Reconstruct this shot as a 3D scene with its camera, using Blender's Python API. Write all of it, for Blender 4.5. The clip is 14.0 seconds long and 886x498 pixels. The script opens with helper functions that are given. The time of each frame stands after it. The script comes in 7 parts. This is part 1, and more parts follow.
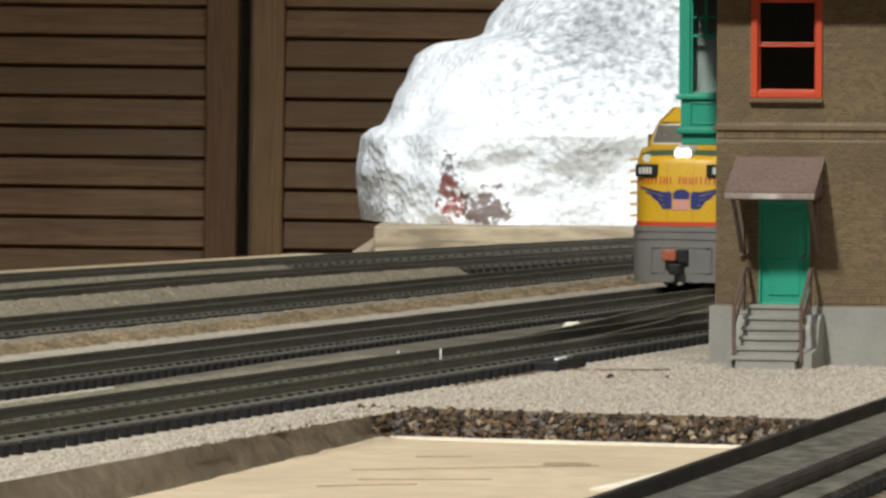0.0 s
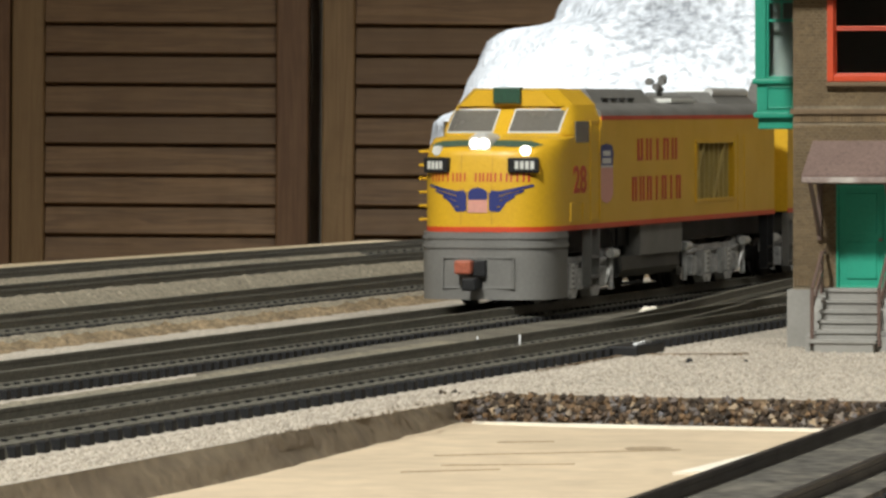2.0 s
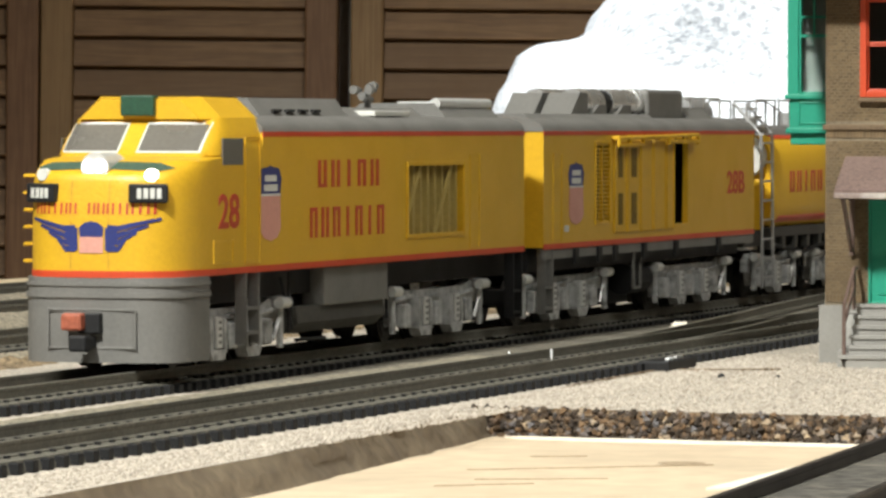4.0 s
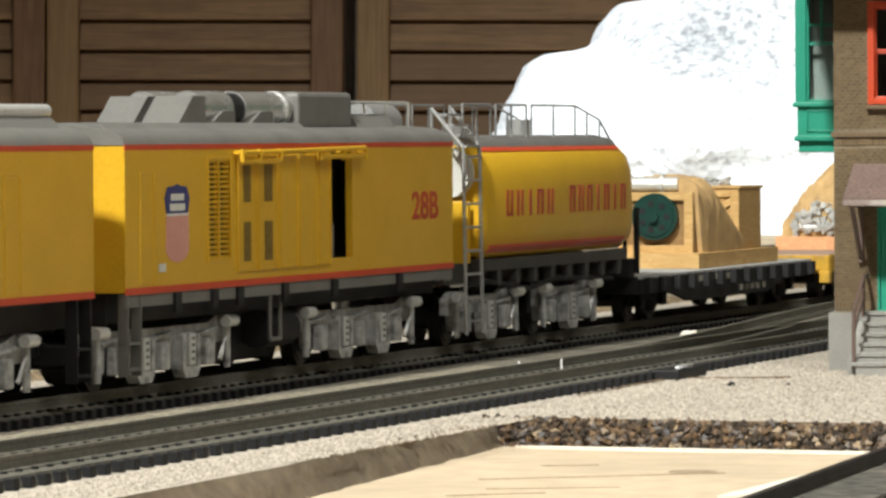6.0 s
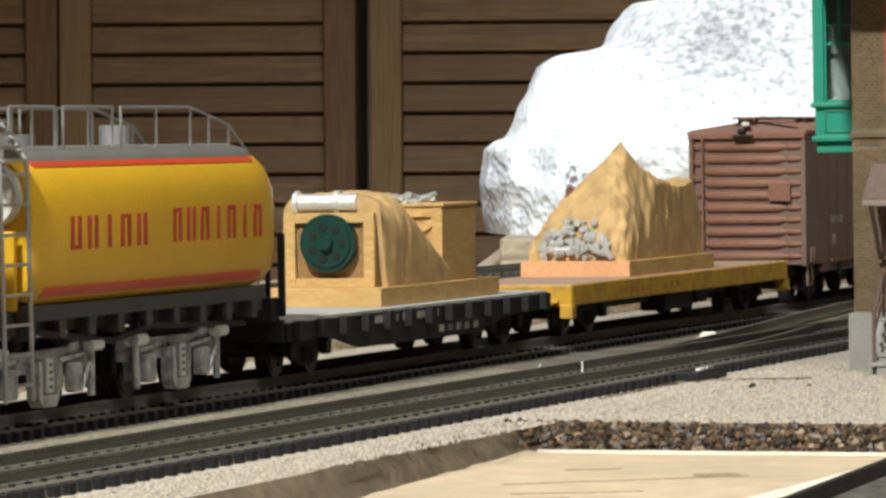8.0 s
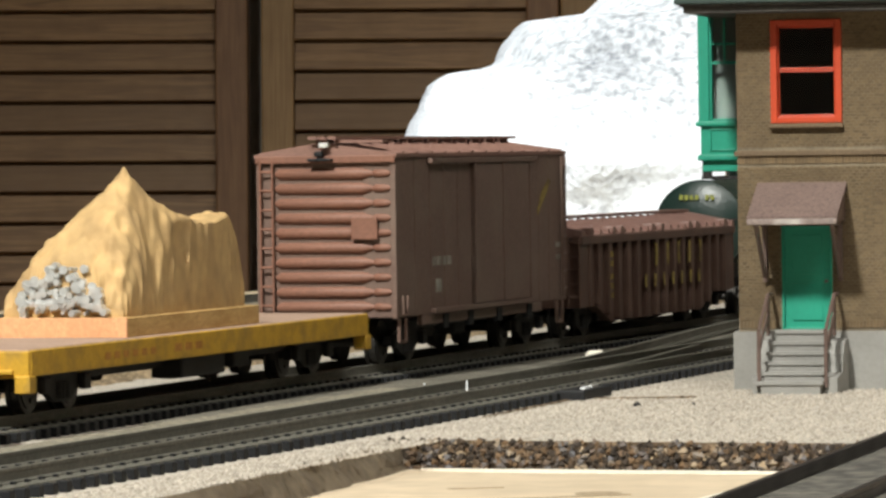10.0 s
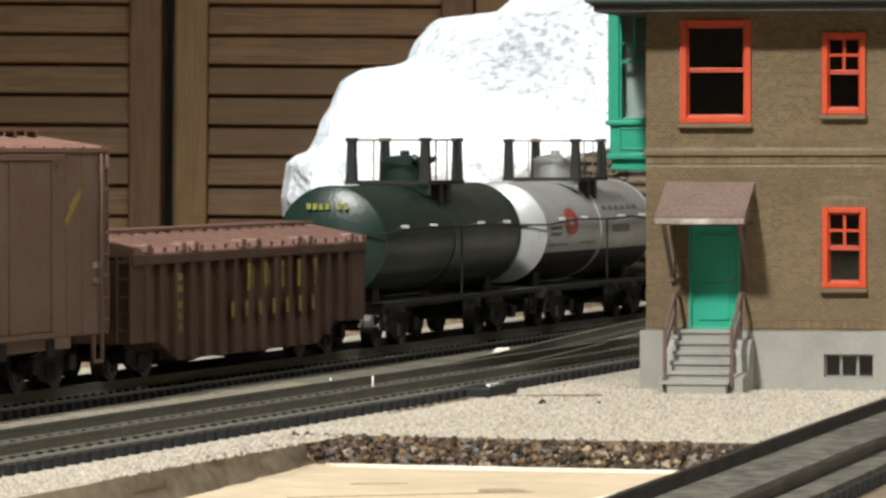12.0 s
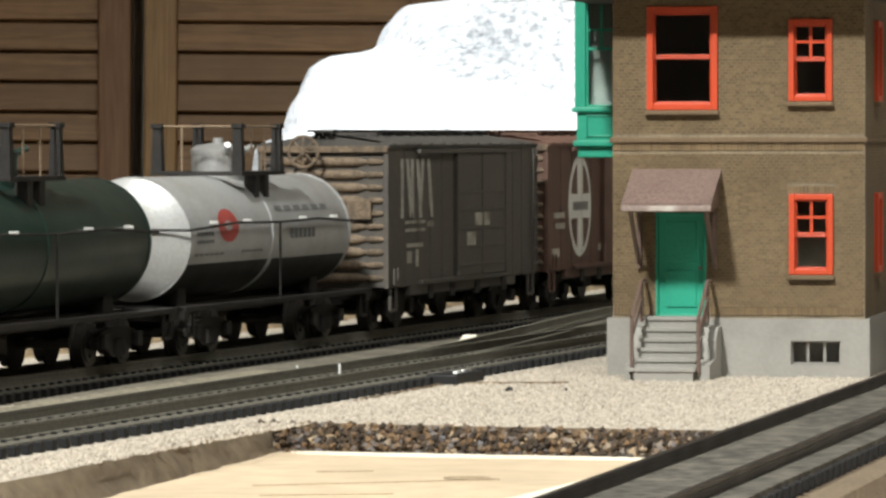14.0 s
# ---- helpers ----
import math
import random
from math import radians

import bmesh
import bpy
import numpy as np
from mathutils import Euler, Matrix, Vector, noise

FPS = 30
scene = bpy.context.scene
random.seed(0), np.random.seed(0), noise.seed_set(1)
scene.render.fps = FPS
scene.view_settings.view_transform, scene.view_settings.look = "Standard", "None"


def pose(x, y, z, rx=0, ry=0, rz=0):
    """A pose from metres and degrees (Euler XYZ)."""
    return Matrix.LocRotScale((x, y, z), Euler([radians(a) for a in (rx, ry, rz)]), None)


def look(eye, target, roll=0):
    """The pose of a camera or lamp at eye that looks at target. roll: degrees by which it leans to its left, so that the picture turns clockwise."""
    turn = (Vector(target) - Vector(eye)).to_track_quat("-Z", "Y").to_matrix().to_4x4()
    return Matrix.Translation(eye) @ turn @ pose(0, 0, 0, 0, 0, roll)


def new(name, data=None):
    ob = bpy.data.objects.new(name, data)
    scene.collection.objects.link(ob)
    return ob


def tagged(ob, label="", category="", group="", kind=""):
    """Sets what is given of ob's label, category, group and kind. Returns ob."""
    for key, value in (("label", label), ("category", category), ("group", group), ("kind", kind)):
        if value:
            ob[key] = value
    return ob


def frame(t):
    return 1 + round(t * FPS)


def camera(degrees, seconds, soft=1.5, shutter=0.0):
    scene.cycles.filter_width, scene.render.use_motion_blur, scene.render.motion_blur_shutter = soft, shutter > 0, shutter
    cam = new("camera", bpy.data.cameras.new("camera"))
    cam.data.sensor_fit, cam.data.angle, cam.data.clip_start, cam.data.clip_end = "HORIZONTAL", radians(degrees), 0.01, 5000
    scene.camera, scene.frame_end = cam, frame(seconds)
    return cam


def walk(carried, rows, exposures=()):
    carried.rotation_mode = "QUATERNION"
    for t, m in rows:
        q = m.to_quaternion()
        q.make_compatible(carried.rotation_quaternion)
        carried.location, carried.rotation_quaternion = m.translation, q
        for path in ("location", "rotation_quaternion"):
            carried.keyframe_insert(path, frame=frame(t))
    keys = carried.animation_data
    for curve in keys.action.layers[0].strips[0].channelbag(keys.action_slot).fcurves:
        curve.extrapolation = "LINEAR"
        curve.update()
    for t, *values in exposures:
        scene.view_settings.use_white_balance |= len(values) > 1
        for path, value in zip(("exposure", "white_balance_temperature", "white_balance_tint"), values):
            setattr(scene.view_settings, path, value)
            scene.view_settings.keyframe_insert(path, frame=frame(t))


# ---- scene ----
DEG = 10.18
PATH = [
    (0.0, 0.0024, 0.0002, 0.0489, 1.165, -1.443, -0.305),
    (0.5, 0.0014, -0.0004, 0.0489, 1.352, -1.547, -0.202),
    (1.0, 0.0013, 0.0004, 0.0487, 1.571, -1.608, -0.121),
    (1.5, 0.0005, -0.0020, 0.0488, 1.815, -1.633, 0.043),
    (2.0, 0.0003, -0.0029, 0.0490, 1.952, -1.605, 0.121),
    (4.5, -0.0013, -0.0024, 0.0487, 2.296, -1.372, -0.079),
    (5.0, -0.0013, -0.0024, 0.0489, 2.298, -1.313, 0.050),
    (5.5, -0.0014, -0.0031, 0.0488, 2.267, -1.283, 0.143),
    (6.0, -0.0017, -0.0029, 0.0485, 2.321, -1.295, 0.341),
    (6.5, -0.0021, -0.0030, 0.0488, 2.407, -1.373, 0.686),
    (7.0, -0.0038, -0.0029, 0.0488, 2.619, -1.442, 1.013),
    (7.5, -0.0037, -0.0014, 0.0491, 2.746, -1.396, 1.038),
    (8.0, -0.0034, -0.0028, 0.0496, 2.456, -1.305, 0.850),
    (8.5, -0.0029, -0.0020, 0.0493, 2.129, -1.199, 0.845),
    (9.0, -0.0022, -0.0010, 0.0495, 1.843, -1.163, 0.915),
    (11.5, -0.0002, -0.0025, 0.0495, 0.452, -1.045, 0.217),
    (12.0, 0.0002, -0.0019, 0.0493, 0.255, -1.150, 0.047),
    (12.5, 0.0006, -0.0013, 0.0499, 0.056, -1.200, -0.043),
    (13.0, 0.0005, -0.0012, 0.0498, -0.093, -1.223, 0.060),
    (13.5, 0.0006, -0.0005, 0.0498, -0.073, -1.276, -0.098),
    (14.0, 0.0011, -0.0012, 0.0495, -0.082, -1.309, 0.100),
]
cam = camera(DEG, 14.0, soft=2.8)
walk(cam, [(t, pose(x, y, z, 90 + tilt, 0, turn) @ pose(0, 0, 0, 0, 0, -lean)) for t, x, y, z, turn, tilt, lean in PATH],
     exposures=[(0.0, -0.50), (2.2, -0.30), (4.4, 0.14), (6.0, 0.05), (7.5, -0.21), (9.0, -0.16), (11.5, -0.04), (14.0, 0.09)])

# ---- light ----
world = bpy.data.worlds.new("room_air")
scene.world = world
world.use_nodes = True
world.node_tree.nodes["Background"].inputs[0].default_value = (1.0, 0.86, 0.68, 1)
world.node_tree.nodes["Background"].inputs[1].default_value = 0.05


def spot(name, eye, target, watts, degrees, size, colour):
    data = bpy.data.lights.new(name, "SPOT")
    data.energy, data.spot_size, data.spot_blend, data.shadow_soft_size, data.color = watts, radians(degrees), 0.7, size, colour
    new(name, data).matrix_world = look(eye, target)


def panel(name, eye, target, watts, size, colour):
    data = bpy.data.lights.new(name, "AREA")
    data.energy, data.size, data.color = watts, size, colour
    new(name, data).matrix_world = look(eye, target)


WARM = (0.96, 0.965, 0.90)
spot("ceiling_spotlight", (-0.62, -0.55, 1.72), (0.0, 1.10, 0.0), 400, 58, 0.10, WARM)
spot("mountain_spotlight", (-0.30, 1.55, 1.25), (0.07, 2.32, 0.05), 68, 44, 0.05, (0.90, 0.96, 1.0))
panel("ceiling_light", (0.75, 0.1, 1.88), (0.1, 1.2, 0.0), 36, 0.9, WARM)

# ---- the line of the railway: u along the track, away from the eye; off to the eye's side ----
HEAD = radians(16.36)
ALONG = Vector((math.sin(HEAD), math.cos(HEAD)))
SIDE = Vector((math.cos(HEAD), -math.sin(HEAD)))
ORIGIN = Vector((-0.0347, 1.2253))
STRAIGHT, RADIUS = 0.42, 0.75
SPEED = 0.1358


def on_track(u, off=0.0):
    """Place and heading of a point of the line: straight, then bending away behind the building."""
    if u <= STRAIGHT:
        p = ORIGIN + ALONG * u + SIDE * off
        return p.x, p.y, 0.0
    turn = (u - STRAIGHT) / RADIUS
    centre = ORIGIN + ALONG * STRAIGHT + SIDE * RADIUS
    arm = -SIDE * (RADIUS - off)
    c, s = math.cos(-turn), math.sin(-turn)
    return centre.x + arm.x * c - arm.y * s, centre.y + arm.x * s + arm.y * c, -turn


def so(u, off):
    """The same coordinates on lines that stay straight."""
    p = ORIGIN + ALONG * u + SIDE * off
    return p.x, p.y


def car_pose(u):
    x, y, turn = on_track(u)
    return pose(x, y, 0, 0, 0, math.degrees(turn) - 90 - 16.36)


# ---- materials ----
def material(name, colour, rough=0.6, metal=0.0, vary=0.25, grain=60.0, bump=0.15, size=0.0006, dirt=None, dirt_amount=0.3, dirt_scale=8.0, per_object=0.0, coat=0.0, gloss=0.5):
    """A principled surface with variation at two scales and fine relief."""
    m = bpy.data.materials.new(name)
    m.use_nodes = True
    nt = m.node_tree
    n, link = nt.nodes, nt.links.new
    b = n["Principled BSDF"]
    b.inputs["Roughness"].default_value, b.inputs["Metallic"].default_value = rough, metal
    b.inputs["Coat Weight"].default_value, b.inputs["Specular IOR Level"].default_value = coat, gloss
    tc = n.new("ShaderNodeTexCoord")
    fine = n.new("ShaderNodeTexNoise")
    fine.inputs["Scale"].default_value, fine.inputs["Detail"].default_value = grain * 20, 4
    link(tc.outputs["Object"], fine.inputs["Vector"])
    wide = n.new("ShaderNodeTexNoise")
    wide.inputs["Scale"].default_value, wide.inputs["Detail"].default_value = dirt_scale * 10, 5
    link(tc.outputs["Object"], wide.inputs["Vector"])
    hsv = n.new("ShaderNodeHueSaturation")
    hsv.inputs["Color"].default_value = (*colour, 1)
    val = n.new("ShaderNodeMapRange")
    val.inputs["From Min"].default_value, val.inputs["From Max"].default_value = 0.3, 0.7
    val.inputs["To Min"].default_value, val.inputs["To Max"].default_value = 1 - vary, 1 + vary
    link(fine.outputs["Fac"], val.inputs["Value"])
    last = val.outputs["Result"]
    if per_object:
        info = n.new("ShaderNodeObjectInfo")
        r = n.new("ShaderNodeMapRange")
        r.inputs["To Min"].default_value, r.inputs["To Max"].default_value = 1 - per_object, 1 + per_object
        link(info.outputs["Random"], r.inputs["Value"])
        mul = n.new("ShaderNodeMath")
        mul.operation = "MULTIPLY"
        link(last, mul.inputs[0])
        link(r.outputs["Result"], mul.inputs[1])
        last = mul.outputs[0]
    link(last, hsv.inputs["Value"])
    ramp = n.new("ShaderNodeMapRange")
    ramp.inputs["From Min"].default_value, ramp.inputs["From Max"].default_value = 0.45, 0.7
    ramp.inputs["To Max"].default_value = dirt_amount
    link(wide.outputs["Fac"], ramp.inputs["Value"])
    mix = n.new("ShaderNodeMix")
    mix.data_type = "RGBA"
    mix.inputs["B"].default_value = (*(dirt or tuple(c * 0.55 for c in colour)), 1)
    link(ramp.outputs["Result"], mix.inputs["Factor"])
    link(hsv.outputs["Color"], mix.inputs["A"])
    link(mix.outputs["Result"], b.inputs["Base Color"])
    rr = n.new("ShaderNodeMapRange")
    rr.inputs["To Min"].default_value, rr.inputs["To Max"].default_value = max(0.05, rough - 0.12), min(1, rough + 0.12)
    link(wide.outputs["Fac"], rr.inputs["Value"])
    link(rr.outputs["Result"], b.inputs["Roughness"])
    if bump:
        bp = n.new("ShaderNodeBump")
        bp.inputs["Strength"].default_value, bp.inputs["Distance"].default_value = bump, size
        link(fine.outputs["Fac"], bp.inputs["Height"])
        link(bp.outputs["Normal"], b.inputs["Normal"])
    return m


def glow(name, colour, strength):
    m = bpy.data.materials.new(name)
    m.use_nodes = True
    b = m.node_tree.nodes["Principled BSDF"]
    b.inputs["Emission Color"].default_value, b.inputs["Emission Strength"].default_value = (*colour, 1), strength
    return m


GRAVEL = material("fine_grey_gravel", (0.46, 0.41, 0.345), 0.95, vary=0.5, grain=45, bump=0.6, size=0.001, dirt_scale=4)
BOARD = material("bare_plywood", (0.58, 0.465, 0.33), 0.7, vary=0.12, grain=8, dirt_scale=2)
EDGE = material("crumbled_edge", (0.10, 0.07, 0.045), 0.95, vary=0.7, grain=25, bump=0.8, size=0.002)
BALLAST = material("olive_roadbed", (0.105, 0.098, 0.078), 0.95, vary=0.4, grain=40, bump=0.5)
TIE = material("black_plastic_tie", (0.014, 0.014, 0.015), 0.6, vary=0.2, bump=0.1, gloss=0.2)
RAIL = material("olive_painted_rail", (0.155, 0.145, 0.12), 0.6, 0.1, vary=0.3)
DARK_RAIL = material("dark_brown_rail", (0.03, 0.025, 0.022), 0.5, 0.2, vary=0.3)
YELLOW = material("armour_yellow_paint", (0.62, 0.36, 0.018), 0.42, vary=0.05, dirt_amount=0.12)
GREY = material("harbour_grey_paint", (0.16, 0.155, 0.145), 0.5, vary=0.08)
RED = material("signal_red_paint", (0.55, 0.06, 0.02), 0.45, vary=0.05, dirt_amount=0.1)
SILVER = material("silver_paint", (0.45, 0.45, 0.45), 0.4, 0.6, vary=0.1)
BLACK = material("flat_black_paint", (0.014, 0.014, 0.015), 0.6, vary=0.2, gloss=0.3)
BROWN = material("boxcar_red_paint", (0.155, 0.094, 0.072), 0.65, vary=0.15, dirt=(0.21, 0.155, 0.12), dirt_amount=0.6, dirt_scale=6)
BRICK = material("tan_brick", (0.14, 0.095, 0.055), 0.85, vary=0.2)
CONCRETE = material("pale_concrete_paint", (0.265, 0.255, 0.235), 0.8, vary=0.06)
GREEN = material("sea_green_paint", (0.01, 0.28, 0.18), 0.55, vary=0.05)
WHITE = material("white_plaster", (0.82, 0.83, 0.84), 0.9, vary=0.06, bump=0.5, grain=6, size=0.003, dirt=(0.4, 0.42, 0.45), dirt_amount=0.35, dirt_scale=3)
WOOD = material("stained_shutter_wood", (0.17, 0.095, 0.045), 0.55, vary=0.2, grain=3)
PINE = material("pine_board", (0.62, 0.50, 0.33), 0.7, vary=0.1)
WALL = material("plain_wall_paint", (0.55, 0.50, 0.42), 0.9, vary=0.03)


# ---- mesh helpers ----
def part(name, bm, mat, parent=None, label=""):
    me = bpy.data.meshes.new(name)
    bm.to_mesh(me)
    bm.free()
    for m in (mat if isinstance(mat, (list, tuple)) else [mat]):
        me.materials.append(m)
    ob = new(name, me)
    if parent:
        ob.parent = parent
    if label:
        ob["label"] = label
    return ob


class Heap:
    """Gathers many small solids into one mesh quickly."""
    BOX = ((0, 3, 2, 1), (4, 5, 6, 7), (0, 1, 5, 4), (1, 2, 6, 5), (2, 3, 7, 6), (3, 0, 4, 7))

    def __init__(self):
        self.v, self.f = [], []

    def solid(self, pts, faces):
        n = len(self.v)
        self.v += [tuple(p) for p in pts]
        self.f += [tuple(n + i for i in f) for f in faces]

    def box(self, m, sx, sy, z0, z1):
        self.solid([m @ Vector((x, y, z)) for z in (z0, z1) for x, y in ((-sx, -sy), (sx, -sy), (sx, sy), (-sx, sy))], Heap.BOX)

    def stone(self, m, r):
        """An uneven eight-sided stone."""
        k = [random.uniform(0.7, 1.15) for _ in range(6)]
        pts = [(r * k[0], 0, 0), (-r * k[1], 0, 0), (0, r * k[2], 0), (0, -r * k[3], 0), (0, 0, r * k[4]), (0, 0, -r * k[5])]
        self.solid([m @ Vector(q) for q in pts], ((0, 2, 4), (2, 1, 4), (1, 3, 4), (3, 0, 4), (2, 0, 5), (1, 2, 5), (3, 1, 5), (0, 3, 5)))

    def part(self, name, mat, parent=None):
        me = bpy.data.meshes.new(name)
        me.from_pydata(self.v, [], self.f)
        me.materials.append(mat)
        ob = new(name, me)
        if parent:
            ob.parent = parent
        return ob


def thing(name, label, category, group="", kind=""):
    return tagged(new(name), label, category, group, kind)


def add_box(bm, x0, x1, y0, y1, z0, z1, bevel=0.0, mi=0):
    r = bmesh.ops.create_cube(bm, size=1, matrix=Matrix.LocRotScale(((x0 + x1) / 2, (y0 + y1) / 2, (z0 + z1) / 2), None, (x1 - x0, y1 - y0, z1 - z0)))
    fs = {f for v in r["verts"] for f in v.link_faces}
    for f in fs:
        f.material_index = mi
    if bevel:
        es = list({e for v in r["verts"] for e in v.link_edges})
        bmesh.ops.bevel(bm, geom=es, offset=bevel, segments=2, affect="EDGES", profile=0.5)
    return bm


def box(x0, x1, y0, y1, z0, z1, bevel=0.0):
    return add_box(bmesh.new(), x0, x1, y0, y1, z0, z1, bevel)


def add_prism(bm, pts, axis, a, b, mi=0):
    """A flat outline pushed from a to b along an axis; the outline's two numbers are the other axes in order."""
    def at(p, h):
        return {"x": (h, p[0], p[1]), "y": (p[0], h, p[1]), "z": (p[0], p[1], h)}[axis]
    lo = [bm.verts.new(at(p, a)) for p in pts]
    hi = [bm.verts.new(at(p, b)) for p in pts]
    n = len(pts)
    fs = [bm.faces.new(lo[::-1]), bm.faces.new(hi)]
    for i in range(n):
        fs.append(bm.faces.new((lo[i], lo[(i + 1) % n], hi[(i + 1) % n], hi[i])))
    for f in fs:
        f.material_index = mi
    bmesh.ops.recalc_face_normals(bm, faces=fs)
    return bm


def prism(pts, axis, a, b):
    return add_prism(bmesh.new(), pts, axis, a, b)


def add_tube(bm, p, q, r, seg=8, r2=None):
    p, q = Vector(p), Vector(q)
    turn = (q - p).to_track_quat("Z", "Y").to_matrix().to_4x4()
    bmesh.ops.create_cone(bm, cap_ends=True, segments=seg, radius1=r, radius2=r if r2 is None else r2, depth=(q - p).length,
                          matrix=Matrix.Translation((p + q) / 2) @ turn)
    return bm


def tubes(pairs, r, seg=6):
    bm = bmesh.new()
    for p, q in pairs:
        add_tube(bm, p, q, r, seg)
    return bm


def smooth(ob, limit=40):
    for f in ob.data.polygons:
        f.use_smooth = True
    ob.data.set_sharp_from_angle(angle=radians(limit))
    return ob


def loft(rings, closed=True, caps=True):
    """Skin over rings of equal length."""
    bm = bmesh.new()
    vs = [[bm.verts.new(p) for p in r] for r in rings]
    n = len(rings[0])
    for a, b in zip(vs, vs[1:]):
        for i in range(n if closed else n - 1):
            j = (i + 1) % n
            bm.faces.new((a[i], a[j], b[j], b[i]))
    if caps:
        bm.faces.new(vs[0][::-1])
        bm.faces.new(vs[-1])
    bmesh.ops.recalc_face_normals(bm, faces=bm.faces)
    return bm


def writing(name, text, height, width, place, parent, mat):
    """Raised characters on a side that faces +y, the first one at the larger x."""
    cu = bpy.data.curves.new(name, "FONT")
    cu.body, cu.size, cu.extrude, cu.align_x, cu.offset = text, 1.0, 0.00008, "CENTER", 0.018
    tmp = new(name, cu)
    bpy.context.view_layer.update()
    me = bpy.data.meshes.new_from_object(tmp.evaluated_get(bpy.context.evaluated_depsgraph_get()))
    bpy.data.objects.remove(tmp)
    xs = [v.co.x for v in me.vertices]
    ys = [v.co.y for v in me.vertices]
    sx, sy = width / (max(xs) - min(xs)), height / (max(ys) - min(ys))
    cx, cy = (max(xs) + min(xs)) / 2, (max(ys) + min(ys)) / 2
    for v in me.vertices:
        v.co = (-(v.co.x - cx) * sx, v.co.z, (v.co.y - cy) * sy)
    me.materials.append(mat)
    ob = new(name, me)
    ob.parent, ob.location = parent, place
    return ob


def letter_bars(bm, x_from, x_to, z0, z1, y, strokes):
    """Plain upright bars in place of a name: strokes per character, from the larger x to the smaller."""
    n = len(strokes)
    w = (x_to - x_from) / n
    for i, k in enumerate(strokes):
        a, b = x_from + w * (i + 0.19), x_from + w * (i + 0.81)
        if k == 1:
            m = (a + b) / 2
            add_box(bm, *sorted((m - w * 0.10, m + w * 0.10)), y - 0.0001, y + 0.00012, z0, z1)
        else:
            add_box(bm, *sorted((a, a + w * 0.20)), y - 0.0001, y + 0.00012, z0, z1)
            add_box(bm, *sorted((b - w * 0.20, b)), y - 0.0001, y + 0.00012, z0, z1)
            if k == 3:
                add_box(bm, *sorted((a, b)), y - 0.0001, y + 0.00011, z1 - (z1 - z0) * 0.13, z1)
            if k == 4:
                add_box(bm, *sorted((a, b)), y - 0.0001, y + 0.00011, z0, z0 + (z1 - z0) * 0.13)


def uo(u, off):
    x, y, _ = on_track(u, off)
    return x, y


def brick_material():
    m = bpy.data.materials.new("tan_brickwork")
    m.use_nodes = True
    nt = m.node_tree
    n, link = nt.nodes, nt.links.new
    b = n["Principled BSDF"]
    tc = n.new("ShaderNodeTexCoord")
    mp = n.new("ShaderNodeMapping")
    mp.inputs["Rotation"].default_value = (radians(90), 0, 0)
    sep = n.new("ShaderNodeSeparateXYZ")
    add = n.new("ShaderNodeMath")
    com = n.new("ShaderNodeCombineXYZ")
    link(tc.outputs["Object"], sep.inputs[0])
    link(sep.outputs["X"], add.inputs[0])
    link(sep.outputs["Y"], add.inputs[1])
    link(add.outputs[0], com.inputs["X"])
    link(sep.outputs["Z"], com.inputs["Y"])
    br = n.new("ShaderNodeTexBrick")
    br.inputs["Scale"].default_value = 1000.0
    br.inputs["Brick Width"].default_value, br.inputs["Row Height"].default_value, br.inputs["Mortar Size"].default_value = 1.9, 0.68, 0.10
    br.inputs["Color1"].default_value = (0.132, 0.083, 0.038, 1)
    br.inputs["Color2"].default_value = (0.092, 0.061, 0.031, 1)
    br.inputs["Mortar"].default_value = (0.205, 0.158, 0.098, 1)
    link(com.outputs[0], br.inputs["Vector"])
    no = n.new("ShaderNodeTexNoise")
    no.inputs["Scale"].default_value, no.inputs["Detail"].default_value = 70, 6
    link(tc.outputs["Object"], no.inputs["Vector"])
    mr = n.new("ShaderNodeMapRange")
    mr.inputs["From Min"].default_value, mr.inputs["From Max"].default_value = 0.42, 0.72
    mr.inputs["To Max"].default_value = 0.6
    link(no.outputs["Fac"], mr.inputs["Value"])
    mix = n.new("ShaderNodeMix")
    mix.data_type = "RGBA"
    mix.inputs["B"].default_value = (0.07, 0.055, 0.04, 1)
    link(mr.outputs["Result"], mix.inputs["Factor"])
    link(br.outputs["Color"], mix.inputs["A"])
    link(mix.outputs["Result"], b.inputs["Base Color"])
    b.inputs["Roughness"].default_value = 0.85
    inv = n.new("ShaderNodeMath")
    inv.operation = "SUBTRACT"
    inv.inputs[0].default_value = 1
    link(br.outputs["Fac"], inv.inputs[1])
    bp = n.new("ShaderNodeBump")
    bp.inputs["Strength"].default_value, bp.inputs["Distance"].default_value = 0.9, 0.00025
    link(inv.outputs[0], bp.inputs["Height"])
    link(bp.outputs["Normal"], b.inputs["Normal"])
    return m


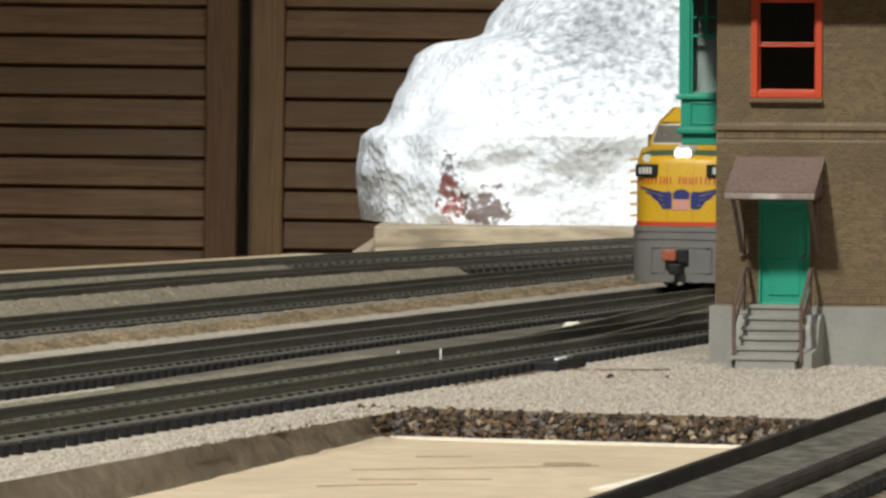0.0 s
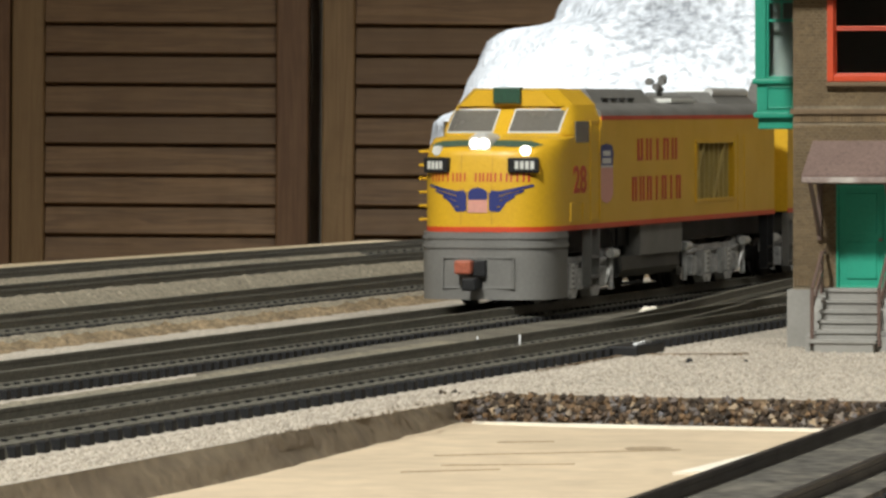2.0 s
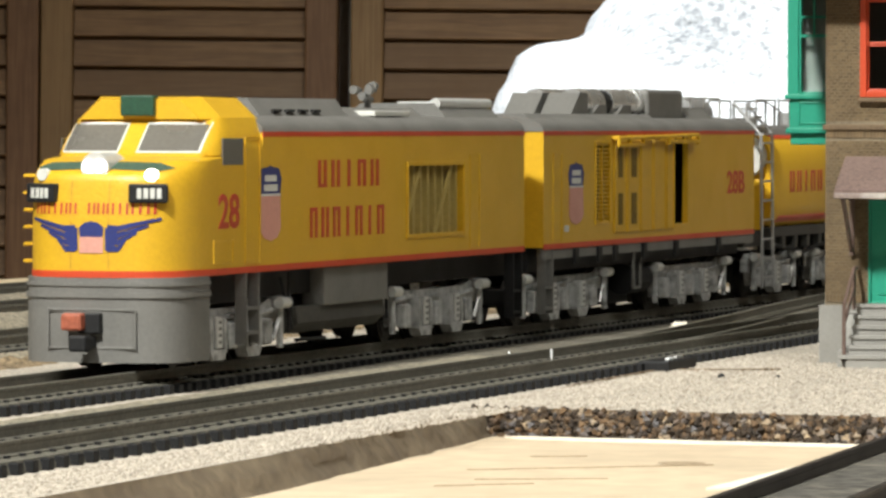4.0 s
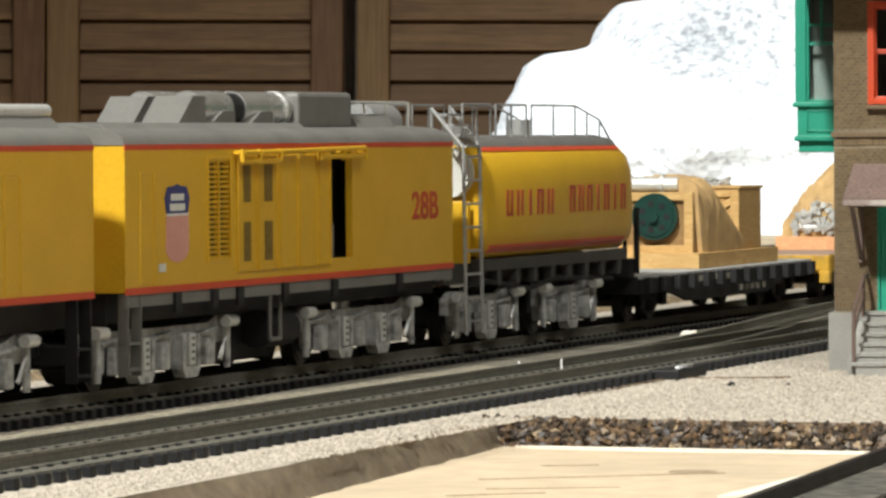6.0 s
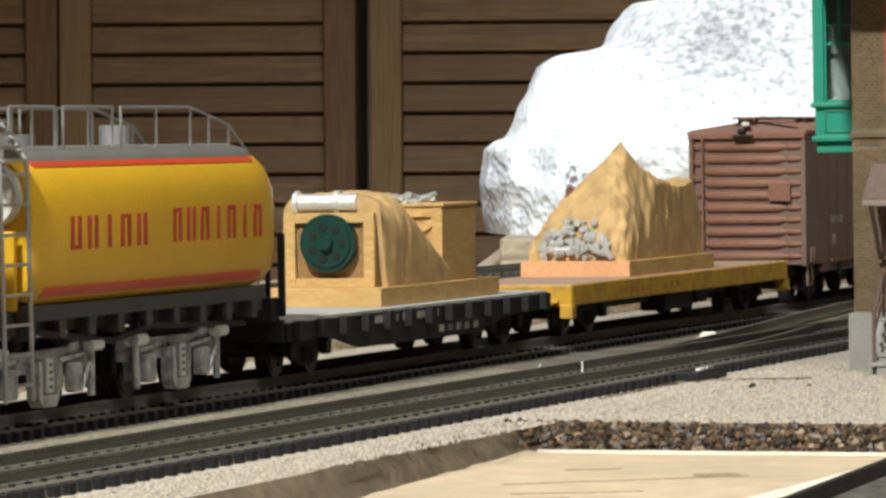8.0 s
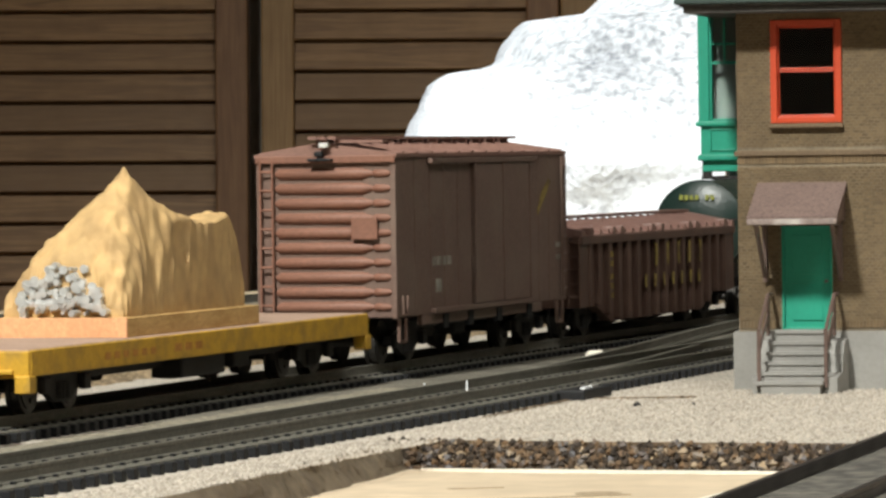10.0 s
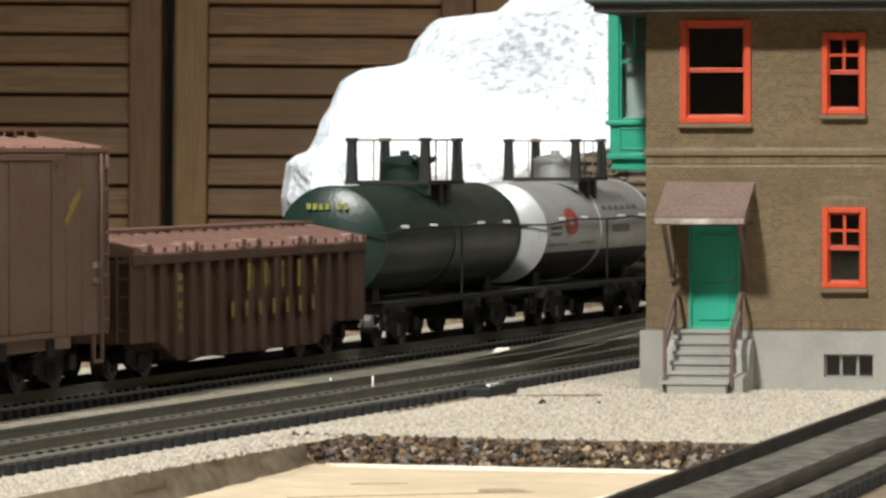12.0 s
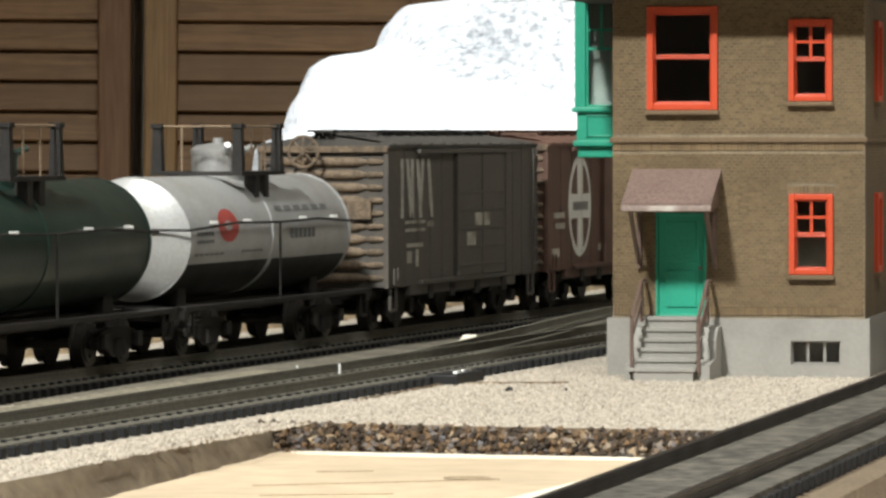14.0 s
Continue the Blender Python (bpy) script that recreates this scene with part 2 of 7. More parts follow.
def plaster_material():
    m = material("white_plaster_rock", (0.84, 0.85, 0.86), 0.9, vary=0.05, bump=0.0, dirt=(0.84, 0.85, 0.86), dirt_amount=0.0)
    nt = m.node_tree
    n, link = nt.nodes, nt.links.new
    b = n["Principled BSDF"]
    tc = n.new("ShaderNodeTexCoord")
    vor = n.new("ShaderNodeTexVoronoi")
    vor.inputs["Scale"].default_value = 300
    link(tc.outputs["Object"], vor.inputs["Vector"])
    no = n.new("ShaderNodeTexNoise")
    no.inputs["Scale"].default_value, no.inputs["Detail"].default_value = 55, 8
    link(tc.outputs["Object"], no.inputs["Vector"])
    wide = n.new("ShaderNodeTexNoise")
    wide.inputs["Scale"].default_value, wide.inputs["Detail"].default_value = 16, 3
    link(tc.outputs["Object"], wide.inputs["Vector"])
    # grey washed patches, strongest where both scales meet
    mul = n.new("ShaderNodeMath")
    mul.operation = "MULTIPLY"
    link(no.outputs["Fac"], mul.inputs[0])
    link(wide.outputs["Fac"], mul.inputs[1])
    mr = n.new("ShaderNodeMapRange")
    mr.inputs["From Min"].default_value, mr.inputs["From Max"].default_value = 0.26, 0.42
    mr.inputs["To Max"].default_value = 0.42
    link(mul.outputs[0], mr.inputs["Value"])
    mix = n.new("ShaderNodeMix")
    mix.data_type = "RGBA"
    mix.inputs["A"].default_value, mix.inputs["B"].default_value = (0.83, 0.86, 0.90, 1), (0.34, 0.36, 0.39, 1)
    link(mr.outputs["Result"], mix.inputs["Factor"])
    tiny = n.new("ShaderNodeTexNoise")
    tiny.inputs["Scale"].default_value, tiny.inputs["Detail"].default_value = 260, 7
    link(tc.outputs["Object"], tiny.inputs["Vector"])
    # a rust-red and purple paint stain low on the face
    def stain(centre, radius, colour, prev, most=0.9, near=2.5, far=3.2):
        d = n.new("ShaderNodeVectorMath")
        d.operation = "DISTANCE"
        d.inputs[1].default_value = centre
        link(tc.outputs["Object"], d.inputs[0])
        wob = n.new("ShaderNodeMath")
        wob.operation = "MULTIPLY_ADD"
        wob.inputs[1].default_value = radius * 4.2
        link(tiny.outputs["Fac"], wob.inputs[0])
        link(d.outputs["Value"], wob.inputs[2])
        r = n.new("ShaderNodeMapRange")
        r.inputs["From Min"].default_value, r.inputs["From Max"].default_value = radius * near, radius * far
        r.inputs["To Min"].default_value, r.inputs["To Max"].default_value = most, 0.0
        link(wob.outputs[0], r.inputs["Value"])
        k = n.new("ShaderNodeMix")
        k.data_type = "RGBA"
        k.inputs["B"].default_value = (*colour, 1)
        link(r.outputs["Result"], k.inputs["Factor"])
        link(prev, k.inputs["A"])
        return k.outputs["Result"]
    col = mix.outputs["Result"]
    col = stain((0.034, 2.19, 0.082), 0.042, (0.20, 0.21, 0.23), col, 0.90, 1.9, 3.6)
    col = stain((0.014, 2.15, 0.028), 0.024, (0.34, 0.35, 0.38), col, 0.62, 1.9, 3.5)
    col = stain((-0.040, 2.13, 0.030), 0.006, (0.10, 0.07, 0.09), col, 0.92, 2.9, 3.35)
    col = stain((-0.040, 2.13, 0.020), 0.006, (0.20, 0.06, 0.05), col, 0.92, 2.9, 3.35)
    col = stain((-0.036, 2.13, 0.012), 0.006, (0.30, 0.06, 0.04), col, 0.92, 2.9, 3.35)
    col = stain((-0.024, 2.13, 0.011), 0.009, (0.16, 0.11, 0.10), col, 0.92, 2.9, 3.35)
    col = stain((-0.066, 2.13, 0.016), 0.005, (0.25, 0.25, 0.27), col)
    link(col, b.inputs["Base Color"])
    bp = n.new("ShaderNodeBump")
    bp.inputs["Strength"].default_value, bp.inputs["Distance"].default_value = 0.9, 0.0022
    sm = n.new("ShaderNodeMath")
    sm.operation = "MULTIPLY_ADD"
    sm.inputs[1].default_value = 0.5
    link(vor.outputs["Distance"], sm.inputs[0])
    link(no.outputs["Fac"], sm.inputs[2])
    link(sm.outputs[0], bp.inputs["Height"])
    link(bp.outputs["Normal"], b.inputs["Normal"])
    return m


def wood_material(name, colour, dark, stretch, rough=0.5, per_object=0.15):
    """Wood with its grain along one axis."""
    m = material(name, colour, rough, vary=0.05, bump=0.0, per_object=per_object)
    nt = m.node_tree
    n, link = nt.nodes, nt.links.new
    b = n["Principled BSDF"]
    tc = n.new("ShaderNodeTexCoord")
    mp = n.new("ShaderNodeMapping")
    mp.inputs["Scale"].default_value = stretch
    info = n.new("ShaderNodeObjectInfo")
    off = n.new("ShaderNodeVectorMath")
    off.operation = "MULTIPLY_ADD"
    off.inputs[1].default_value = (3.1, 5.7, 9.3)
    link(info.outputs["Random"], off.inputs[0])
    link(tc.outputs["Object"], off.inputs[2])
    link(off.outputs[0], mp.inputs["Vector"])
    no = n.new("ShaderNodeTexNoise")
    no.inputs["Scale"].default_value, no.inputs["Detail"].default_value, no.inputs["Distortion"].default_value = 1, 6, 1.2
    link(mp.outputs[0], no.inputs["Vector"])
    mr = n.new("ShaderNodeMapRange")
    mr.inputs["From Min"].default_value, mr.inputs["From Max"].default_value = 0.35, 0.7
    link(no.outputs["Fac"], mr.inputs["Value"])
    old = b.inputs["Base Color"].links[0].from_socket
    mix = n.new("ShaderNodeMix")
    mix.data_type = "RGBA"
    mix.inputs["B"].default_value = (*dark, 1)
    link(mr.outputs["Result"], mix.inputs["Factor"])
    link(old, mix.inputs["A"])
    link(mix.outputs["Result"], b.inputs["Base Color"])
    return m


BRICKWORK = brick_material()
PLASTER = plaster_material()
SLAT = wood_material("stained_slat_wood", (0.30, 0.168, 0.070), (0.185, 0.098, 0.040), (14, 220, 220), per_object=0.24)
STILE = wood_material("reddish_stile_wood", (0.27, 0.145, 0.070), (0.18, 0.088, 0.042), (300, 300, 12), per_object=0.08)
PALE_STILE = wood_material("paler_stile_wood", (0.38, 0.235, 0.105), (0.27, 0.155, 0.065), (300, 300, 12), per_object=0.08)
PLANK = wood_material("weathered_pine_plank", (0.46, 0.38, 0.27), (0.20, 0.16, 0.11), (30, 200, 260), 0.75)
CRATE = wood_material("crate_pine", (0.62, 0.40, 0.16), (0.46, 0.27, 0.09), (200, 200, 900), 0.7)
ORANGE_WOOD = wood_material("pink_pine_block", (0.75, 0.40, 0.20), (0.62, 0.30, 0.14), (200, 900, 900), 0.7)
TARP = material("tan_tarpaulin", (0.52, 0.34, 0.15), 0.8, vary=0.15, grain=12, dirt=(0.25, 0.15, 0.07), dirt_amount=0.4, dirt_scale=14)
SAND = material("sandy_ballast", (0.225, 0.165, 0.098), 0.95, vary=0.6, grain=45, bump=0.8, size=0.0015, dirt=(0.09, 0.065, 0.038), dirt_amount=0.85, dirt_scale=14)
PALE_SAND = material("pale_ballast", (0.27, 0.235, 0.175), 0.95, vary=0.5, grain=45, bump=0.7, size=0.001, dirt_scale=14)
PLASTER_STRIP = material("dried_white_plaster", (0.80, 0.74, 0.63), 0.9, vary=0.06)
RED_TRIM = material("vermilion_trim_paint", (0.48, 0.052, 0.013), 0.5, vary=0.05, dirt_amount=0.15)
SHINGLE = material("brown_rolled_roofing", (0.15, 0.10, 0.085), 0.9, vary=0.3, grain=70, bump=0.5)
ROOF = material("dark_slate_roofing", (0.07, 0.065, 0.06), 0.85, vary=0.3)
PIPE = material("brown_pipe_paint", (0.13, 0.085, 0.07), 0.5, vary=0.1)
# near-black in place of real shade, for room insides and behind shutter slats
INSIDE = material("painted_shade_interior", (0.03, 0.026, 0.022), 0.9, vary=0.1)
CURTAIN = material("pale_window_blind", (0.20, 0.23, 0.21), 0.8, vary=0.08)
PEBBLE = material("mixed_pebbles", (0.24, 0.17, 0.10), 0.9, vary=0.35, grain=12, per_object=0.3)
CRUST = material("crumbled_plaster_edge", (0.17, 0.115, 0.065), 0.95, vary=0.55, grain=30, bump=0.9, size=0.002, dirt=(0.05, 0.035, 0.025), dirt_amount=0.8, dirt_scale=25)
PENCIL = material("pencil_line", (0.34, 0.26, 0.17), 0.9)
GLASS = bpy.data.materials.new("window_glass")
GLASS.use_nodes = True
_g = GLASS.node_tree.nodes["Principled BSDF"]
_g.inputs["Transmission Weight"].default_value, _g.inputs["Roughness"].default_value, _g.inputs["Base Color"].default_value = 1.0, 0.05, (0.85, 0.9, 0.9, 1)

# ---- room ----
def slab(name, lo, hi, mat, label, category):
    return tagged(part(name, box(lo[0], hi[0], lo[1], hi[1], lo[2], hi[2]), mat), label, category, kind="structure")


slab("wall_north", (-2.4, 3.50, -0.95), (2.8, 3.62, 1.95), WALL, "plain painted room wall behind the shutters", "wall")
slab("wall_west", (-2.52, -2.3, -0.95), (-2.4, 3.62, 1.95), WALL, "plain painted side wall of the room", "wall")
slab("wall_east", (2.8, -2.3, -0.95), (2.92, 3.62, 1.95), WALL, "plain painted side wall of the room", "wall")
slab("wall_south", (-2.52, -2.42, -0.95), (2.92, -2.3, 1.95), WALL, "plain painted wall behind the layout", "wall")
slab("floor", (-2.52, -2.42, -1.05), (2.92, 3.62, -0.95), WOOD, "dark wooden room floor", "floor")
slab("ceiling", (-2.52, -2.42, 1.95), (2.92, 3.62, 2.05), WALL, "plain pale room ceiling", "ceiling")

# ---- louvred shutters ----
SLAT_MESH = bpy.data.meshes.new("slat")
_bm = prism([(3.452, -0.0128), (3.4575, -0.0128), (3.4665, 0.0120), (3.461, 0.0122)], "x", -0.0825, 0.0825)
bmesh.ops.bevel(_bm, geom=_bm.edges[:], offset=0.0009, segments=1, affect="EDGES")
_bm.to_mesh(SLAT_MESH)
_bm.free()
SLAT_MESH.materials.append(SLAT)


def shutter(x0, x1):
    s = thing("shutter", "brown stained wooden louvred shutter panel, closed", "shutter", "shutters along the wall")
    cx = (x0 + x1) / 2
    part("stile", box(x0, x0 + 0.0225, 3.446, 3.474, -0.30, 0.45, 0.0015), PALE_STILE, s, "paler yellow-brown stile")
    part("stile", box(x1 - 0.0225, x1, 3.446, 3.474, -0.30, 0.45, 0.0015), STILE, s, "reddish brown stile")
    part("rail", box(x0 + 0.0225, x1 - 0.0225, 3.448, 3.472, -0.30, -0.225, 0.0015), STILE, s)
    part("rail", box(x0 + 0.0225, x1 - 0.0225, 3.448, 3.472, 0.375, 0.45, 0.0015), STILE, s)
    # added dark sheet paints the shade between the slats
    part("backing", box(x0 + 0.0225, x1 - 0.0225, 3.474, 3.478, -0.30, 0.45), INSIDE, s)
    for k in range(-14, 14):
        z = 0.0875 + 0.021 * k + 0.0128
        if -0.215 < z < 0.365:
            o = new("slat", SLAT_MESH)
            o.parent, o.location = s, (cx, 0, z)
    # the shutter frame stands a little out of level with the layout
    s.matrix_basis = Matrix.Translation((-0.18, 0, 0)) @ pose(0, 0, 0, 0, 0.5, 0) @ Matrix.Translation((0.18, 0, 0))
    return s


for x0, x1 in ((-0.834, -0.6275), (-0.6255, -0.4190), (-0.4178, -0.2110), (-0.2015, 0.0050), (0.0062, 0.2127), (0.2220, 0.4285)):
    shutter(x0, x1)

# ---- the layout's top ----
tagged(part("table", prism([so(-1.75, -0.277), so(-1.75, 0.75), (1.9, -0.6), (1.9, 3.0), (-0.085, 3.0), (-0.085, 2.1), so(0.79, -0.2475), so(0.31, -0.277)], "z", -0.0290, -0.0097), BOARD),
       "bare plywood top of the railway layout, marked with pencil", "table", kind="structure")


def jag(p, q, n, amount, seed):
    """Points from p to q with an uneven line between."""
    out = []
    for i in range(n):
        t = i / n
        w = noise.noise((t * n * 0.45, seed, 0.3)) * amount + noise.noise((t * n * 1.3, seed, 7.3)) * amount * 0.5
        out.append((p[0] + (q[0] - p[0]) * t + w * 0.35, p[1] + (q[1] - p[1]) * t + w))
    return out


CORNER = (-0.0313, 0.9345)
rim = jag(so(-1.3, 0.104), so(-0.42, 0.0963), 60, 0.0006, 1.0) + jag(so(-0.42, 0.0963), CORNER, 40, 0.0009, 2.0) \
    + jag(CORNER, (0.0148, 0.9175), 40, 0.0022, 3.0) + jag((0.0148, 0.9175), (0.0600, 0.9010), 40, 0.0022, 4.0) + [(0.075, 0.892), (1.8, 0.60)]
far = [(1.8, 2.9), (0.35, 2.9), so(1.2, -0.20), so(0.78, -0.2330), so(0.31, -0.262), so(-1.3, -0.262)]
gravel_top = prism(rim + far, "z", -0.0097, -0.0045)
tagged(part("ground", gravel_top, [GRAVEL]), "pale grey fine gravel sheet with a broken crumbling edge", "ground", kind="structure")

# crumbled face of the broken gravel edge, and its stones
bm = bmesh.new()
rows = []
edge_pts = rim[100:180]
for i, (x, y) in enumerate(edge_pts):
    col = []
    for k in range(6):
        f = k / 5
        d = 0.0012 + 0.0022 * f + 0.0022 * noise.noise((i * 0.55, k * 0.8, 4.0))
        col.append(bm.verts.new((x - d * 0.3, y - d, -0.0043 - f * 0.0056)))
    rows.append(col)
for a, b in zip(rows, rows[1:]):
    for k in range(5):
        bm.faces.new((a[k], b[k], b[k + 1], a[k + 1]))
tagged(part("crumbled_edge", bm, CRUST), "dark crumbled broken edge of the gravel", "ground edge", kind="structure")
bm = bmesh.new()
rows = []
for i, (x, y) in enumerate(rim[20:101]):
    col = []
    for k in range(5):
        f = k / 4
        d = 0.0006 + 0.0035 * f + 0.0012 * noise.noise((i * 0.3, k * 0.7, 9.0))
        col.append(bm.verts.new((x + d, y - d * 0.25, -0.0044 - f * 0.0056)))
    rows.append(col)
for a, b in zip(rows, rows[1:]):
    for k in range(4):
        bm.faces.new((a[k], b[k], b[k + 1], a[k + 1]))
smooth(tagged(part("crumbled_edge", bm, material("brown_plaster_edge", (0.15, 0.115, 0.075), 0.95, vary=0.25, grain=20, bump=0.5, size=0.001, dirt=(0.07, 0.05, 0.035), dirt_amount=0.6, dirt_scale=20)), "brown sloping edge of the gravel beside the bare board", "ground edge", kind="structure"), 180)

random.seed(5)
heap = Heap()
for i in range(1500):
    x, y = edge_pts[int(random.random() * 79)]
    f = random.random()
    r = random.uniform(0.0004, 0.0011)
    x += random.uniform(-0.0006, 0.0006)
    d = 0.0012 + 0.0026 * f
    heap.stone(pose(x - d * 0.3, y - d - r * 0.4, -0.0045 - f * 0.0052, random.random() * 360, random.random() * 360, 0), r)


def pebble_material():
    m = material("mixed_edge_pebbles", (0.25, 0.18, 0.11), 0.9, vary=0.3, grain=25)
    nt = m.node_tree
    geo = nt.nodes.new("ShaderNodeNewGeometry")
    ramp = nt.nodes.new("ShaderNodeValToRGB")
    e = ramp.color_ramp.elements
    e[0].color, e[1].color = (0.025, 0.018, 0.013, 1), (0.36, 0.27, 0.17, 1)
    for at, c in ((0.4, (0.05, 0.034, 0.022, 1)), (0.68, (0.15, 0.09, 0.045, 1)), (0.85, (0.11, 0.105, 0.11, 1))):
        e.new(at).color = c
    nt.links.new(geo.outputs["Random Per Island"], ramp.inputs["Fac"])
    nt.links.new(ramp.outputs["Color"], nt.nodes["Principled BSDF"].inputs["Base Color"])
    return m


PEBBLES = pebble_material()
tagged(heap.part("pebbles", PEBBLES), "mixed brown and grey pebbles in the broken gravel edge", "pebbles", kind="stuff")

# loose grains over the gravel sheet
heap = Heap()
random.seed(8)
for i in range(20000):
    x, y = random.uniform(-0.03, 0.13), random.uniform(0.915, 1.16)
    if y < 0.9345 - (x + 0.0313) * 0.37 + 0.003:
        continue
    rel = Vector((x, y)) - ORIGIN
    if rel.dot(SIDE) < 0.083 or (Vector((x, y)) - Vector((0.0660, 0.8290))).dot(Vector((0.9755, -0.2198))) > -0.025:
        continue
    r = random.uniform(0.00016, 0.00042)
    heap.stone(pose(x, y, -0.0044, random.random() * 360, random.random() * 360, 0), r)
for i in range(12000):
    u, off = random.uniform(-0.55, -0.05), random.uniform(0.0795, 0.0955)
    x, y = so(u, off)
    heap.stone(pose(x, y, -0.0044, random.random() * 360, random.random() * 360, 0), random.uniform(0.00016, 0.0004))


def grain_material():
    m = material("loose_gravel_grains", (0.4, 0.35, 0.29), 0.95, vary=0.2)
    nt = m.node_tree
    geo = nt.nodes.new("ShaderNodeNewGeometry")
    ramp = nt.nodes.new("ShaderNodeValToRGB")
    e = ramp.color_ramp.elements
    e[0].color, e[1].color = (0.27, 0.235, 0.195, 1), (0.55, 0.49, 0.415, 1)
    nt.links.new(geo.outputs["Random Per Island"], ramp.inputs["Fac"])
    nt.links.new(ramp.outputs["Color"], nt.nodes["Principled BSDF"].inputs["Base Color"])
    return m


GRAINS = grain_material()
tagged(heap.part("gravel_grains", GRAINS), "loose pale grains lying on the gravel sheet", "gravel", kind="stuff")

# plaster smears on the board along the broken edge, and pencil lines
smear = jag((-0.026, 0.9245), (0.060, 0.8965), 40, 0.0008, 12.0) + jag((0.054, 0.8790), (0.0395, 0.8985), 12, 0.0012, 13.0) + jag((0.0395, 0.9010), (-0.012, 0.9165), 24, 0.0012, 14.0)
tagged(part("plaster_smear", prism(smear, "z", -0.0097, -0.0092), PLASTER_STRIP), "dried white plaster smeared along the bare board", "plaster", kind="structure")
tagged(part("plaster_smear", prism(jag((0.052, 0.897), (0.018, 0.795), 20, 0.0016, 18.0) + jag((0.010, 0.795), (0.042, 0.897), 20, 0.0016, 19.0), "z", -0.0097, -0.0093), PLASTER_STRIP),
       "dried white plaster smeared beside the siding", "plaster", kind="structure")
for (x, y), (x2, y2) in (((-0.030, 0.838), (0.012, 0.852)), ((-0.028, 0.815), (-0.006, 0.818)), ((-0.020, 0.872), (-0.010, 0.874)), ((-0.034, 0.800), (-0.018, 0.806))):
    w = 0.0011
    tagged(part("pencil_line", prism([(x, y), (x2, y2), (x2, y2 + w), (x, y + w)], "z", -0.0097, -0.00955), PENCIL), "faint grey pencil line on the plywood", "marking", kind="structure")
bm = bmesh.new()
bmesh.ops.create_circle(bm, cap_ends=True, segments=20, radius=1, matrix=Matrix.LocRotScale((0.0065, 0.856, -0.00955), None, (0.0042, 0.0045, 1)))
tagged(part("knot", bm, PENCIL), "dark knot in the plywood", "marking", kind="structure")
# dark crack across the gravel
crack = [so(-0.205, 0.0805), so(-0.165, 0.0800), so(-0.132, 0.0790), (0.0180, 1.0765), (0.0300, 1.0785), (0.0300, 1.0800), (0.0180, 1.0780)] + [so(-0.131, 0.0778), so(-0.165, 0.0790), so(-0.205, 0.0800)]
tagged(part("crack", prism(crack, "z", -0.0045, -0.00405), CRUST), "dark crack along the edge of the gravel sheet", "crack", kind="structure")
for x, y, r in ((0.0165, 1.0475, 0.0008), (0.0285, 1.0475, 0.0005)):
    bm = bmesh.new()
    bmesh.ops.create_icosphere(bm, subdivisions=2, radius=r, matrix=pose(x, y, -0.0043))
    tagged(part("stone", bm, BLACK), "small dark stone lying on the gravel", "stone")

# ---- tracks ----
RAIL_SHAPE = [(-0.0011, -0.0026), (0.0011, -0.0026), (0.0011, -0.0022), (0.0004, -0.0019), (0.0004, -0.0008), (0.00055, -0.0006), (0.00055, 0.0), (-0.00055, 0.0), (-0.00055, -0.0006), (-0.0004, -0.0008), (-0.0004, -0.0019), (-0.0011, -0.0022)]
TIE_MESH = bpy.data.meshes.new("tie")
_bm = box(-0.00115, 0.00115, -0.0150, 0.0150, -0.0046, -0.0026, 0.0002)
for _s in (-1, 1):
    for _o in (-0.00185, 0.00185):
        add_box(_bm, -0.0005, 0.0005, _s * 0.00825 + _o - 0.0004, _s * 0.00825 + _o + 0.0004, -0.0026, -0.0020)
_bm.to_mesh(TIE_MESH)
_bm.free()
TIE_MESH.materials.append(TIE)


def no_rise(u):
    return 0.0


def sweep_rail(at, us, off, rise=no_rise):
    rings = []
    for u in us:
        ring = []
        for a, z in RAIL_SHAPE:
            x, y = at(u, off + a)
            ring.append((x, y, z + rise(u)))
        rings.append(ring)
    return loft(rings)


def track(at, turn_at, u0, u1, near0, near1, pitch, label, lift=0.0, bed=BALLAST, bed_w=0.0132, bed_z=-0.00245, rise=no_rise, steel=RAIL):
    tr = thing("track", label, "railway track", "railway tracks on the layout", "structure")
    tr.location = (0, 0, lift)
    us = [u0 + (u1 - u0) * i / 90 for i in range(91)]
    for o in (-0.00825, 0.00825):
        smooth(part("rail", sweep_rail(at, us, o, rise), steel, tr, "dull steel rail"), 30)
    bm = bmesh.new()
    prev = None
    for i, u in enumerate(us):
        ring = []
        for a, z in ((-bed_w - 0.0006, -0.0048), (-bed_w, bed_z), (0, bed_z), (bed_w, bed_z), (bed_w + 0.0006, -0.0048)):
            x, y = at(u, a + 0.0006 * noise.noise((u * 40, a * 90, 2)))
            ring.append(bm.verts.new((x, y, z + (rise(u) if z > -0.0045 else 0))))
        if prev:
            for k in range(4):
                bm.faces.new((prev[k], prev[k + 1], ring[k + 1], ring[k]))
        prev = ring
    bmesh.ops.recalc_face_normals(bm, faces=bm.faces)
    part("roadbed", bm, bed, tr, "dark painted roadbed between the ties")
    rest = Heap()
    u = u0 + pitch / 2
    while u < u1:
        x, y = at(u, 0)
        m = pose(x, y, rise(u), 0, 0, turn_at(u) + random.uniform(-0.8, 0.8))
        if near0 < u < near1:
            o = new("tie", TIE_MESH)
            o.parent, o.matrix_local = tr, m
        else:
            rest.box(m, 0.00115, 0.015, -0.0046, -0.0026)
        u += pitch
    if rest.v:
        tagged(rest.part("ties", TIE, tr), kind="stuff")
    return tr


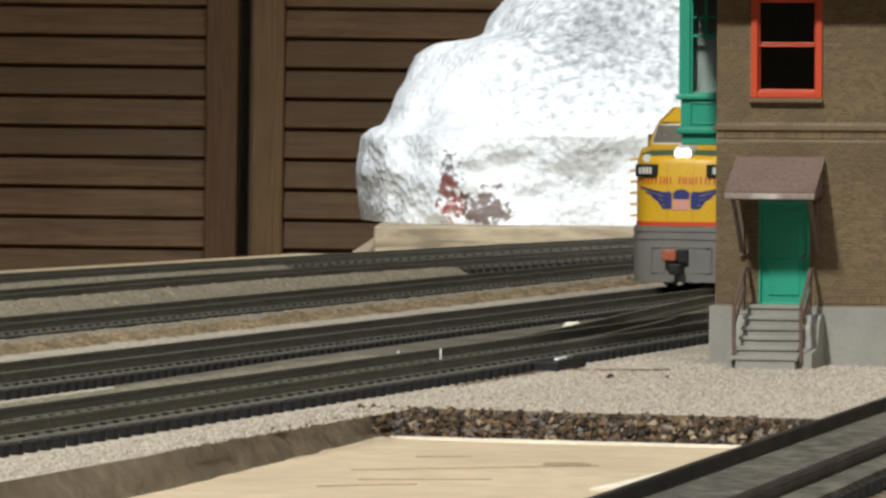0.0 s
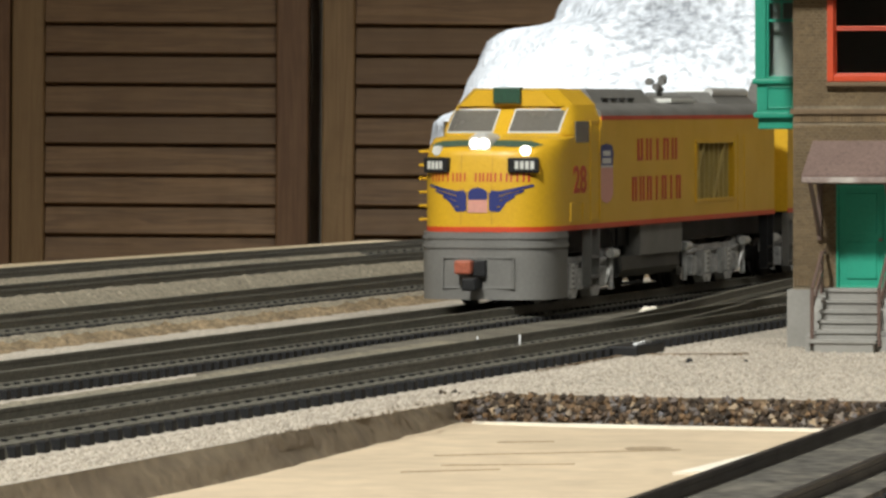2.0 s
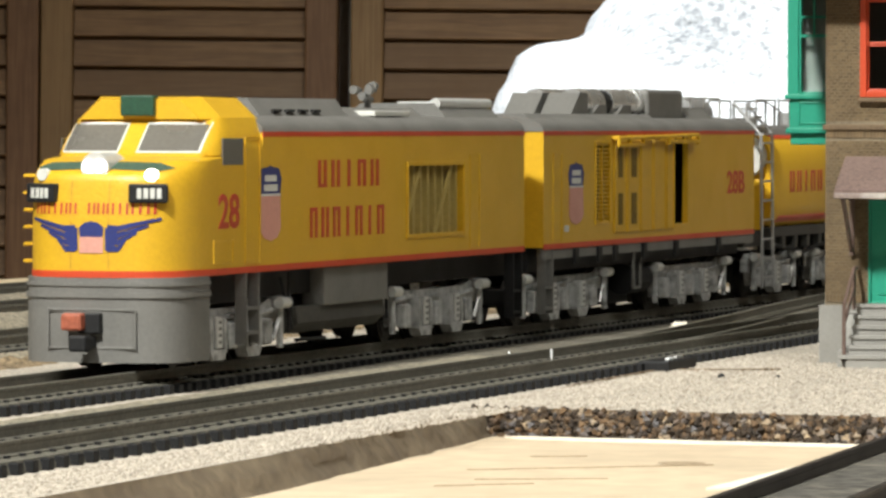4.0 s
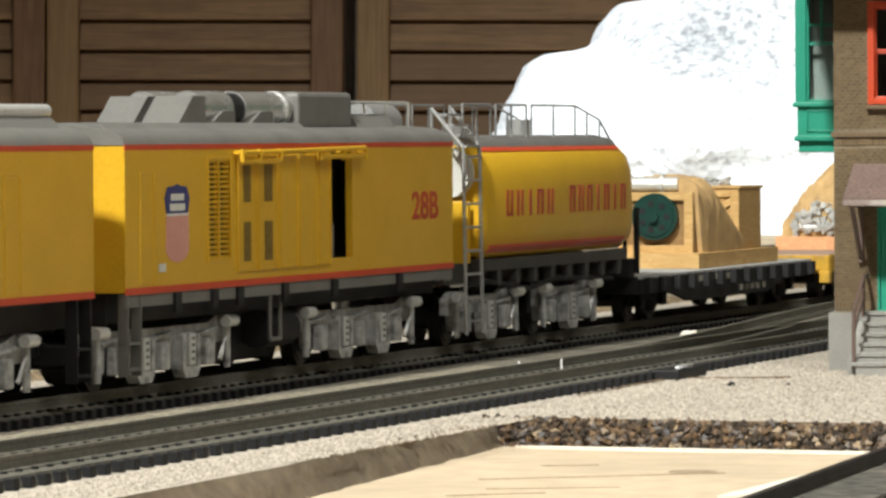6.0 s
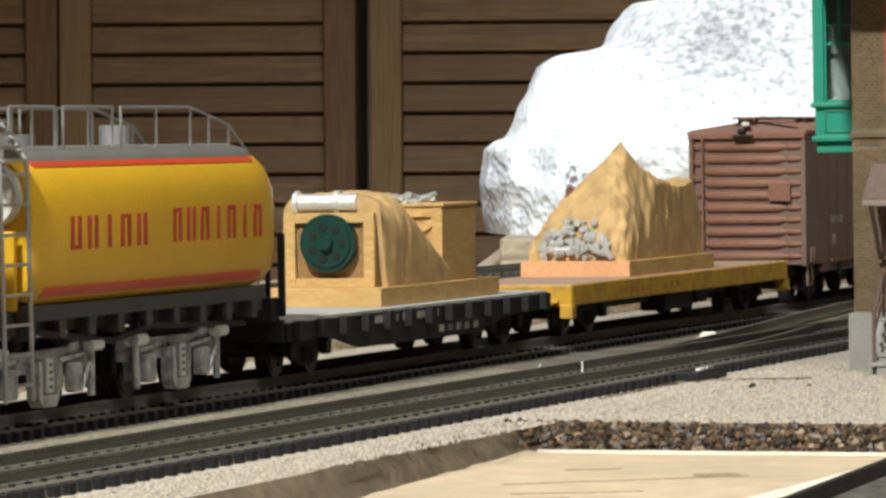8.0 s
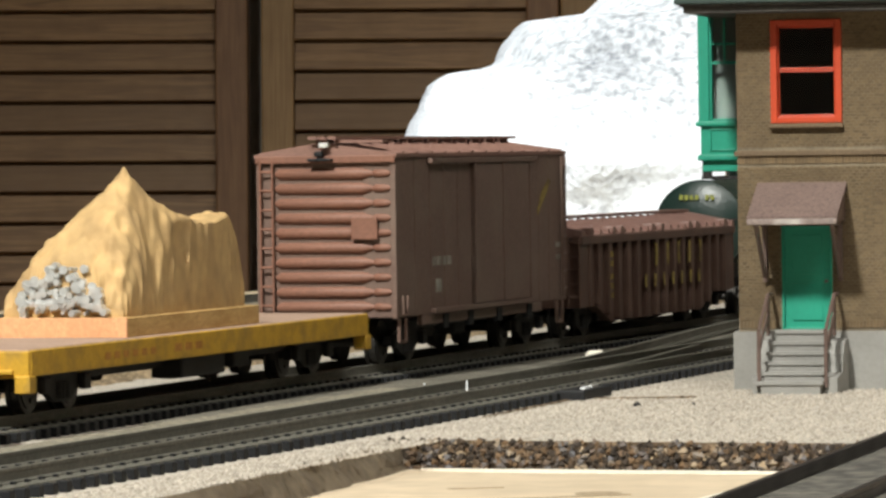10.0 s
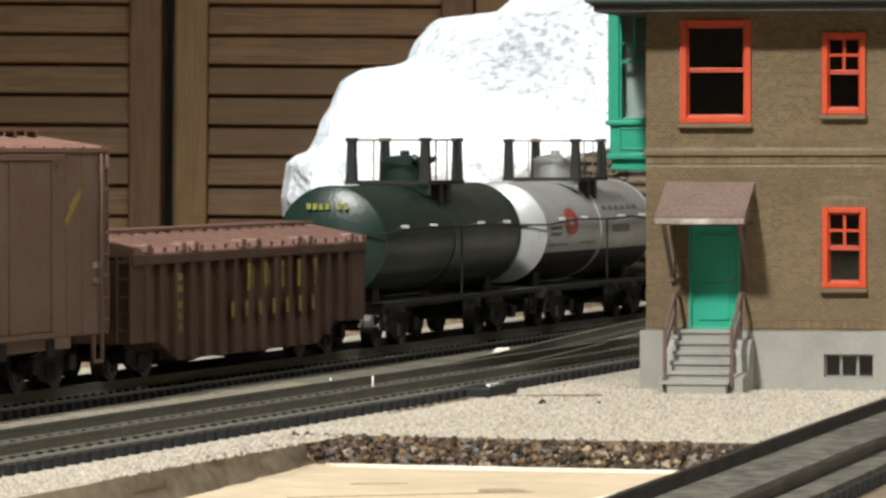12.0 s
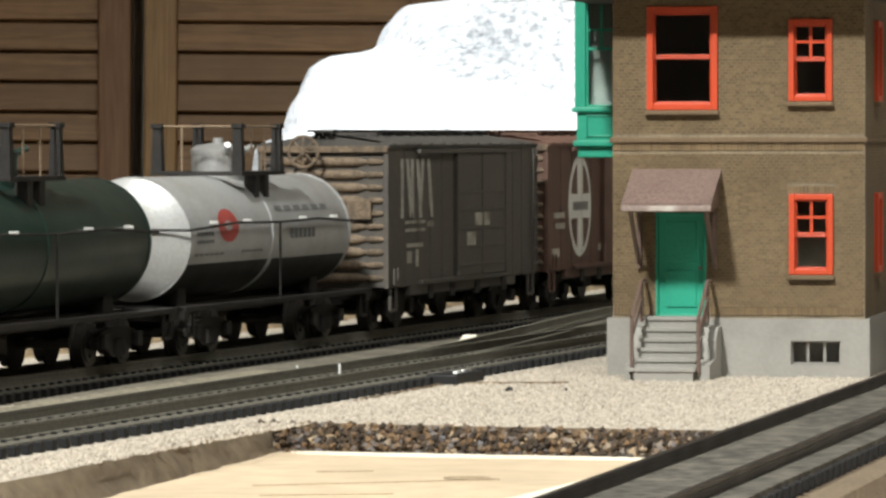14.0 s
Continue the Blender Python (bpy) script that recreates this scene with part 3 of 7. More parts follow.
def climb(u):
    """The back tracks rise as they bend past the mountain."""
    k = min(1, max(0, (u - 0.48) / 0.6))
    return 0.0062 * k * k * (3 - 2 * k)


def bend(u, off):
    """Back tracks: straight, then a wide bend away to the east."""
    if u <= 0.48:
        return so(u, off)
    turn = (u - 0.48) / 0.9
    centre = ORIGIN + ALONG * 0.48 + SIDE * 0.9
    arm = -SIDE * (0.9 - off)
    c, s = math.cos(-turn), math.sin(-turn)
    return centre.x + arm.x * c - arm.y * s, centre.y + arm.x * s + arm.y * c


def drift(u):
    """The farthest lines swing slowly towards the eye's side."""
    return 0.062 * max(0.0, u - 0.31)


def line_at(off0):
    if off0 < -0.15:
        return (lambda u, a: bend(u, off0 + a + drift(u))), (lambda u: -109.0 - math.degrees(max(0, u - 0.48) / 0.9))
    if off0 < -0.08:
        return (lambda u, a: bend(u, off0 + a)), (lambda u: -106.36 - math.degrees(max(0, u - 0.48) / 0.9))
    if off0:
        return (lambda u, a: so(u, off0 + a)), (lambda u: -106.36)
    return uo, (lambda u: math.degrees(on_track(u)[2]) - 106.36)


random.seed(3)
for off0, pitch, u0, u1, n0, n1, label in (
        (0.0, 0.0050, -1.70, 2.5, -0.45, 0.42, "main railway track with black ties and dull rails"),
        (0.0620, 0.0060, -1.30, 0.40, -0.50, 0.12, "front railway track with black ties beside the gravel"),
        (-0.0900, 0.0060, -1.30, 1.50, -0.15, 0.75, "back railway track with black ties behind the sandy bank"),
        (-0.1680, 0.0060, -1.30, 1.40, 0.05, 0.90, "far railway track with black ties near the table edge"),
        (-0.2280, 0.0060, -1.30, 1.30, 0.20, 0.95, "farthest railway track with black ties at the table edge")):
    at, turn_at = line_at(off0)
    track(at, turn_at, u0, u1, n0, n1, pitch, label, rise=climb if off0 < -0.08 else no_rise)

FG_A, FG_DIR = Vector((0.0660, 0.8290)), Vector((math.sin(radians(12.7)), math.cos(radians(12.7))))
FG_SIDE = Vector((FG_DIR.y, -FG_DIR.x))


def fg_at(u, a):
    p = FG_A + FG_DIR * u + FG_SIDE * a
    return p.x, p.y


track(fg_at, lambda u: -90 - 12.7, -1.2, 0.9, -0.22, 0.22, 0.0062, "siding track on a raised grey roadbed in front of the building", 0.0030,
      material("grey_painted_roadbed", (0.075, 0.070, 0.062), 0.95, vary=0.5, grain=20, bump=0.5, dirt=(0.16, 0.145, 0.12), dirt_amount=0.8, dirt_scale=20, gloss=0.2), 0.0138, -0.0020, steel=DARK_RAIL)
rings = []
for i in range(43):
    u = -1.2 + 0.05 * i
    rings.append([(*fg_at(u, a), z) for a, z in ((-0.024, -0.0095), (-0.0205, -0.0018), (0.0205, -0.0018), (0.024, -0.0095))])
tagged(part("roadbed", loft(rings), material("cork_roadbed", (0.16, 0.12, 0.08), 0.95, vary=0.4, bump=0.6)), "brown cork roadbed under the siding track", "roadbed", kind="structure")

# painted infill between front and main tracks, widening toward the turnout
infill = [so(-0.24, 0.0200), so(-0.12, 0.0150), so(0.40, 0.0145), so(0.40, 0.0480), so(0.0, 0.0480), so(-0.12, 0.0460), so(-0.20, 0.0400)]
tagged(part("painted_strip", prism(infill, "z", -0.0045, -0.0037), material("grey_olive_ground_paint", (0.15, 0.135, 0.105), 0.95, vary=0.4, bump=0.5, dirt=(0.05, 0.045, 0.035), dirt_amount=0.6)),
       "olive grey painted ground between two tracks", "ground", kind="structure")
# diverging rails of the turnout
for a0, a1 in ((0.0535, 0.0165), (0.0700, 0.0330)):
    rings = []
    for i in range(40):
        s = i / 39
        k = s * s * (3 - 2 * s)
        rings.append([(*so(-0.16 + 0.5 * s, a0 + (a1 - a0) * k + a), z - 0.0004) for a, z in RAIL_SHAPE])
    tagged(part("turnout_rail", loft(rings), RAIL), "dull rail of the turnout leading to the main track", "rail", kind="structure")


def bank(u0, u1, prof, n, name, label, amount, seed, mat=SAND):
    """A long rough bank along the tracks with the given cross profile."""
    rings = []
    for i in range(n + 1):
        u = u0 + (u1 - u0) * i / n
        d = drift(u) if prof[0][0] < -0.12 else 0.0
        rings.append([(*so(u, o + d + amount * 0.8 * noise.noise((u * 60, o * 70, seed))), z + amount * 0.5 * noise.noise((u * 150, o * 300, seed + 3)) + amount * 0.9 * noise.noise((u * 520, o * 700, seed + 5))) for o, z in prof])
    return tagged(part(name, loft(rings, closed=False, caps=False), mat), label, "bank", kind="structure")


bank(-0.9, 0.9, [(-0.0205, -0.0046), (-0.024, -0.0036), (-0.030, -0.0058), (-0.037, -0.0064), (-0.044, -0.0062), (-0.052, -0.0058), (-0.058, -0.0040), (-0.062, -0.0030), (-0.066, -0.0046)], 1800, "sandy_bank", "rough sandy ballast bank between the tracks", 0.0014, 1.0)
bank(-0.9, 0.47, [(-0.1340, -0.0046), (-0.1375, -0.0022), (-0.1410, -0.0004), (-0.1435, -0.0004), (-0.1465, -0.0022), (-0.1500, -0.0046)], 900, "sandy_bank", "pale sandy ridge between the back tracks", 0.0006, 21.0, PALE_SAND)
bank(-0.9, 0.47, [(-0.1950, -0.0046), (-0.199, -0.0026), (-0.2040, -0.0006), (-0.2090, -0.0016), (-0.2120, -0.0046)], 900, "sandy_bank", "pale sandy ridge between the far tracks", 0.0004, 31.0, PALE_SAND)
bank(-0.9, 0.9, [(-0.0620, -0.0046), (-0.066, -0.0022), (-0.0705, -0.0026), (-0.0735, -0.0046)], 1200, "sandy_bank", "pale shoulder in front of the back track", 0.0006, 51.0, PALE_SAND)
tagged(part("edge_batten", prism([so(-1.4, -0.2590), so(-1.4, -0.2765), so(0.31, -0.2765), so(0.66, -0.2548), so(0.66, -0.2390), so(0.31, -0.2590)], "z", -0.0097, -0.0018), PINE), "pale pine batten along the table edge", "batten", kind="structure")
bank(-0.9, 0.47, [(-0.0740, -0.0050), (-0.0770, -0.0039), (-0.2480, -0.0039), (-0.2510, -0.0050)], 500, "painted_strip", "olive grey painted ground under the back tracks", 0.0003, 61.0, BALLAST)
bank(-0.60, -0.10, [(0.0205, -0.0046), (0.024, -0.0036), (0.032, -0.0034), (0.039, -0.0036), (0.0425, -0.0046)], 260, "sandy_bank", "olive gravel strip between two tracks", 0.0005, 41.0,
     material("olive_gravel", (0.22, 0.195, 0.145), 0.95, vary=0.5, grain=40, bump=0.6, size=0.001))

# small white posts and the throw bar of the turnout
for (x, y), h in ((( -0.0197, 1.0683), 0.0050), (( -0.0290, 1.0750), 0.0042), ((-0.0130, 1.0600), 0.003)):
    p = thing("marker_post", "tiny white plastic post standing beside the track", "post", "marker posts")
    p.location = (x, y, -0.0045)
    part("post", tubes([((0, 0, 0), (0, 0, h))], 0.00022), WHITE, p)
    part("foot", box(-0.001, 0.001, -0.0005, 0.0005, 0.0008, 0.0014), WHITE, p)
p = thing("turnout_machine", "small dark turnout machine with silver levers at the track", "turnout machine")
x, y = so(-0.128, 0.0790)
p.matrix_basis = pose(x, y, -0.0045, 0, 0, -106.36)
part("housing", box(-0.012, 0.010, -0.0035, 0.0035, 0, 0.0024, 0.0004), BLACK, p)
part("lever", box(-0.006, -0.001, 0.0012, 0.0022, 0.0024, 0.0030, 0.0001), SILVER, p, "bright silver lever")
part("lever", box(0.002, 0.006, 0.0014, 0.0024, 0.0024, 0.0029, 0.0001), WHITE, p, "white plastic lever")
random.seed(14)
for u, off, r in ((0.07, 0.026, 0.0024), (0.085, 0.030, 0.0016), (0.055, 0.028, 0.0013), (-0.06, 0.048, 0.0010)):
    x, y = so(u, off)
    bm = bmesh.new()
    bmesh.ops.create_icosphere(bm, subdivisions=2, radius=r, matrix=Matrix.LocRotScale((x, y, -0.0036), None, (1.2, 1.2, 0.6)))
    for v in bm.verts:
        v.co += Vector((0, 0, r * 0.5 * noise.noise(v.co * 900)))
    tagged(part("plaster_lump", bm, PLASTER_STRIP), "crumb of pale plaster beside the track", "lump")

# ---- mountain on its plank ----
tagged(part("plank", box(-0.0690, 0.26, 2.085, 2.55, -0.0097, 0.0058, 0.0008), PLANK), "pale weathered pine plank under the mountain", "plank")


def left_edge(z):
    pts = ((0.004, -0.080), (0.012, -0.0825), (0.0274, -0.0835), (0.043, -0.0815), (0.0470, -0.0765), (0.0485, -0.0715), (0.064, -0.0650), (0.0800, -0.0575), (0.0852, -0.0500), (0.0875, -0.0320), (0.0895, -0.0265), (0.098, -0.0235), (0.1058, -0.0170), (0.1090, -0.0130), (0.1112, 0.0130), (0.1180, 0.0210), (0.135, 0.035), (0.150, 0.05), (0.165, 0.08))
    for (za, xa), (zb, xb) in zip(pts, pts[1:]):
        if z <= zb:
            return xa + (xb - xa) * max(0, (z - za) / (zb - za))
    return pts[-1][1]


rings = []
levels = [0.0058 + (0.165 - 0.0058) * i / 90 for i in range(91)]
for z in levels:
    xl, xr = left_edge(z), 0.30 - z * 0.6
    yf, yb = 2.120 + 0.9 * max(0, z - 0.045) + 0.15 * z, 2.60 - z * 0.4
    ring = []
    for k in range(160):
        a = 2 * math.pi * k / 160
        c, s = math.cos(a), math.sin(a)
        e = 2 / 5.0
        x = (xl + xr) / 2 + (xr - xl) / 2 * math.copysign(abs(c) ** e, c)
        y = (yf + yb) / 2 + (yb - yf) / 2 * math.copysign(abs(s) ** e, s)
        p = Vector((x, y, z))
        # crags facing the eye, little at the outline
        d = noise.fractal(p * 22, 0.8, 2.1, 4) * 0.011 + abs(noise.noise(p * 60)) * 0.0035 + noise.noise(p * 170) * 0.0012
        q = Vector((x * 1.0, y + d * (1.0 if s < 0 else 0.3), z))
        q.x += noise.noise(p * 90) * 0.0012
        ring.append(q)
    rings.append(ring)
smooth(tagged(part("mountain", loft(rings), PLASTER), "white plaster mountain with grey washes and a red-brown stain", "model mountain"), 60)

# ---- signal tower building ----
def wall_with_openings(x0, x1, z0, z1, y0, y1, holes):
    """A wall of thickness y0..y1 with rectangular openings (x0, x1, z0, z1) right through it."""
    xs = sorted({x0, x1, *[h[0] for h in holes], *[h[1] for h in holes]})
    zs = sorted({z0, z1, *[h[2] for h in holes], *[h[3] for h in holes]})
    bm = bmesh.new()
    for xa, xb in zip(xs, xs[1:]):
        for za, zb in zip(zs, zs[1:]):
            mx, mz = (xa + xb) / 2, (za + zb) / 2
            if any(h[0] < mx < h[1] and h[2] < mz < h[3] for h in holes):
                continue
            add_box(bm, xa, xb, y0, y1, za, zb)
    bmesh.ops.remove_doubles(bm, verts=bm.verts, dist=1e-6)
    seen = {}
    for f in bm.faces:
        seen.setdefault(frozenset(v.index for v in f.verts), []).append(f)
    bm.verts.index_update()
    seen = {}
    for f in bm.faces:
        seen.setdefault(frozenset(v.index for v in f.verts), []).append(f)
    bmesh.ops.delete(bm, geom=[f for fs in seen.values() if len(fs) > 1 for f in fs], context="FACES")
    return bm


def frame_bm(x0, x1, z0, z1, y0, y1, w, bevel=0.00015):
    bm = bmesh.new()
    add_box(bm, x0, x0 + w, y0, y1, z0, z1, bevel)
    add_box(bm, x1 - w, x1, y0, y1, z0, z1, bevel)
    add_box(bm, x0 + w, x1 - w, y0 + 0.0001, y1 - 0.0001, z1 - w, z1, bevel)
    add_box(bm, x0 + w, x1 - w, y0 + 0.0001, y1 - 0.0001, z0, z0 + w, bevel)
    return bm


def sash_window(parent, x0, x1, z0, z1, mid, grid, mat, frame_w=0.0013, sill=True, blind=False):
    """A double-hung window in its opening: frame, two sashes, bars, panes, sill."""
    w = part("window", frame_bm(x0, x1, z0, z1, -0.0010, 0.0012, frame_w), mat, parent, "vermilion window frame" if mat is RED_TRIM else "")
    a, b = x0 + frame_w, x1 - frame_w
    part("sash", frame_bm(a, b, mid - 0.0005, z1 - frame_w, -0.0001, 0.0009, 0.0004), mat, w)
    part("sash", frame_bm(a, b, z0 + frame_w, mid + 0.0005, 0.0005, 0.0015, 0.0004), mat, w)
    if grid:
        bm = bmesh.new()
        mx = (a + b) / 2
        add_box(bm, mx - 0.0003, mx + 0.0003, -0.0001, 0.0008, mid, z1 - frame_w)
        mz = (mid + z1 - frame_w) / 2
        add_box(bm, a, b, 0.0, 0.0007, mz - 0.0003, mz + 0.0003)
        part("glazing_bar", bm, mat, w)
    for za, zb, y in ((mid, z1 - frame_w, 0.0006), (z0 + frame_w, mid, 0.0012)):
        p = part("pane", box(a, b, y - 0.00008, y + 0.00008, za, zb), GLASS, w)
        p.visible_shadow = False
    if sill:
        part("sill", box(x0 - 0.0003, x1 + 0.0003, -0.0016, 0.0006, z0 - 0.0011, z0 - 0.0001, 0.0002), BRICK, w)
    if blind:
        part("blind", box(a, b, 0.0030, 0.0032, z0, z1), CURTAIN, w, "pale drawn blind")
    return w


tower = thing("brick_building", "two-storey tan brick model building with red windows and green bay", "building")
tower.matrix_basis = pose(0.0408, 1.1142, -0.00005, 0, 0, -11) @ Matrix.Diagonal((0.987, 1, 0.988, 1))
W1, W2, W3, DOOR = (0.0079, 0.0241, 0.0558, 0.0792), (0.0402, 0.0501, 0.0577, 0.0762), (0.0403, 0.0503, 0.0186, 0.0368), (0.0099, 0.0214, 0.0093, 0.0324)
DEPTH = 0.115
MORTAR = material("sandy_mortar", (0.215, 0.172, 0.115), 0.95, vary=0.2, dirt=(0.07, 0.055, 0.04), dirt_amount=0.6, dirt_scale=7)
front = part("wall", wall_with_openings(0, 0.0574, 0.0087, 0.0815, 0.0, 0.0022, [W1, W2, W3, DOOR]), MORTAR, tower, "tan brick front wall")
right = part("wall", wall_with_openings(0.0022, DEPTH, 0.0087, 0.0815, 0.0, 0.0022, [(0.020, 0.030, 0.0577, 0.0762), (0.060, 0.070, 0.0577, 0.0762), (0.020, 0.030, 0.0186, 0.0368)]), BRICKWORK, tower, "tan brick side wall")
right.matrix_basis = pose(0.0574, 0, 0, 0, 0, 90)
part("wall", box(0, 0.0022, 0.0022, DEPTH, 0.0087, 0.0815), BRICKWORK, tower, "tan brick track-side wall")
part("wall", box(0.0022, 0.0552, DEPTH - 0.0022, DEPTH, 0.0087, 0.0815), BRICKWORK, tower, "tan brick back wall")
# floors and partition carry the indoor dimness in their colour
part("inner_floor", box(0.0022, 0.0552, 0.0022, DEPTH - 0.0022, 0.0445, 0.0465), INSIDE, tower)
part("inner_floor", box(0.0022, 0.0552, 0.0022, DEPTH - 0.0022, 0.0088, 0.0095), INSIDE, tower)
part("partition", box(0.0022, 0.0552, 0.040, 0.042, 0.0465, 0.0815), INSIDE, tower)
# belt course and soldier courses, each brick on end proud of the wall
part("belt_course", box(-0.0006, 0.0580, -0.0008, 0.0, 0.0484, 0.0496, 0.0002), BRICK, tower, "projecting brick belt course")
part("belt_course", box(0.0574, 0.0581, 0.0, DEPTH, 0.0484, 0.0496, 0.0002), BRICK, tower)
SOLDIER = bpy.data.meshes.new("brick")
_bm = box(-0.00030, 0.00030, -0.0003, 0.0, 0, 0.0016)
_bm.to_mesh(SOLDIER)
_bm.free()
SOLDIER.materials.append(material("soldier_brick", (0.165, 0.110, 0.056), 0.85, vary=0.2, per_object=0.25))


def soldiers(x0, x1, z):
    n = int((x1 - x0) / 0.00076)
    for i in range(n):
        o = new("brick", SOLDIER)
        o.parent, o.location = tower, (x0 + (i + 0.5) * (x1 - x0) / n, 0, z)


soldiers(0.0002, 0.0572, 0.0467)
soldiers(0.0002, 0.0092, 0.0095)
soldiers(0.0222, 0.0572, 0.0095)
soldiers(0.0400, 0.0506, 0.0370)
part("foundation", wall_with_openings(-0.0012, 0.0586, -0.0046, 0.0087, -0.0012, 0.0025, [(0.0408, 0.0520, -0.0016, 0.0037)]), CONCRETE, tower, "pale grey concrete foundation")
part("foundation", box(0.0555, 0.0586, 0.0025, DEPTH + 0.001, -0.0046, 0.0087), CONCRETE, tower)
part("foundation", box(-0.0012, 0.0020, 0.0025, DEPTH + 0.001, -0.0046, 0.0087), CONCRETE, tower)
bw = part("basement_window", frame_bm(0.0408, 0.0520, -0.0016, 0.0037, 0.0002, 0.0012, 0.0004), CONCRETE, tower, "small barred basement window")
for x in (0.0445, 0.0483):
    part("bar", box(x - 0.0003, x + 0.0003, 0.0002, 0.0010, -0.0012, 0.0033), CONCRETE, bw)
part("pane", box(0.0412, 0.0516, 0.0016, 0.0019, -0.0012, 0.0033), GLASS, bw)
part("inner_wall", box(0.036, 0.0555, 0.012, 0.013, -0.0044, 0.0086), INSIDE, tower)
sash_window(tower, *W1, 0.0678, False, RED_TRIM, 0.0015)
sash_window(tower, *W2, 0.0672, True, RED_TRIM)
sash_window(tower, *W3, 0.0276, True, RED_TRIM)
for x0, z0, z1, mid in ((0.020, 0.0577, 0.0762, 0.0672), (0.060, 0.0577, 0.0762, 0.0672), (0.020, 0.0186, 0.0368, 0.0276)):
    w = sash_window(tower, x0, x0 + 0.010, z0, z1, mid, True, RED_TRIM)
    w.matrix_basis = pose(0.0574, 0, 0, 0, 0, 90)
door = part("door", box(0.0103, 0.0210, 0.0004, 0.0014, 0.0093, 0.0322, 0.0001), GREEN, tower, "sea-green painted door")
part("door_frame", frame_bm(0.0099, 0.0214, 0.0090, 0.0326, -0.0004, 0.0006, 0.0006), GREEN, door)
for za, zb in ((0.0112, 0.0195), (0.0215, 0.0305)):
    part("door_panel", box(0.0122, 0.0191, 0.0001, 0.0005, za, zb, 0.0001), GREEN, door)
part("door_knob", tubes([((0.0200, -0.0007, 0.0200), (0.0200, 0.0004, 0.0200))], 0.0004), PIPE, door)

WORN_EDGE = material("worn_brown_edge", (0.22, 0.17, 0.15), 0.6, vary=0.2, dirt=(0.50, 0.46, 0.42), dirt_amount=0.9, dirt_scale=14)
# awning over the door
aw = part("awning", prism([(-0.0169, 0.0341), (-0.0169, 0.0349), (0.0, 0.0425), (0.0, 0.0408)], "x", 0.0046, 0.0249), SHINGLE, tower, "brown felted lean-to awning")
part("fascia", box(0.0046, 0.0249, -0.0174, -0.0166, 0.0331, 0.0344, 0.0002), WORN_EDGE, aw, "worn brown fascia with pale edge")
part("gable", prism([(-0.0160, 0.0336), (0.0, 0.0336), (0.0, 0.0408)], "x", 0.0238, 0.0244), PIPE, aw)
part("gable", prism([(-0.0160, 0.0336), (0.0, 0.0336), (0.0, 0.0408)], "x", 0.0051, 0.0057), PIPE, aw)
for x in (0.0062, 0.0233):
    b = part("bracket", box(x - 0.0005, x + 0.0005, -0.0014, -0.0002, 0.0200, 0.0336, 0.0001), PIPE, tower, "brown timber awning bracket")
    part("brace", tubes([((x, -0.0012, 0.0212), (x, -0.0145, 0.0334))], 0.00055), PIPE, b)
    part("arm", box(x - 0.0004, x + 0.0004, -0.0160, -0.0002, 0.0328, 0.0337), PIPE, b)

# steps and handrails
st = part("steps", bmesh.new(), CONCRETE, tower, "pale grey concrete steps")
st.data.clear_geometry()
bm = bmesh.new()
prof = [(-0.0012, -0.0046), (-0.0235, -0.0046), (-0.0235, -0.0018), (-0.0195, -0.0018), (-0.0195, 0.0002), (-0.0160, 0.0002), (-0.0160, 0.0023), (-0.0128, 0.0023), (-0.0128, 0.0044), (-0.0098, 0.0044), (-0.0098, 0.0066), (-0.0068, 0.0066), (-0.0068, 0.0090), (-0.0012, 0.0090)]
add_prism(bm, prof, "x", 0.0084, 0.0216)
bm.to_mesh(st.data)
bm.free()
for i, (y, z) in enumerate(((-0.0235, -0.0018), (-0.0195, 0.0002), (-0.0160, 0.0023), (-0.0128, 0.0044), (-0.0098, 0.0066), (-0.0068, 0.0090))):
    part("tread", box(0.0068 if i == 0 else 0.0080, 0.0222 if i == 0 else 0.0219, y - 0.0004, y + 0.0045, z - 0.0006, z + 0.0002, 0.0001), CONCRETE, st)
for x0, x1 in ((0.0216, 0.0250), (0.0060, 0.0084)):
    part("stringer", prism([(-0.0012, -0.0046), (-0.0205, -0.0046), (-0.0205, -0.0010), (-0.0112, 0.0000), (-0.0100, 0.0040), (-0.0068, 0.0068), (-0.0012, 0.0072)], "x", x0, x1), CONCRETE, st)
for x in (0.0076, 0.0226):
    h = part("handrail", tubes([((x, -0.0210, 0.0095), (x, -0.0068, 0.0172)), ((x, -0.0210, 0.0052), (x, -0.0068, 0.0128)), ((x, -0.0068, 0.0172), (x, -0.0010, 0.0172))], 0.00042, 8), PIPE, tower, "brown pipe handrail")
    part("post", tubes([((x, -0.0210, -0.0030), (x, -0.0210, 0.0095))], 0.00045, 8), PIPE, h)
    part("post", tubes([((x, -0.0068, 0.0080), (x, -0.0068, 0.0172))], 0.00045, 8), PIPE, h)

# green bay on the track side
bay = part("bay", box(-0.0140, 0.0, 0.034, 0.084, 0.0488, 0.0556, 0.0001), GREEN, tower, "sea-green panelled bay window")
part("bay_base", box(-0.0138, 0.0, 0.0345, 0.0835, 0.0449, 0.0476, 0.0003), GREEN, bay)
part("moulding", box(-0.0147, 0.0, 0.0332, 0.0848, 0.0475, 0.0489, 0.0003), GREEN, bay)
part("sill", box(-0.0150, 0.0, 0.0330, 0.0850, 0.0555, 0.0567, 0.0003), GREEN, bay)
part("panel", frame_bm(-0.0118, -0.0010, 0.0497, 0.0549, 0.0336, 0.0341, 0.0004), GREEN, bay)
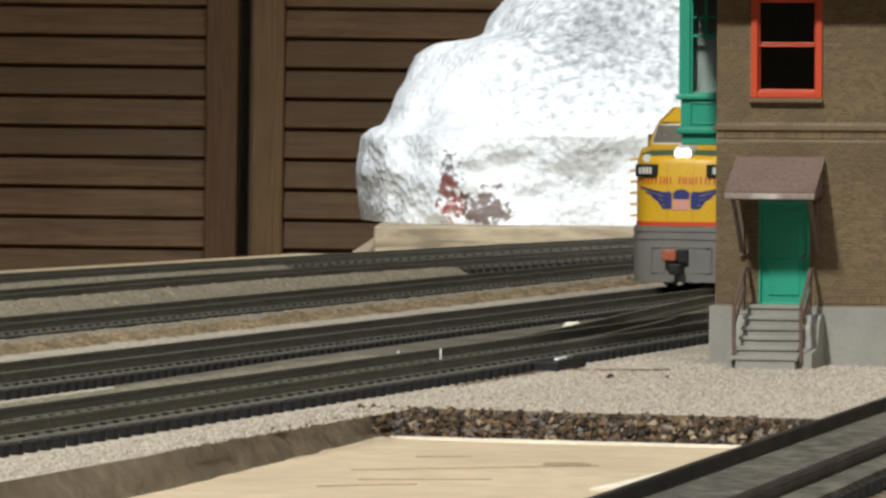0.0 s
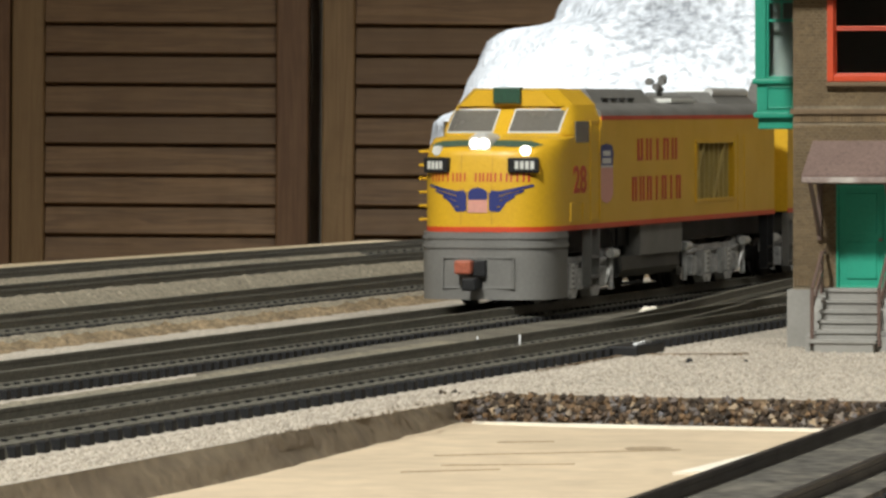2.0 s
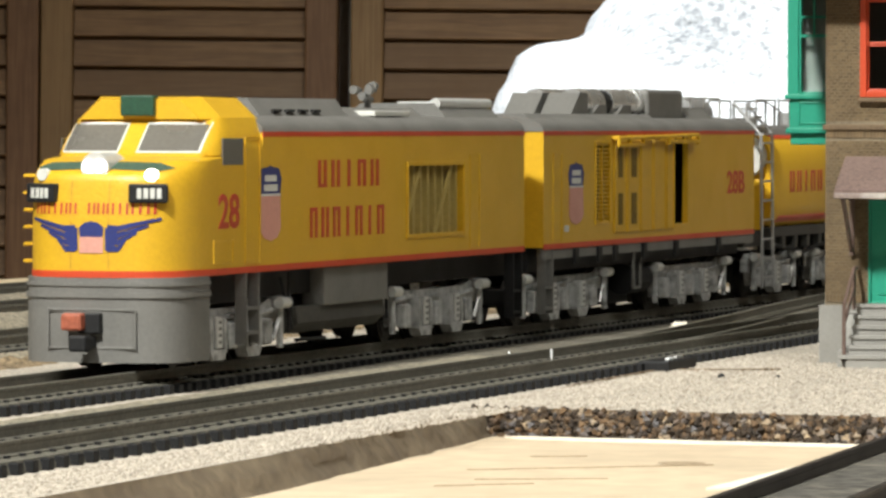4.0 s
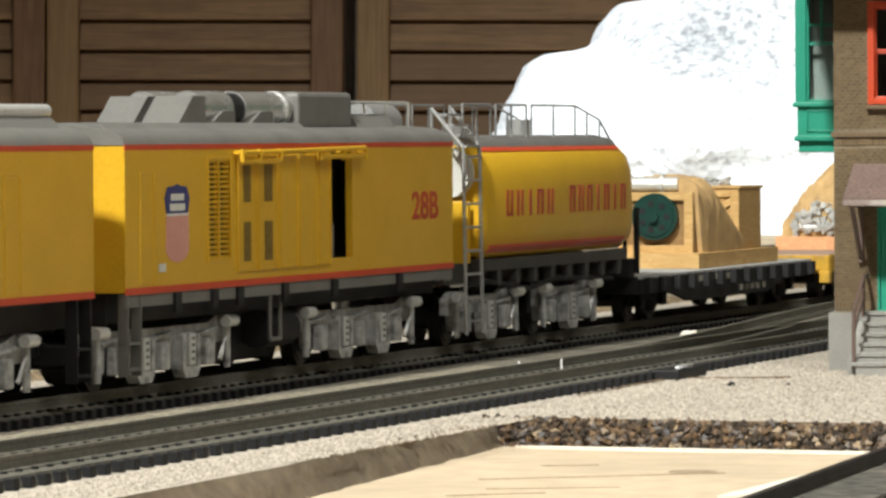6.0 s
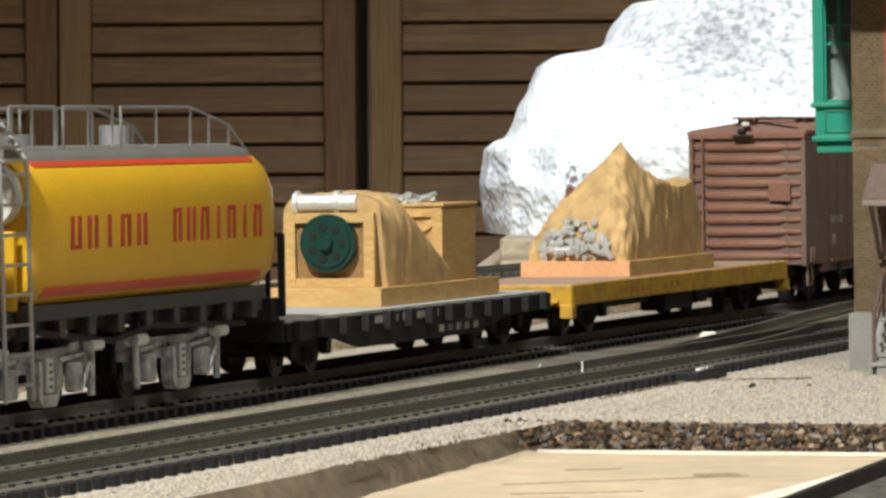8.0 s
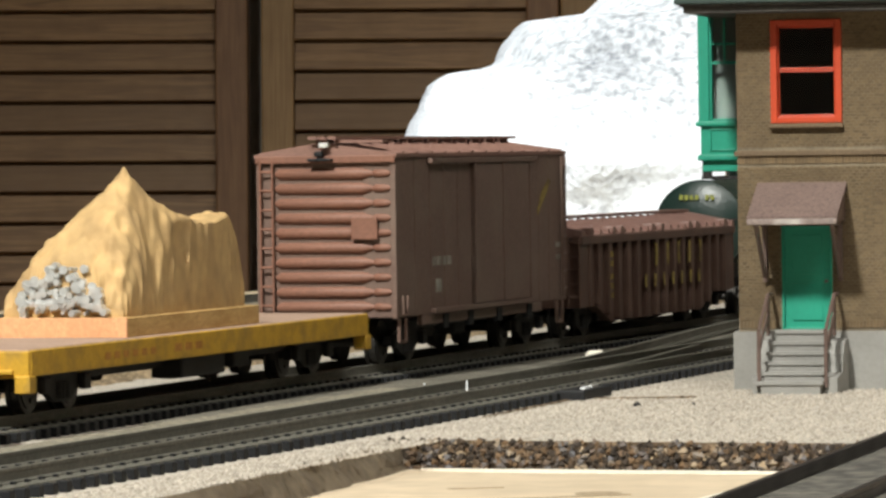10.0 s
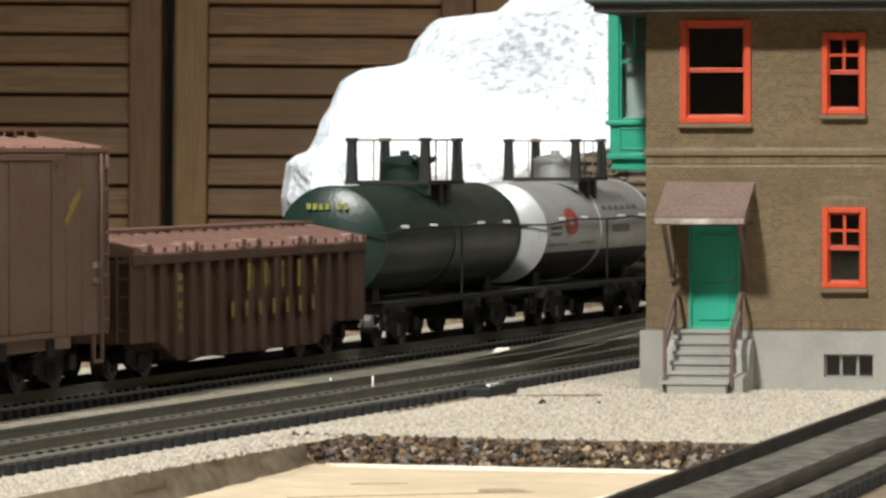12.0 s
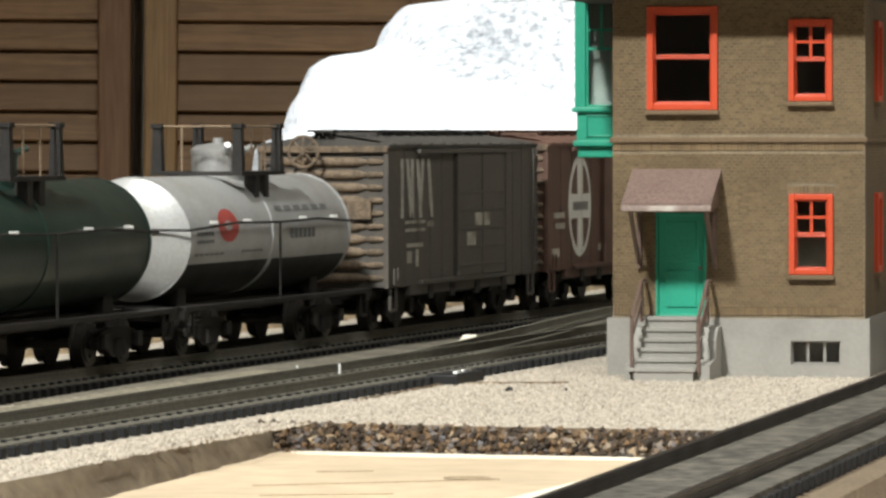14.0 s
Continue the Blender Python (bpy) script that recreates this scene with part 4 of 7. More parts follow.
part("corner_post", box(-0.0144, -0.0118, 0.0336, 0.0360, 0.0567, 0.0830, 0.0001), GREEN, bay)
part("corner_post", box(-0.0144, -0.0118, 0.0820, 0.0844, 0.0567, 0.0830, 0.0001), GREEN, bay)
part("corner_post", box(-0.0010, 0.0, 0.0336, 0.0360, 0.0567, 0.0830), GREEN, bay)
bwin = part("bay_window", frame_bm(-0.0118, -0.0010, 0.0567, 0.0820, 0.0342, 0.0354, 0.0006), GREEN, bay)
bm = bmesh.new()
add_box(bm, -0.0112, -0.0016, 0.0344, 0.0353, 0.0700, 0.0707)
add_box(bm, -0.0085, -0.0080, 0.0345, 0.0352, 0.0707, 0.0814)
add_box(bm, -0.0048, -0.0043, 0.0345, 0.0352, 0.0707, 0.0814)
add_box(bm, -0.0112, -0.0016, 0.0346, 0.0351, 0.0745, 0.0750)
part("glazing_bar", bm, GREEN, bwin)
part("pane", box(-0.0112, -0.0016, 0.0350, 0.0352, 0.0573, 0.0814), GLASS, bwin).visible_shadow = False
part("blind", box(-0.0114, -0.0014, 0.0380, 0.0384, 0.0570, 0.0820), CURTAIN, bay, "pale drawn blind")
part("bay_wall", box(-0.0142, -0.0136, 0.0360, 0.0820, 0.0567, 0.0830), GREEN, bay)

# hipped roof with a wide dark eave
rf = part("roof", loft([[(-0.0112, -0.0105, 0.0822), (0.0680, -0.0105, 0.0822), (0.0680, DEPTH + 0.0105, 0.0822), (-0.0112, DEPTH + 0.0105, 0.0822)],
                        [(-0.0112, -0.0105, 0.0845), (0.0680, -0.0105, 0.0845), (0.0680, DEPTH + 0.0105, 0.0845), (-0.0112, DEPTH + 0.0105, 0.0845)],
                        [(0.022, 0.030, 0.1040), (0.034, 0.030, 0.1040), (0.034, DEPTH - 0.030, 0.1040), (0.022, DEPTH - 0.030, 0.1040)]]), ROOF, tower, "dark hipped roof with a wide eave")
part("soffit", box(-0.0105, 0.0670, -0.0095, DEPTH + 0.0095, 0.0808, 0.0821, 0.0002), ROOF, rf)
part("gutter", box(-0.0118, 0.0687, -0.0114, -0.0104, 0.0828, 0.0846, 0.0003), material("dark_green_gutter_paint", (0.03, 0.05, 0.045), 0.5), rf, "dark green gutter")
part("gutter", box(-0.0123, -0.0113, -0.0114, DEPTH + 0.01, 0.0828, 0.0846, 0.0003), material("dark_green_gutter_paint", (0.03, 0.05, 0.045), 0.5), rf)


# bricks of the front wall, each proud of the mortar
def brick_piece(name, joined):
    m = material(name, (0.150, 0.104, 0.055), 0.85, vary=0.2, grain=120, bump=0.4, size=0.0002, dirt=(0.095, 0.065, 0.036), dirt_amount=0.6, dirt_scale=6, per_object=0.22)
    if joined:
        n, link = m.node_tree.nodes, m.node_tree.links.new
        info = next(k for k in n if k.type == "OBJECT_INFO")
        geo = n.new("ShaderNodeNewGeometry")
        link(geo.outputs["Random Per Island"], info.outputs["Random"].links[0].to_socket)
    return m


BRICK_MESH = bpy.data.meshes.new("brick")
_heap = Heap()
_heap.solid([(x, y, z) for z in (-0.00030, 0.00030) for x, y in ((-0.00060, -0.00014), (0.00060, -0.00014), (0.00060, 0.0004), (-0.00060, 0.0004))], Heap.BOX)
BRICK_MESH.from_pydata(_heap.v, [], _heap.f)
BRICK_MESH.materials.append(brick_piece("tan_brick_piece", False))
random.seed(77)
spare, laid = Heap(), 0
KEEP_OUT = [(h[0] - 0.0001, h[1] + 0.0001, h[2] - 0.0009, h[3] + 0.0001) for h in (W1, W2, W3, DOOR)]
KEEP_OUT += [(0.0, 0.06, 0.0087, 0.0112), (0.0, 0.06, 0.0466, 0.0498), (0.0398, 0.0508, 0.0369, 0.0388)]
row, z = 0, 0.01155
while z < 0.0808:
    runs = [(0.00005, 0.05735)]
    for a, b, c, d in KEEP_OUT:
        if c - 0.00029 < z < d + 0.00029:
            runs = [q for r in runs for q in ((r[0], min(r[1], a)), (max(r[0], b), r[1])) if q[1] - q[0] > 0.0004]
    for a, b in runs:
        x = -0.00068 * (row % 2)
        while x < b:
            p, q = max(a, x + 0.00005), min(b, x + 0.00127)
            if q - p > 0.0003:
                m = Matrix.LocRotScale(((p + q) / 2, random.uniform(-0.00003, 0.00003), z + random.uniform(-0.00003, 0.00003)), None, ((q - p) / 0.0012, 1, 1))
                if laid < 300 and q - p > 0.0011:
                    o = new("brick", BRICK_MESH)
                    o.parent, o.matrix_local = front, m
                    laid += 1
                else:
                    spare.solid([m @ Vector(v) for v in _heap.v], Heap.BOX)
            x += 0.00136
    row += 1
    z += 0.00074
tagged(spare.part("bricks", brick_piece("tan_brick_rest", True), front), "tan bricks in running bond", kind="stuff")

# ---- rolling stock: x forward, y to the eye's side, z up from the railhead; millimetres through MM ----
MM = 0.001
TRAIN, WHEELS = [], []
PINK = material("faded_pink_red_paint", (0.62, 0.30, 0.24), 0.5, vary=0.06)
BLUE = material("navy_blue_paint", (0.025, 0.035, 0.16), 0.45, vary=0.06)
PALE = material("off_white_paint", (0.62, 0.62, 0.58), 0.5, vary=0.05)
LETTER = material("red_lettering_paint", (0.46, 0.05, 0.025), 0.5, vary=0.06)
DECAL = material("faded_white_lettering", (0.36, 0.34, 0.29), 0.7, vary=0.3, grain=20, dirt=(0.1, 0.07, 0.05), dirt_amount=0.8, dirt_scale=20)
OLD_YELLOW = material("worn_yellow_lettering", (0.30, 0.22, 0.05), 0.7, vary=0.3, dirt=(0.09, 0.05, 0.03), dirt_amount=0.9, dirt_scale=25)
CHROME = material("bright_nickel", (0.78, 0.78, 0.76), 0.38, 0.55, vary=0.05)
TRUCK = material("silver_truck_paint", (0.47, 0.47, 0.465), 0.42, 0.25, vary=0.25, grain=25, bump=0.3, size=0.0005, dirt=(0.07, 0.067, 0.06), dirt_amount=0.75, dirt_scale=34)
FREIGHT_TRUCK = material("sooty_truck_plastic", (0.019, 0.017, 0.016), 0.6, vary=0.3, gloss=0.3)
WHEEL = material("blackened_wheel_steel", (0.06, 0.055, 0.05), 0.4, 0.7, vary=0.2)
DECK = material("grey_deck", (0.42, 0.42, 0.41), 0.7, vary=0.15)
WOOD_DECK = material("pinkish_wood_deck", (0.40, 0.27, 0.20), 0.8, vary=0.2)
TANK_GREEN = material("dark_green_tank_paint", (0.010, 0.024, 0.0195), 0.34, vary=0.12, dirt=(0.028, 0.034, 0.026), dirt_amount=0.4)
TANK_SILVER = material("dull_silver_tank_paint", (0.42, 0.425, 0.43), 0.36, 0.3, vary=0.1, dirt=(0.25, 0.23, 0.2), dirt_amount=0.4)
DARK_CAR = material("weathered_black_car_paint", (0.070, 0.063, 0.057), 0.65, vary=0.2, dirt=(0.11, 0.09, 0.07), dirt_amount=0.5, dirt_scale=14)
OXIDE = material("mineral_brown_paint", (0.082, 0.042, 0.030), 0.6, vary=0.12, dirt=(0.17, 0.10, 0.075), dirt_amount=0.5, dirt_scale=10)
TAN_END = material("weathered_tan_ribs", (0.15, 0.108, 0.072), 0.8, vary=0.3, dirt=(0.05, 0.04, 0.03), dirt_amount=0.8, dirt_scale=40)
FLAT_YELLOW = material("worn_yellow_car_paint", (0.55, 0.31, 0.025), 0.6, vary=0.1, dirt=(0.20, 0.13, 0.05), dirt_amount=0.6, dirt_scale=22)
SILVER_PART = material("machine_silver", (0.66, 0.66, 0.64), 0.3, 0.5, vary=0.2, grain=15)
FLYWHEEL = material("dark_green_flywheel_paint", (0.005, 0.036, 0.028), 0.35, vary=0.1)
SMOKED = material("smoky_cab_glass", (0.14, 0.13, 0.115), 0.25, vary=0.05)
LIT = glow("lit_headlight", (1.0, 0.93, 0.78), 6.0)


def car(name, label, category, u5):
    c = thing(name, label, category, "train on the main track")
    TRAIN.append((c, u5))
    return c


def B(x0, x1, y0, y1, z0, z1, bevel=0.0):
    return box(x0 * MM, x1 * MM, y0 * MM, y1 * MM, z0 * MM, z1 * MM, bevel * MM)


def boxes(rows, bevel=0.0):
    bm = bmesh.new()
    for r in rows:
        add_box(bm, *[v * MM for v in r], bevel * MM)
    return bm


def rods(pairs, r, seg=6):
    return tubes([([v * MM for v in p], [v * MM for v in q]) for p, q in pairs], r * MM, seg)


def wheelset(x, r, parent):
    """Two flanged wheels on an axle."""
    bm = bmesh.new()
    for s in (-1, 1):
        add_tube(bm, (0, s * 7.0 * MM, 0), (0, s * 7.7 * MM, 0), (r + 0.7) * MM, 20)
        add_tube(bm, (0, s * 7.7 * MM, 0), (0, s * 9.6 * MM, 0), r * MM, 20)
        add_tube(bm, (0, s * 9.6 * MM, 0), (0, s * 9.9 * MM, 0), (r - 0.9) * MM, 16)
        for k in range(4):
            a = k * math.pi / 2
            add_tube(bm, (math.cos(a) * r * 0.5 * MM, s * 9.6 * MM, math.sin(a) * r * 0.5 * MM), (math.cos(a) * r * 0.5 * MM, s * 10.2 * MM, math.sin(a) * r * 0.5 * MM), 0.5 * MM, 6)
    add_tube(bm, (0, -11.5 * MM, 0), (0, 11.5 * MM, 0), 1.1 * MM, 8)
    w = part("wheelset", bm, WHEEL, parent)
    w.location = (x * MM, 0, r * MM)
    WHEELS.append((w, x * MM, r * MM))
    return w


def freight_truck(parent, x, mat=FREIGHT_TRUCK):
    """A two-axle cast truck."""
    t = part("truck", boxes([(-2.5, 2.5, -11, 11, 4.2, 7.5), (-1.6, 1.6, -3, 3, 7.5, 9.5)], 0.3), mat, parent, "dark cast truck")
    t.location = (x * MM, 0, 0)
    for s in (-1, 1):
        bm = bmesh.new()
        add_prism(bm, [(a * MM, b * MM) for a, b in ((-13.2, 4.2), (-13.2, 6.6), (-10, 7.6), (-4.5, 8.4), (4.5, 8.4), (10, 7.6), (13.2, 6.6), (13.2, 4.2), (9.0, 4.6), (5.0, 2.6), (3.4, 2.0), (-3.4, 2.0), (-5.0, 2.6), (-9.0, 4.6))], "y", s * 11.0 * MM, s * 12.4 * MM)
        part("sideframe", bm, mat, t)
        for a in (-10.5, 10.5):
            part("axle_box", B(a - 1.7, a + 1.7, *sorted((s * 12.3, s * 13.8)), 3.9, 7.1, 0.3), mat, t)
        for a in (-1.8, 0, 1.8):
            part("spring", rods([((a, s * 12.5, 2.6), (a, s * 12.5, 5.8))], 0.8, 8), mat, t)
    for a in (-10.5, 10.5):
        wheelset(a, 5.1, t)
    return t


def loco_truck(parent, x, half, axles):
    """A silver three-axle locomotive truck with heavy cast sideframes."""
    t = part("truck", boxes([(-half + 6, half - 6, -10.5, 10.5, 5, 9), (-6, 6, -6, 6, 9, 13)], 0.4), BLACK, parent, "silver-painted cast locomotive truck")
    t.location = (x * MM, 0, 0)
    for s in (-1, 1):
        y0, y1 = sorted((s * 11.0, s * 13.0))
        bm = bmesh.new()
        pts = [(-half, 7.4), (-half, 10.8), (-half + 4, 12.8), (-half + 9, 11.4), (half - 9, 11.4), (half - 4, 12.8), (half, 10.8), (half, 7.4)]
        for a in reversed(axles):
            pts += [(a + 5.4, 7.4), (a + 4.6, 3.6), (a + 3.0, 3.6), (a + 2.6, 8.6), (a - 2.6, 8.6), (a - 3.0, 3.6), (a - 4.6, 3.6), (a - 5.4, 7.4)]
        add_prism(bm, [(p * MM, q * MM) for p, q in pts], "y", y0 * MM, y1 * MM)
        part("sideframe", bm, TRUCK, t)
        out0, out1 = sorted((s * 12.9, s * 15.2))
        for a in axles:
            part("axle_box", B(a - 2.2, a + 2.2, out0, out1, 3.2, 8.6, 0.5), TRUCK, t)
        mids = [(a + b) / 2 for a, b in zip(axles, axles[1:])]
        bm = bmesh.new()
        for m in mids:
            # hanging spring pocket: a deep U
            add_prism(bm, [((m + p) * MM, q * MM) for p, q in ((-4.6, 9.5), (-4.6, 3.0), (-3.0, 1.2), (3.0, 1.2), (4.6, 3.0), (4.6, 9.5), (3.2, 9.5), (3.2, 3.4), (-3.2, 3.4), (-3.2, 9.5))], "y", *sorted((s * 13.0 * MM, s * 15.6 * MM)))
            for q in (-1.3, 1.3):
                add_tube(bm, ((m + q) * MM, s * 14.0 * MM, 3.4 * MM), ((m + q) * MM, s * 14.0 * MM, 10 * MM), 1.0 * MM, 8)
        part("spring_hanger", bm, TRUCK, t)
        for m in mids:
            pl = part("spring_plate", B(m - 1.5, m + 1.5, *sorted((s * 15.1, s * 15.9)), 3.7, 10.0, 0.2), CHROME, t, "bright silver spring plate")
            for k in range(4):
                part("hole", B(m - 0.8, m + 0.8, *sorted((s * 15.8, s * 15.95)), 4.6 + k * 1.35, 5.2 + k * 1.35), GREY, pl)
        for a in (-half + 2, half - 2):
            smooth(part("cylinder_head", tubes([(((a - 2.6) * MM, s * 15.2 * MM, 11.6 * MM), ((a + 2.6) * MM, s * 15.2 * MM, 11.6 * MM))], 1.15 * MM, 14), CHROME, t, "bright silver cylinder head"), 40)
        bm = bmesh.new()
        for a in (-half + 2, half - 2):
            add_tube(bm, (a * MM, s * 13.0 * MM, 11.6 * MM), (a * MM, s * 15.4 * MM, 11.6 * MM), 1.3 * MM, 10)
            add_tube(bm, (a * MM, s * 14.5 * MM, 2.2 * MM), (a * MM, s * 14.5 * MM, 11.0 * MM), 0.75 * MM, 10)
            add_tube(bm, ((a + (3 if a < 0 else -3)) * MM, s * 14.0 * MM, 4 * MM), (a * MM, s * 14.5 * MM, 9 * MM), 0.5 * MM, 6)
        for a in axles:
            add_tube(bm, ((a - 6) * MM, s * 13.6 * MM, 10.2 * MM), ((a + 6) * MM, s * 13.6 * MM, 9.2 * MM), 0.5 * MM, 6)
        part("brake_gear", bm, TRUCK, t, "silver brake cylinders and rods")
    for a in axles:
        wheelset(a, 5.3, t)
    return t


def coupler(parent, x, s):
    part("coupler", boxes([(min(x, x + s * 5), max(x, x + s * 5), -1.2, 1.2, 7.2, 9.4), (min(x + s * 4, x + s * 7.4), max(x + s * 4, x + s * 7.4), -2.4, 1.0, 6.8, 9.8)], 0.3), BLACK, parent, "black knuckle coupler")


def emblem(parent, x, z0, z1, w):
    """A shield with a blue head and a faded pink field, kept plain."""
    y = 17.52
    zs = z0 + (z1 - z0) * 0.60
    e = part("shield_emblem", prism([((x + a) * MM, b * MM) for a, b in ((-w * .42, zs), (-w * .5, zs + (z1 - zs) * .55), (-w * .38, z1 - .6), (-w * .12, z1 - .4), (0, z1), (w * .12, z1 - .4), (w * .38, z1 - .6), (w * .5, zs + (z1 - zs) * .55), (w * .42, zs))], "y", y * MM, (y + .12) * MM), BLUE, parent, "blue and pink shield emblem")
    part("field", prism([((x + a) * MM, b * MM) for a, b in ((-w * .44, zs - .1), (-w * .46, z0 + 2.4), (-w * .3, z0 + .7), (0, z0), (w * .3, z0 + .7), (w * .46, z0 + 2.4), (w * .44, zs - .1))], "y", y * MM, (y + .13) * MM), PINK, e)
    part("bars", boxes([(x - w * .26, x + w * .26, y + .1, y + .16, zs + 2.9, zs + 4.2), (x - w * .30, x + w * .30, y + .1, y + .16, zs + 0.9, zs + 2.3), (x - w * .44, x + w * .44, y + .1, y + .15, zs - .1, zs + .4)]), PALE, e)


ROOF_SHAPE = [(17.5, 47.2), (17.2, 48.4), (16.0, 49.5), (13.0, 50.4), (7, 51.0), (0, 51.2), (-7, 51.0), (-13.0, 50.4), (-16.0, 49.5), (-17.2, 48.4), (-17.5, 47.2)]


def hood(parent, x0, x1, z_sill, holes):
    """Yellow body sides with openings, ends, stripes and a rounded grey roof."""
    b = part("body", wall_with_openings(x0 * MM, x1 * MM, 19.0 * MM, 47.0 * MM, 16.0 * MM, 17.5 * MM, [tuple(v * MM for v in h) for h in holes]), YELLOW, parent, "yellow painted side")
    part("body_side", B(x0, x1, -17.5, -16.0, 19.0, 47.0), YELLOW, b)
    part("end_wall", B(x0, x0 + 1.5, -16.0, 16.0, 19.0, 47.0), YELLOW, b)
    part("end_wall", B(x1 - 1.5, x1, -16.0, 16.0, 19.0, 47.0), YELLOW, b)
    for z0, z1 in ((18.6, 19.9), (46.3, 47.3)):
        part("stripe", boxes([(x0 - .05, x1 + .05, 17.4, 17.62, z0, z1), (x0 - .05, x1 + .05, -17.62, -17.4, z0, z1)]), RED, parent, "red-orange painted stripe")
    smooth(part("roof", prism([(a * MM, c * MM) for a, c in ROOF_SHAPE], "x", x0 * MM, x1 * MM), GREY, parent, "grey painted roof"), 50)
    # added black core, so the body openings read as shaded inside
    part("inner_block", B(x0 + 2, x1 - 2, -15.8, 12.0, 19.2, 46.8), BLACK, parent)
    part("underframe", B(x0 + 1, x1 - 1, -13, 13, 13, 19), BLACK, parent, "black underframe")


# -- cab unit --
a_unit = car("turbine_locomotive", "yellow and grey streamlined turbine locomotive, number 28", "locomotive", -0.2870)
hood(a_unit, -114.6, 62, 19, [(-68.1, -29.3, 24.2, 39.8)])


def nose_front(z):
    """How far forward the bull nose reaches at a height, and how squarely."""
    if z < 38:
        return 111.2 - max(0, z - 30) * 0.12, 3.6
    if z < 41.5:
        return 110.2 - (z - 38) ** 2 * 0.55, 3.4
    if z < 42.6:
        return 103.5 - (z - 41.5) * 9.2, 3.6
    return 93.4 - (z - 42.6) * 1.15, 5.0


def nose_ring(z, grow=0.0, back=62):
    f, e = nose_front(z)
    x0 = max(back, 84.0) if z < 42 else 72.0
    w = 17.5 if z < 45 else 17.5 - (z - 45) * 0.35
    pts = [(back * MM, (w + grow) * MM, z * MM)]
    for k in range(33):
        a = math.pi / 2 - math.pi * k / 32
        c, s = abs(math.cos(a)), math.sin(a)
        pts.append(((x0 + (f + grow - x0) * c ** (2 / e)) * MM, (w + grow) * math.copysign(abs(s) ** (2 / e), s) * MM, z * MM))
    pts.append((back * MM, -(w + grow) * MM, z * MM))
    return pts


def nose_x(y, z):
    f, e = nose_front(z)
    return 84 + (f - 84) * max(0.0, 1 - (abs(y) / 17.5) ** e) ** (1 / e)


def on_nose(pts, name, mat, parent, label="", lift=0.12):
    """A thin painted shape wrapped on the nose; outline in (y, z), cut in strips."""
    bm = bmesh.new()
    bm.faces.new([bm.verts.new((0, y, z)) for y, z in pts])
    for k in range(-16, 17):
        bmesh.ops.bisect_plane(bm, geom=bm.verts[:] + bm.edges[:] + bm.faces[:], plane_co=(0, k, 0), plane_no=(0, 1, 0))
    for k in range(20, 42):
        bmesh.ops.bisect_plane(bm, geom=bm.verts[:] + bm.edges[:] + bm.faces[:], plane_co=(0, 0, k), plane_no=(0, 0, 1))
    for v in bm.verts:
        y, z = v.co.y, v.co.z
        v.co = ((nose_x(y, z) + lift) * MM, y * MM * 1.006, z * MM)
    return part(name, bm, mat, parent, label)


smooth(part("pilot", loft([nose_ring(z, 0, 92) for z in (1.8, 4, 8, 12, 14, 16, 18.6)]), GREY, a_unit, "grey pilot and lower nose"), 50)
part("underframe", B(60, 93, -13, 13, 12.5, 18.8), BLACK, a_unit)
smooth(part("pilot_rib", loft([nose_ring(z, 0.35, 92) for z in (14.6, 14.9, 15.3, 15.6)]), GREY, a_unit), 50)
smooth(part("pilot_rib", loft([nose_ring(z, 0.3, 92) for z in (16.9, 17.1, 17.4, 17.6)]), GREY, a_unit), 50)
smooth(part("stripe", loft([nose_ring(z, 0.12) for z in (18.6, 19.9)]), RED, a_unit), 50)
smooth(part("nose", loft([nose_ring(z) for z in (19.9, 24, 28, 31, 34, 36, 37.5, 38.5, 39.3, 40, 40.6, 41.1, 41.5, 41.9, 42.3, 42.6, 44, 46, 48, 49.4, 50.2)]), YELLOW, a_unit, "yellow bull nose and cab"), 35)
part("cab_roof", loft([[(60 * MM, y * MM, z * MM) for y, z in ((-15.5, 50), (15.5, 50), (11, 54.2), (-11, 54.2))],
                       [(80 * MM, y * MM, z * MM) for y, z in ((-15.5, 50), (15.5, 50), (11, 54.4), (-11, 54.4))],
                       [(86 * MM, y * MM, z * MM) for y, z in ((-13, 49.8), (13, 49.8), (8.5, 53.8), (-8.5, 53.8))]]), YELLOW, a_unit, "raised yellow cab roof")
part("roof_lamp_box", B(84.5, 87.6, -3.6, 3.6, 50.5, 54.6, 0.3), material("dark_green_paint", (0.015, 0.06, 0.035), 0.5), a_unit, "dark green box on the cab roof")
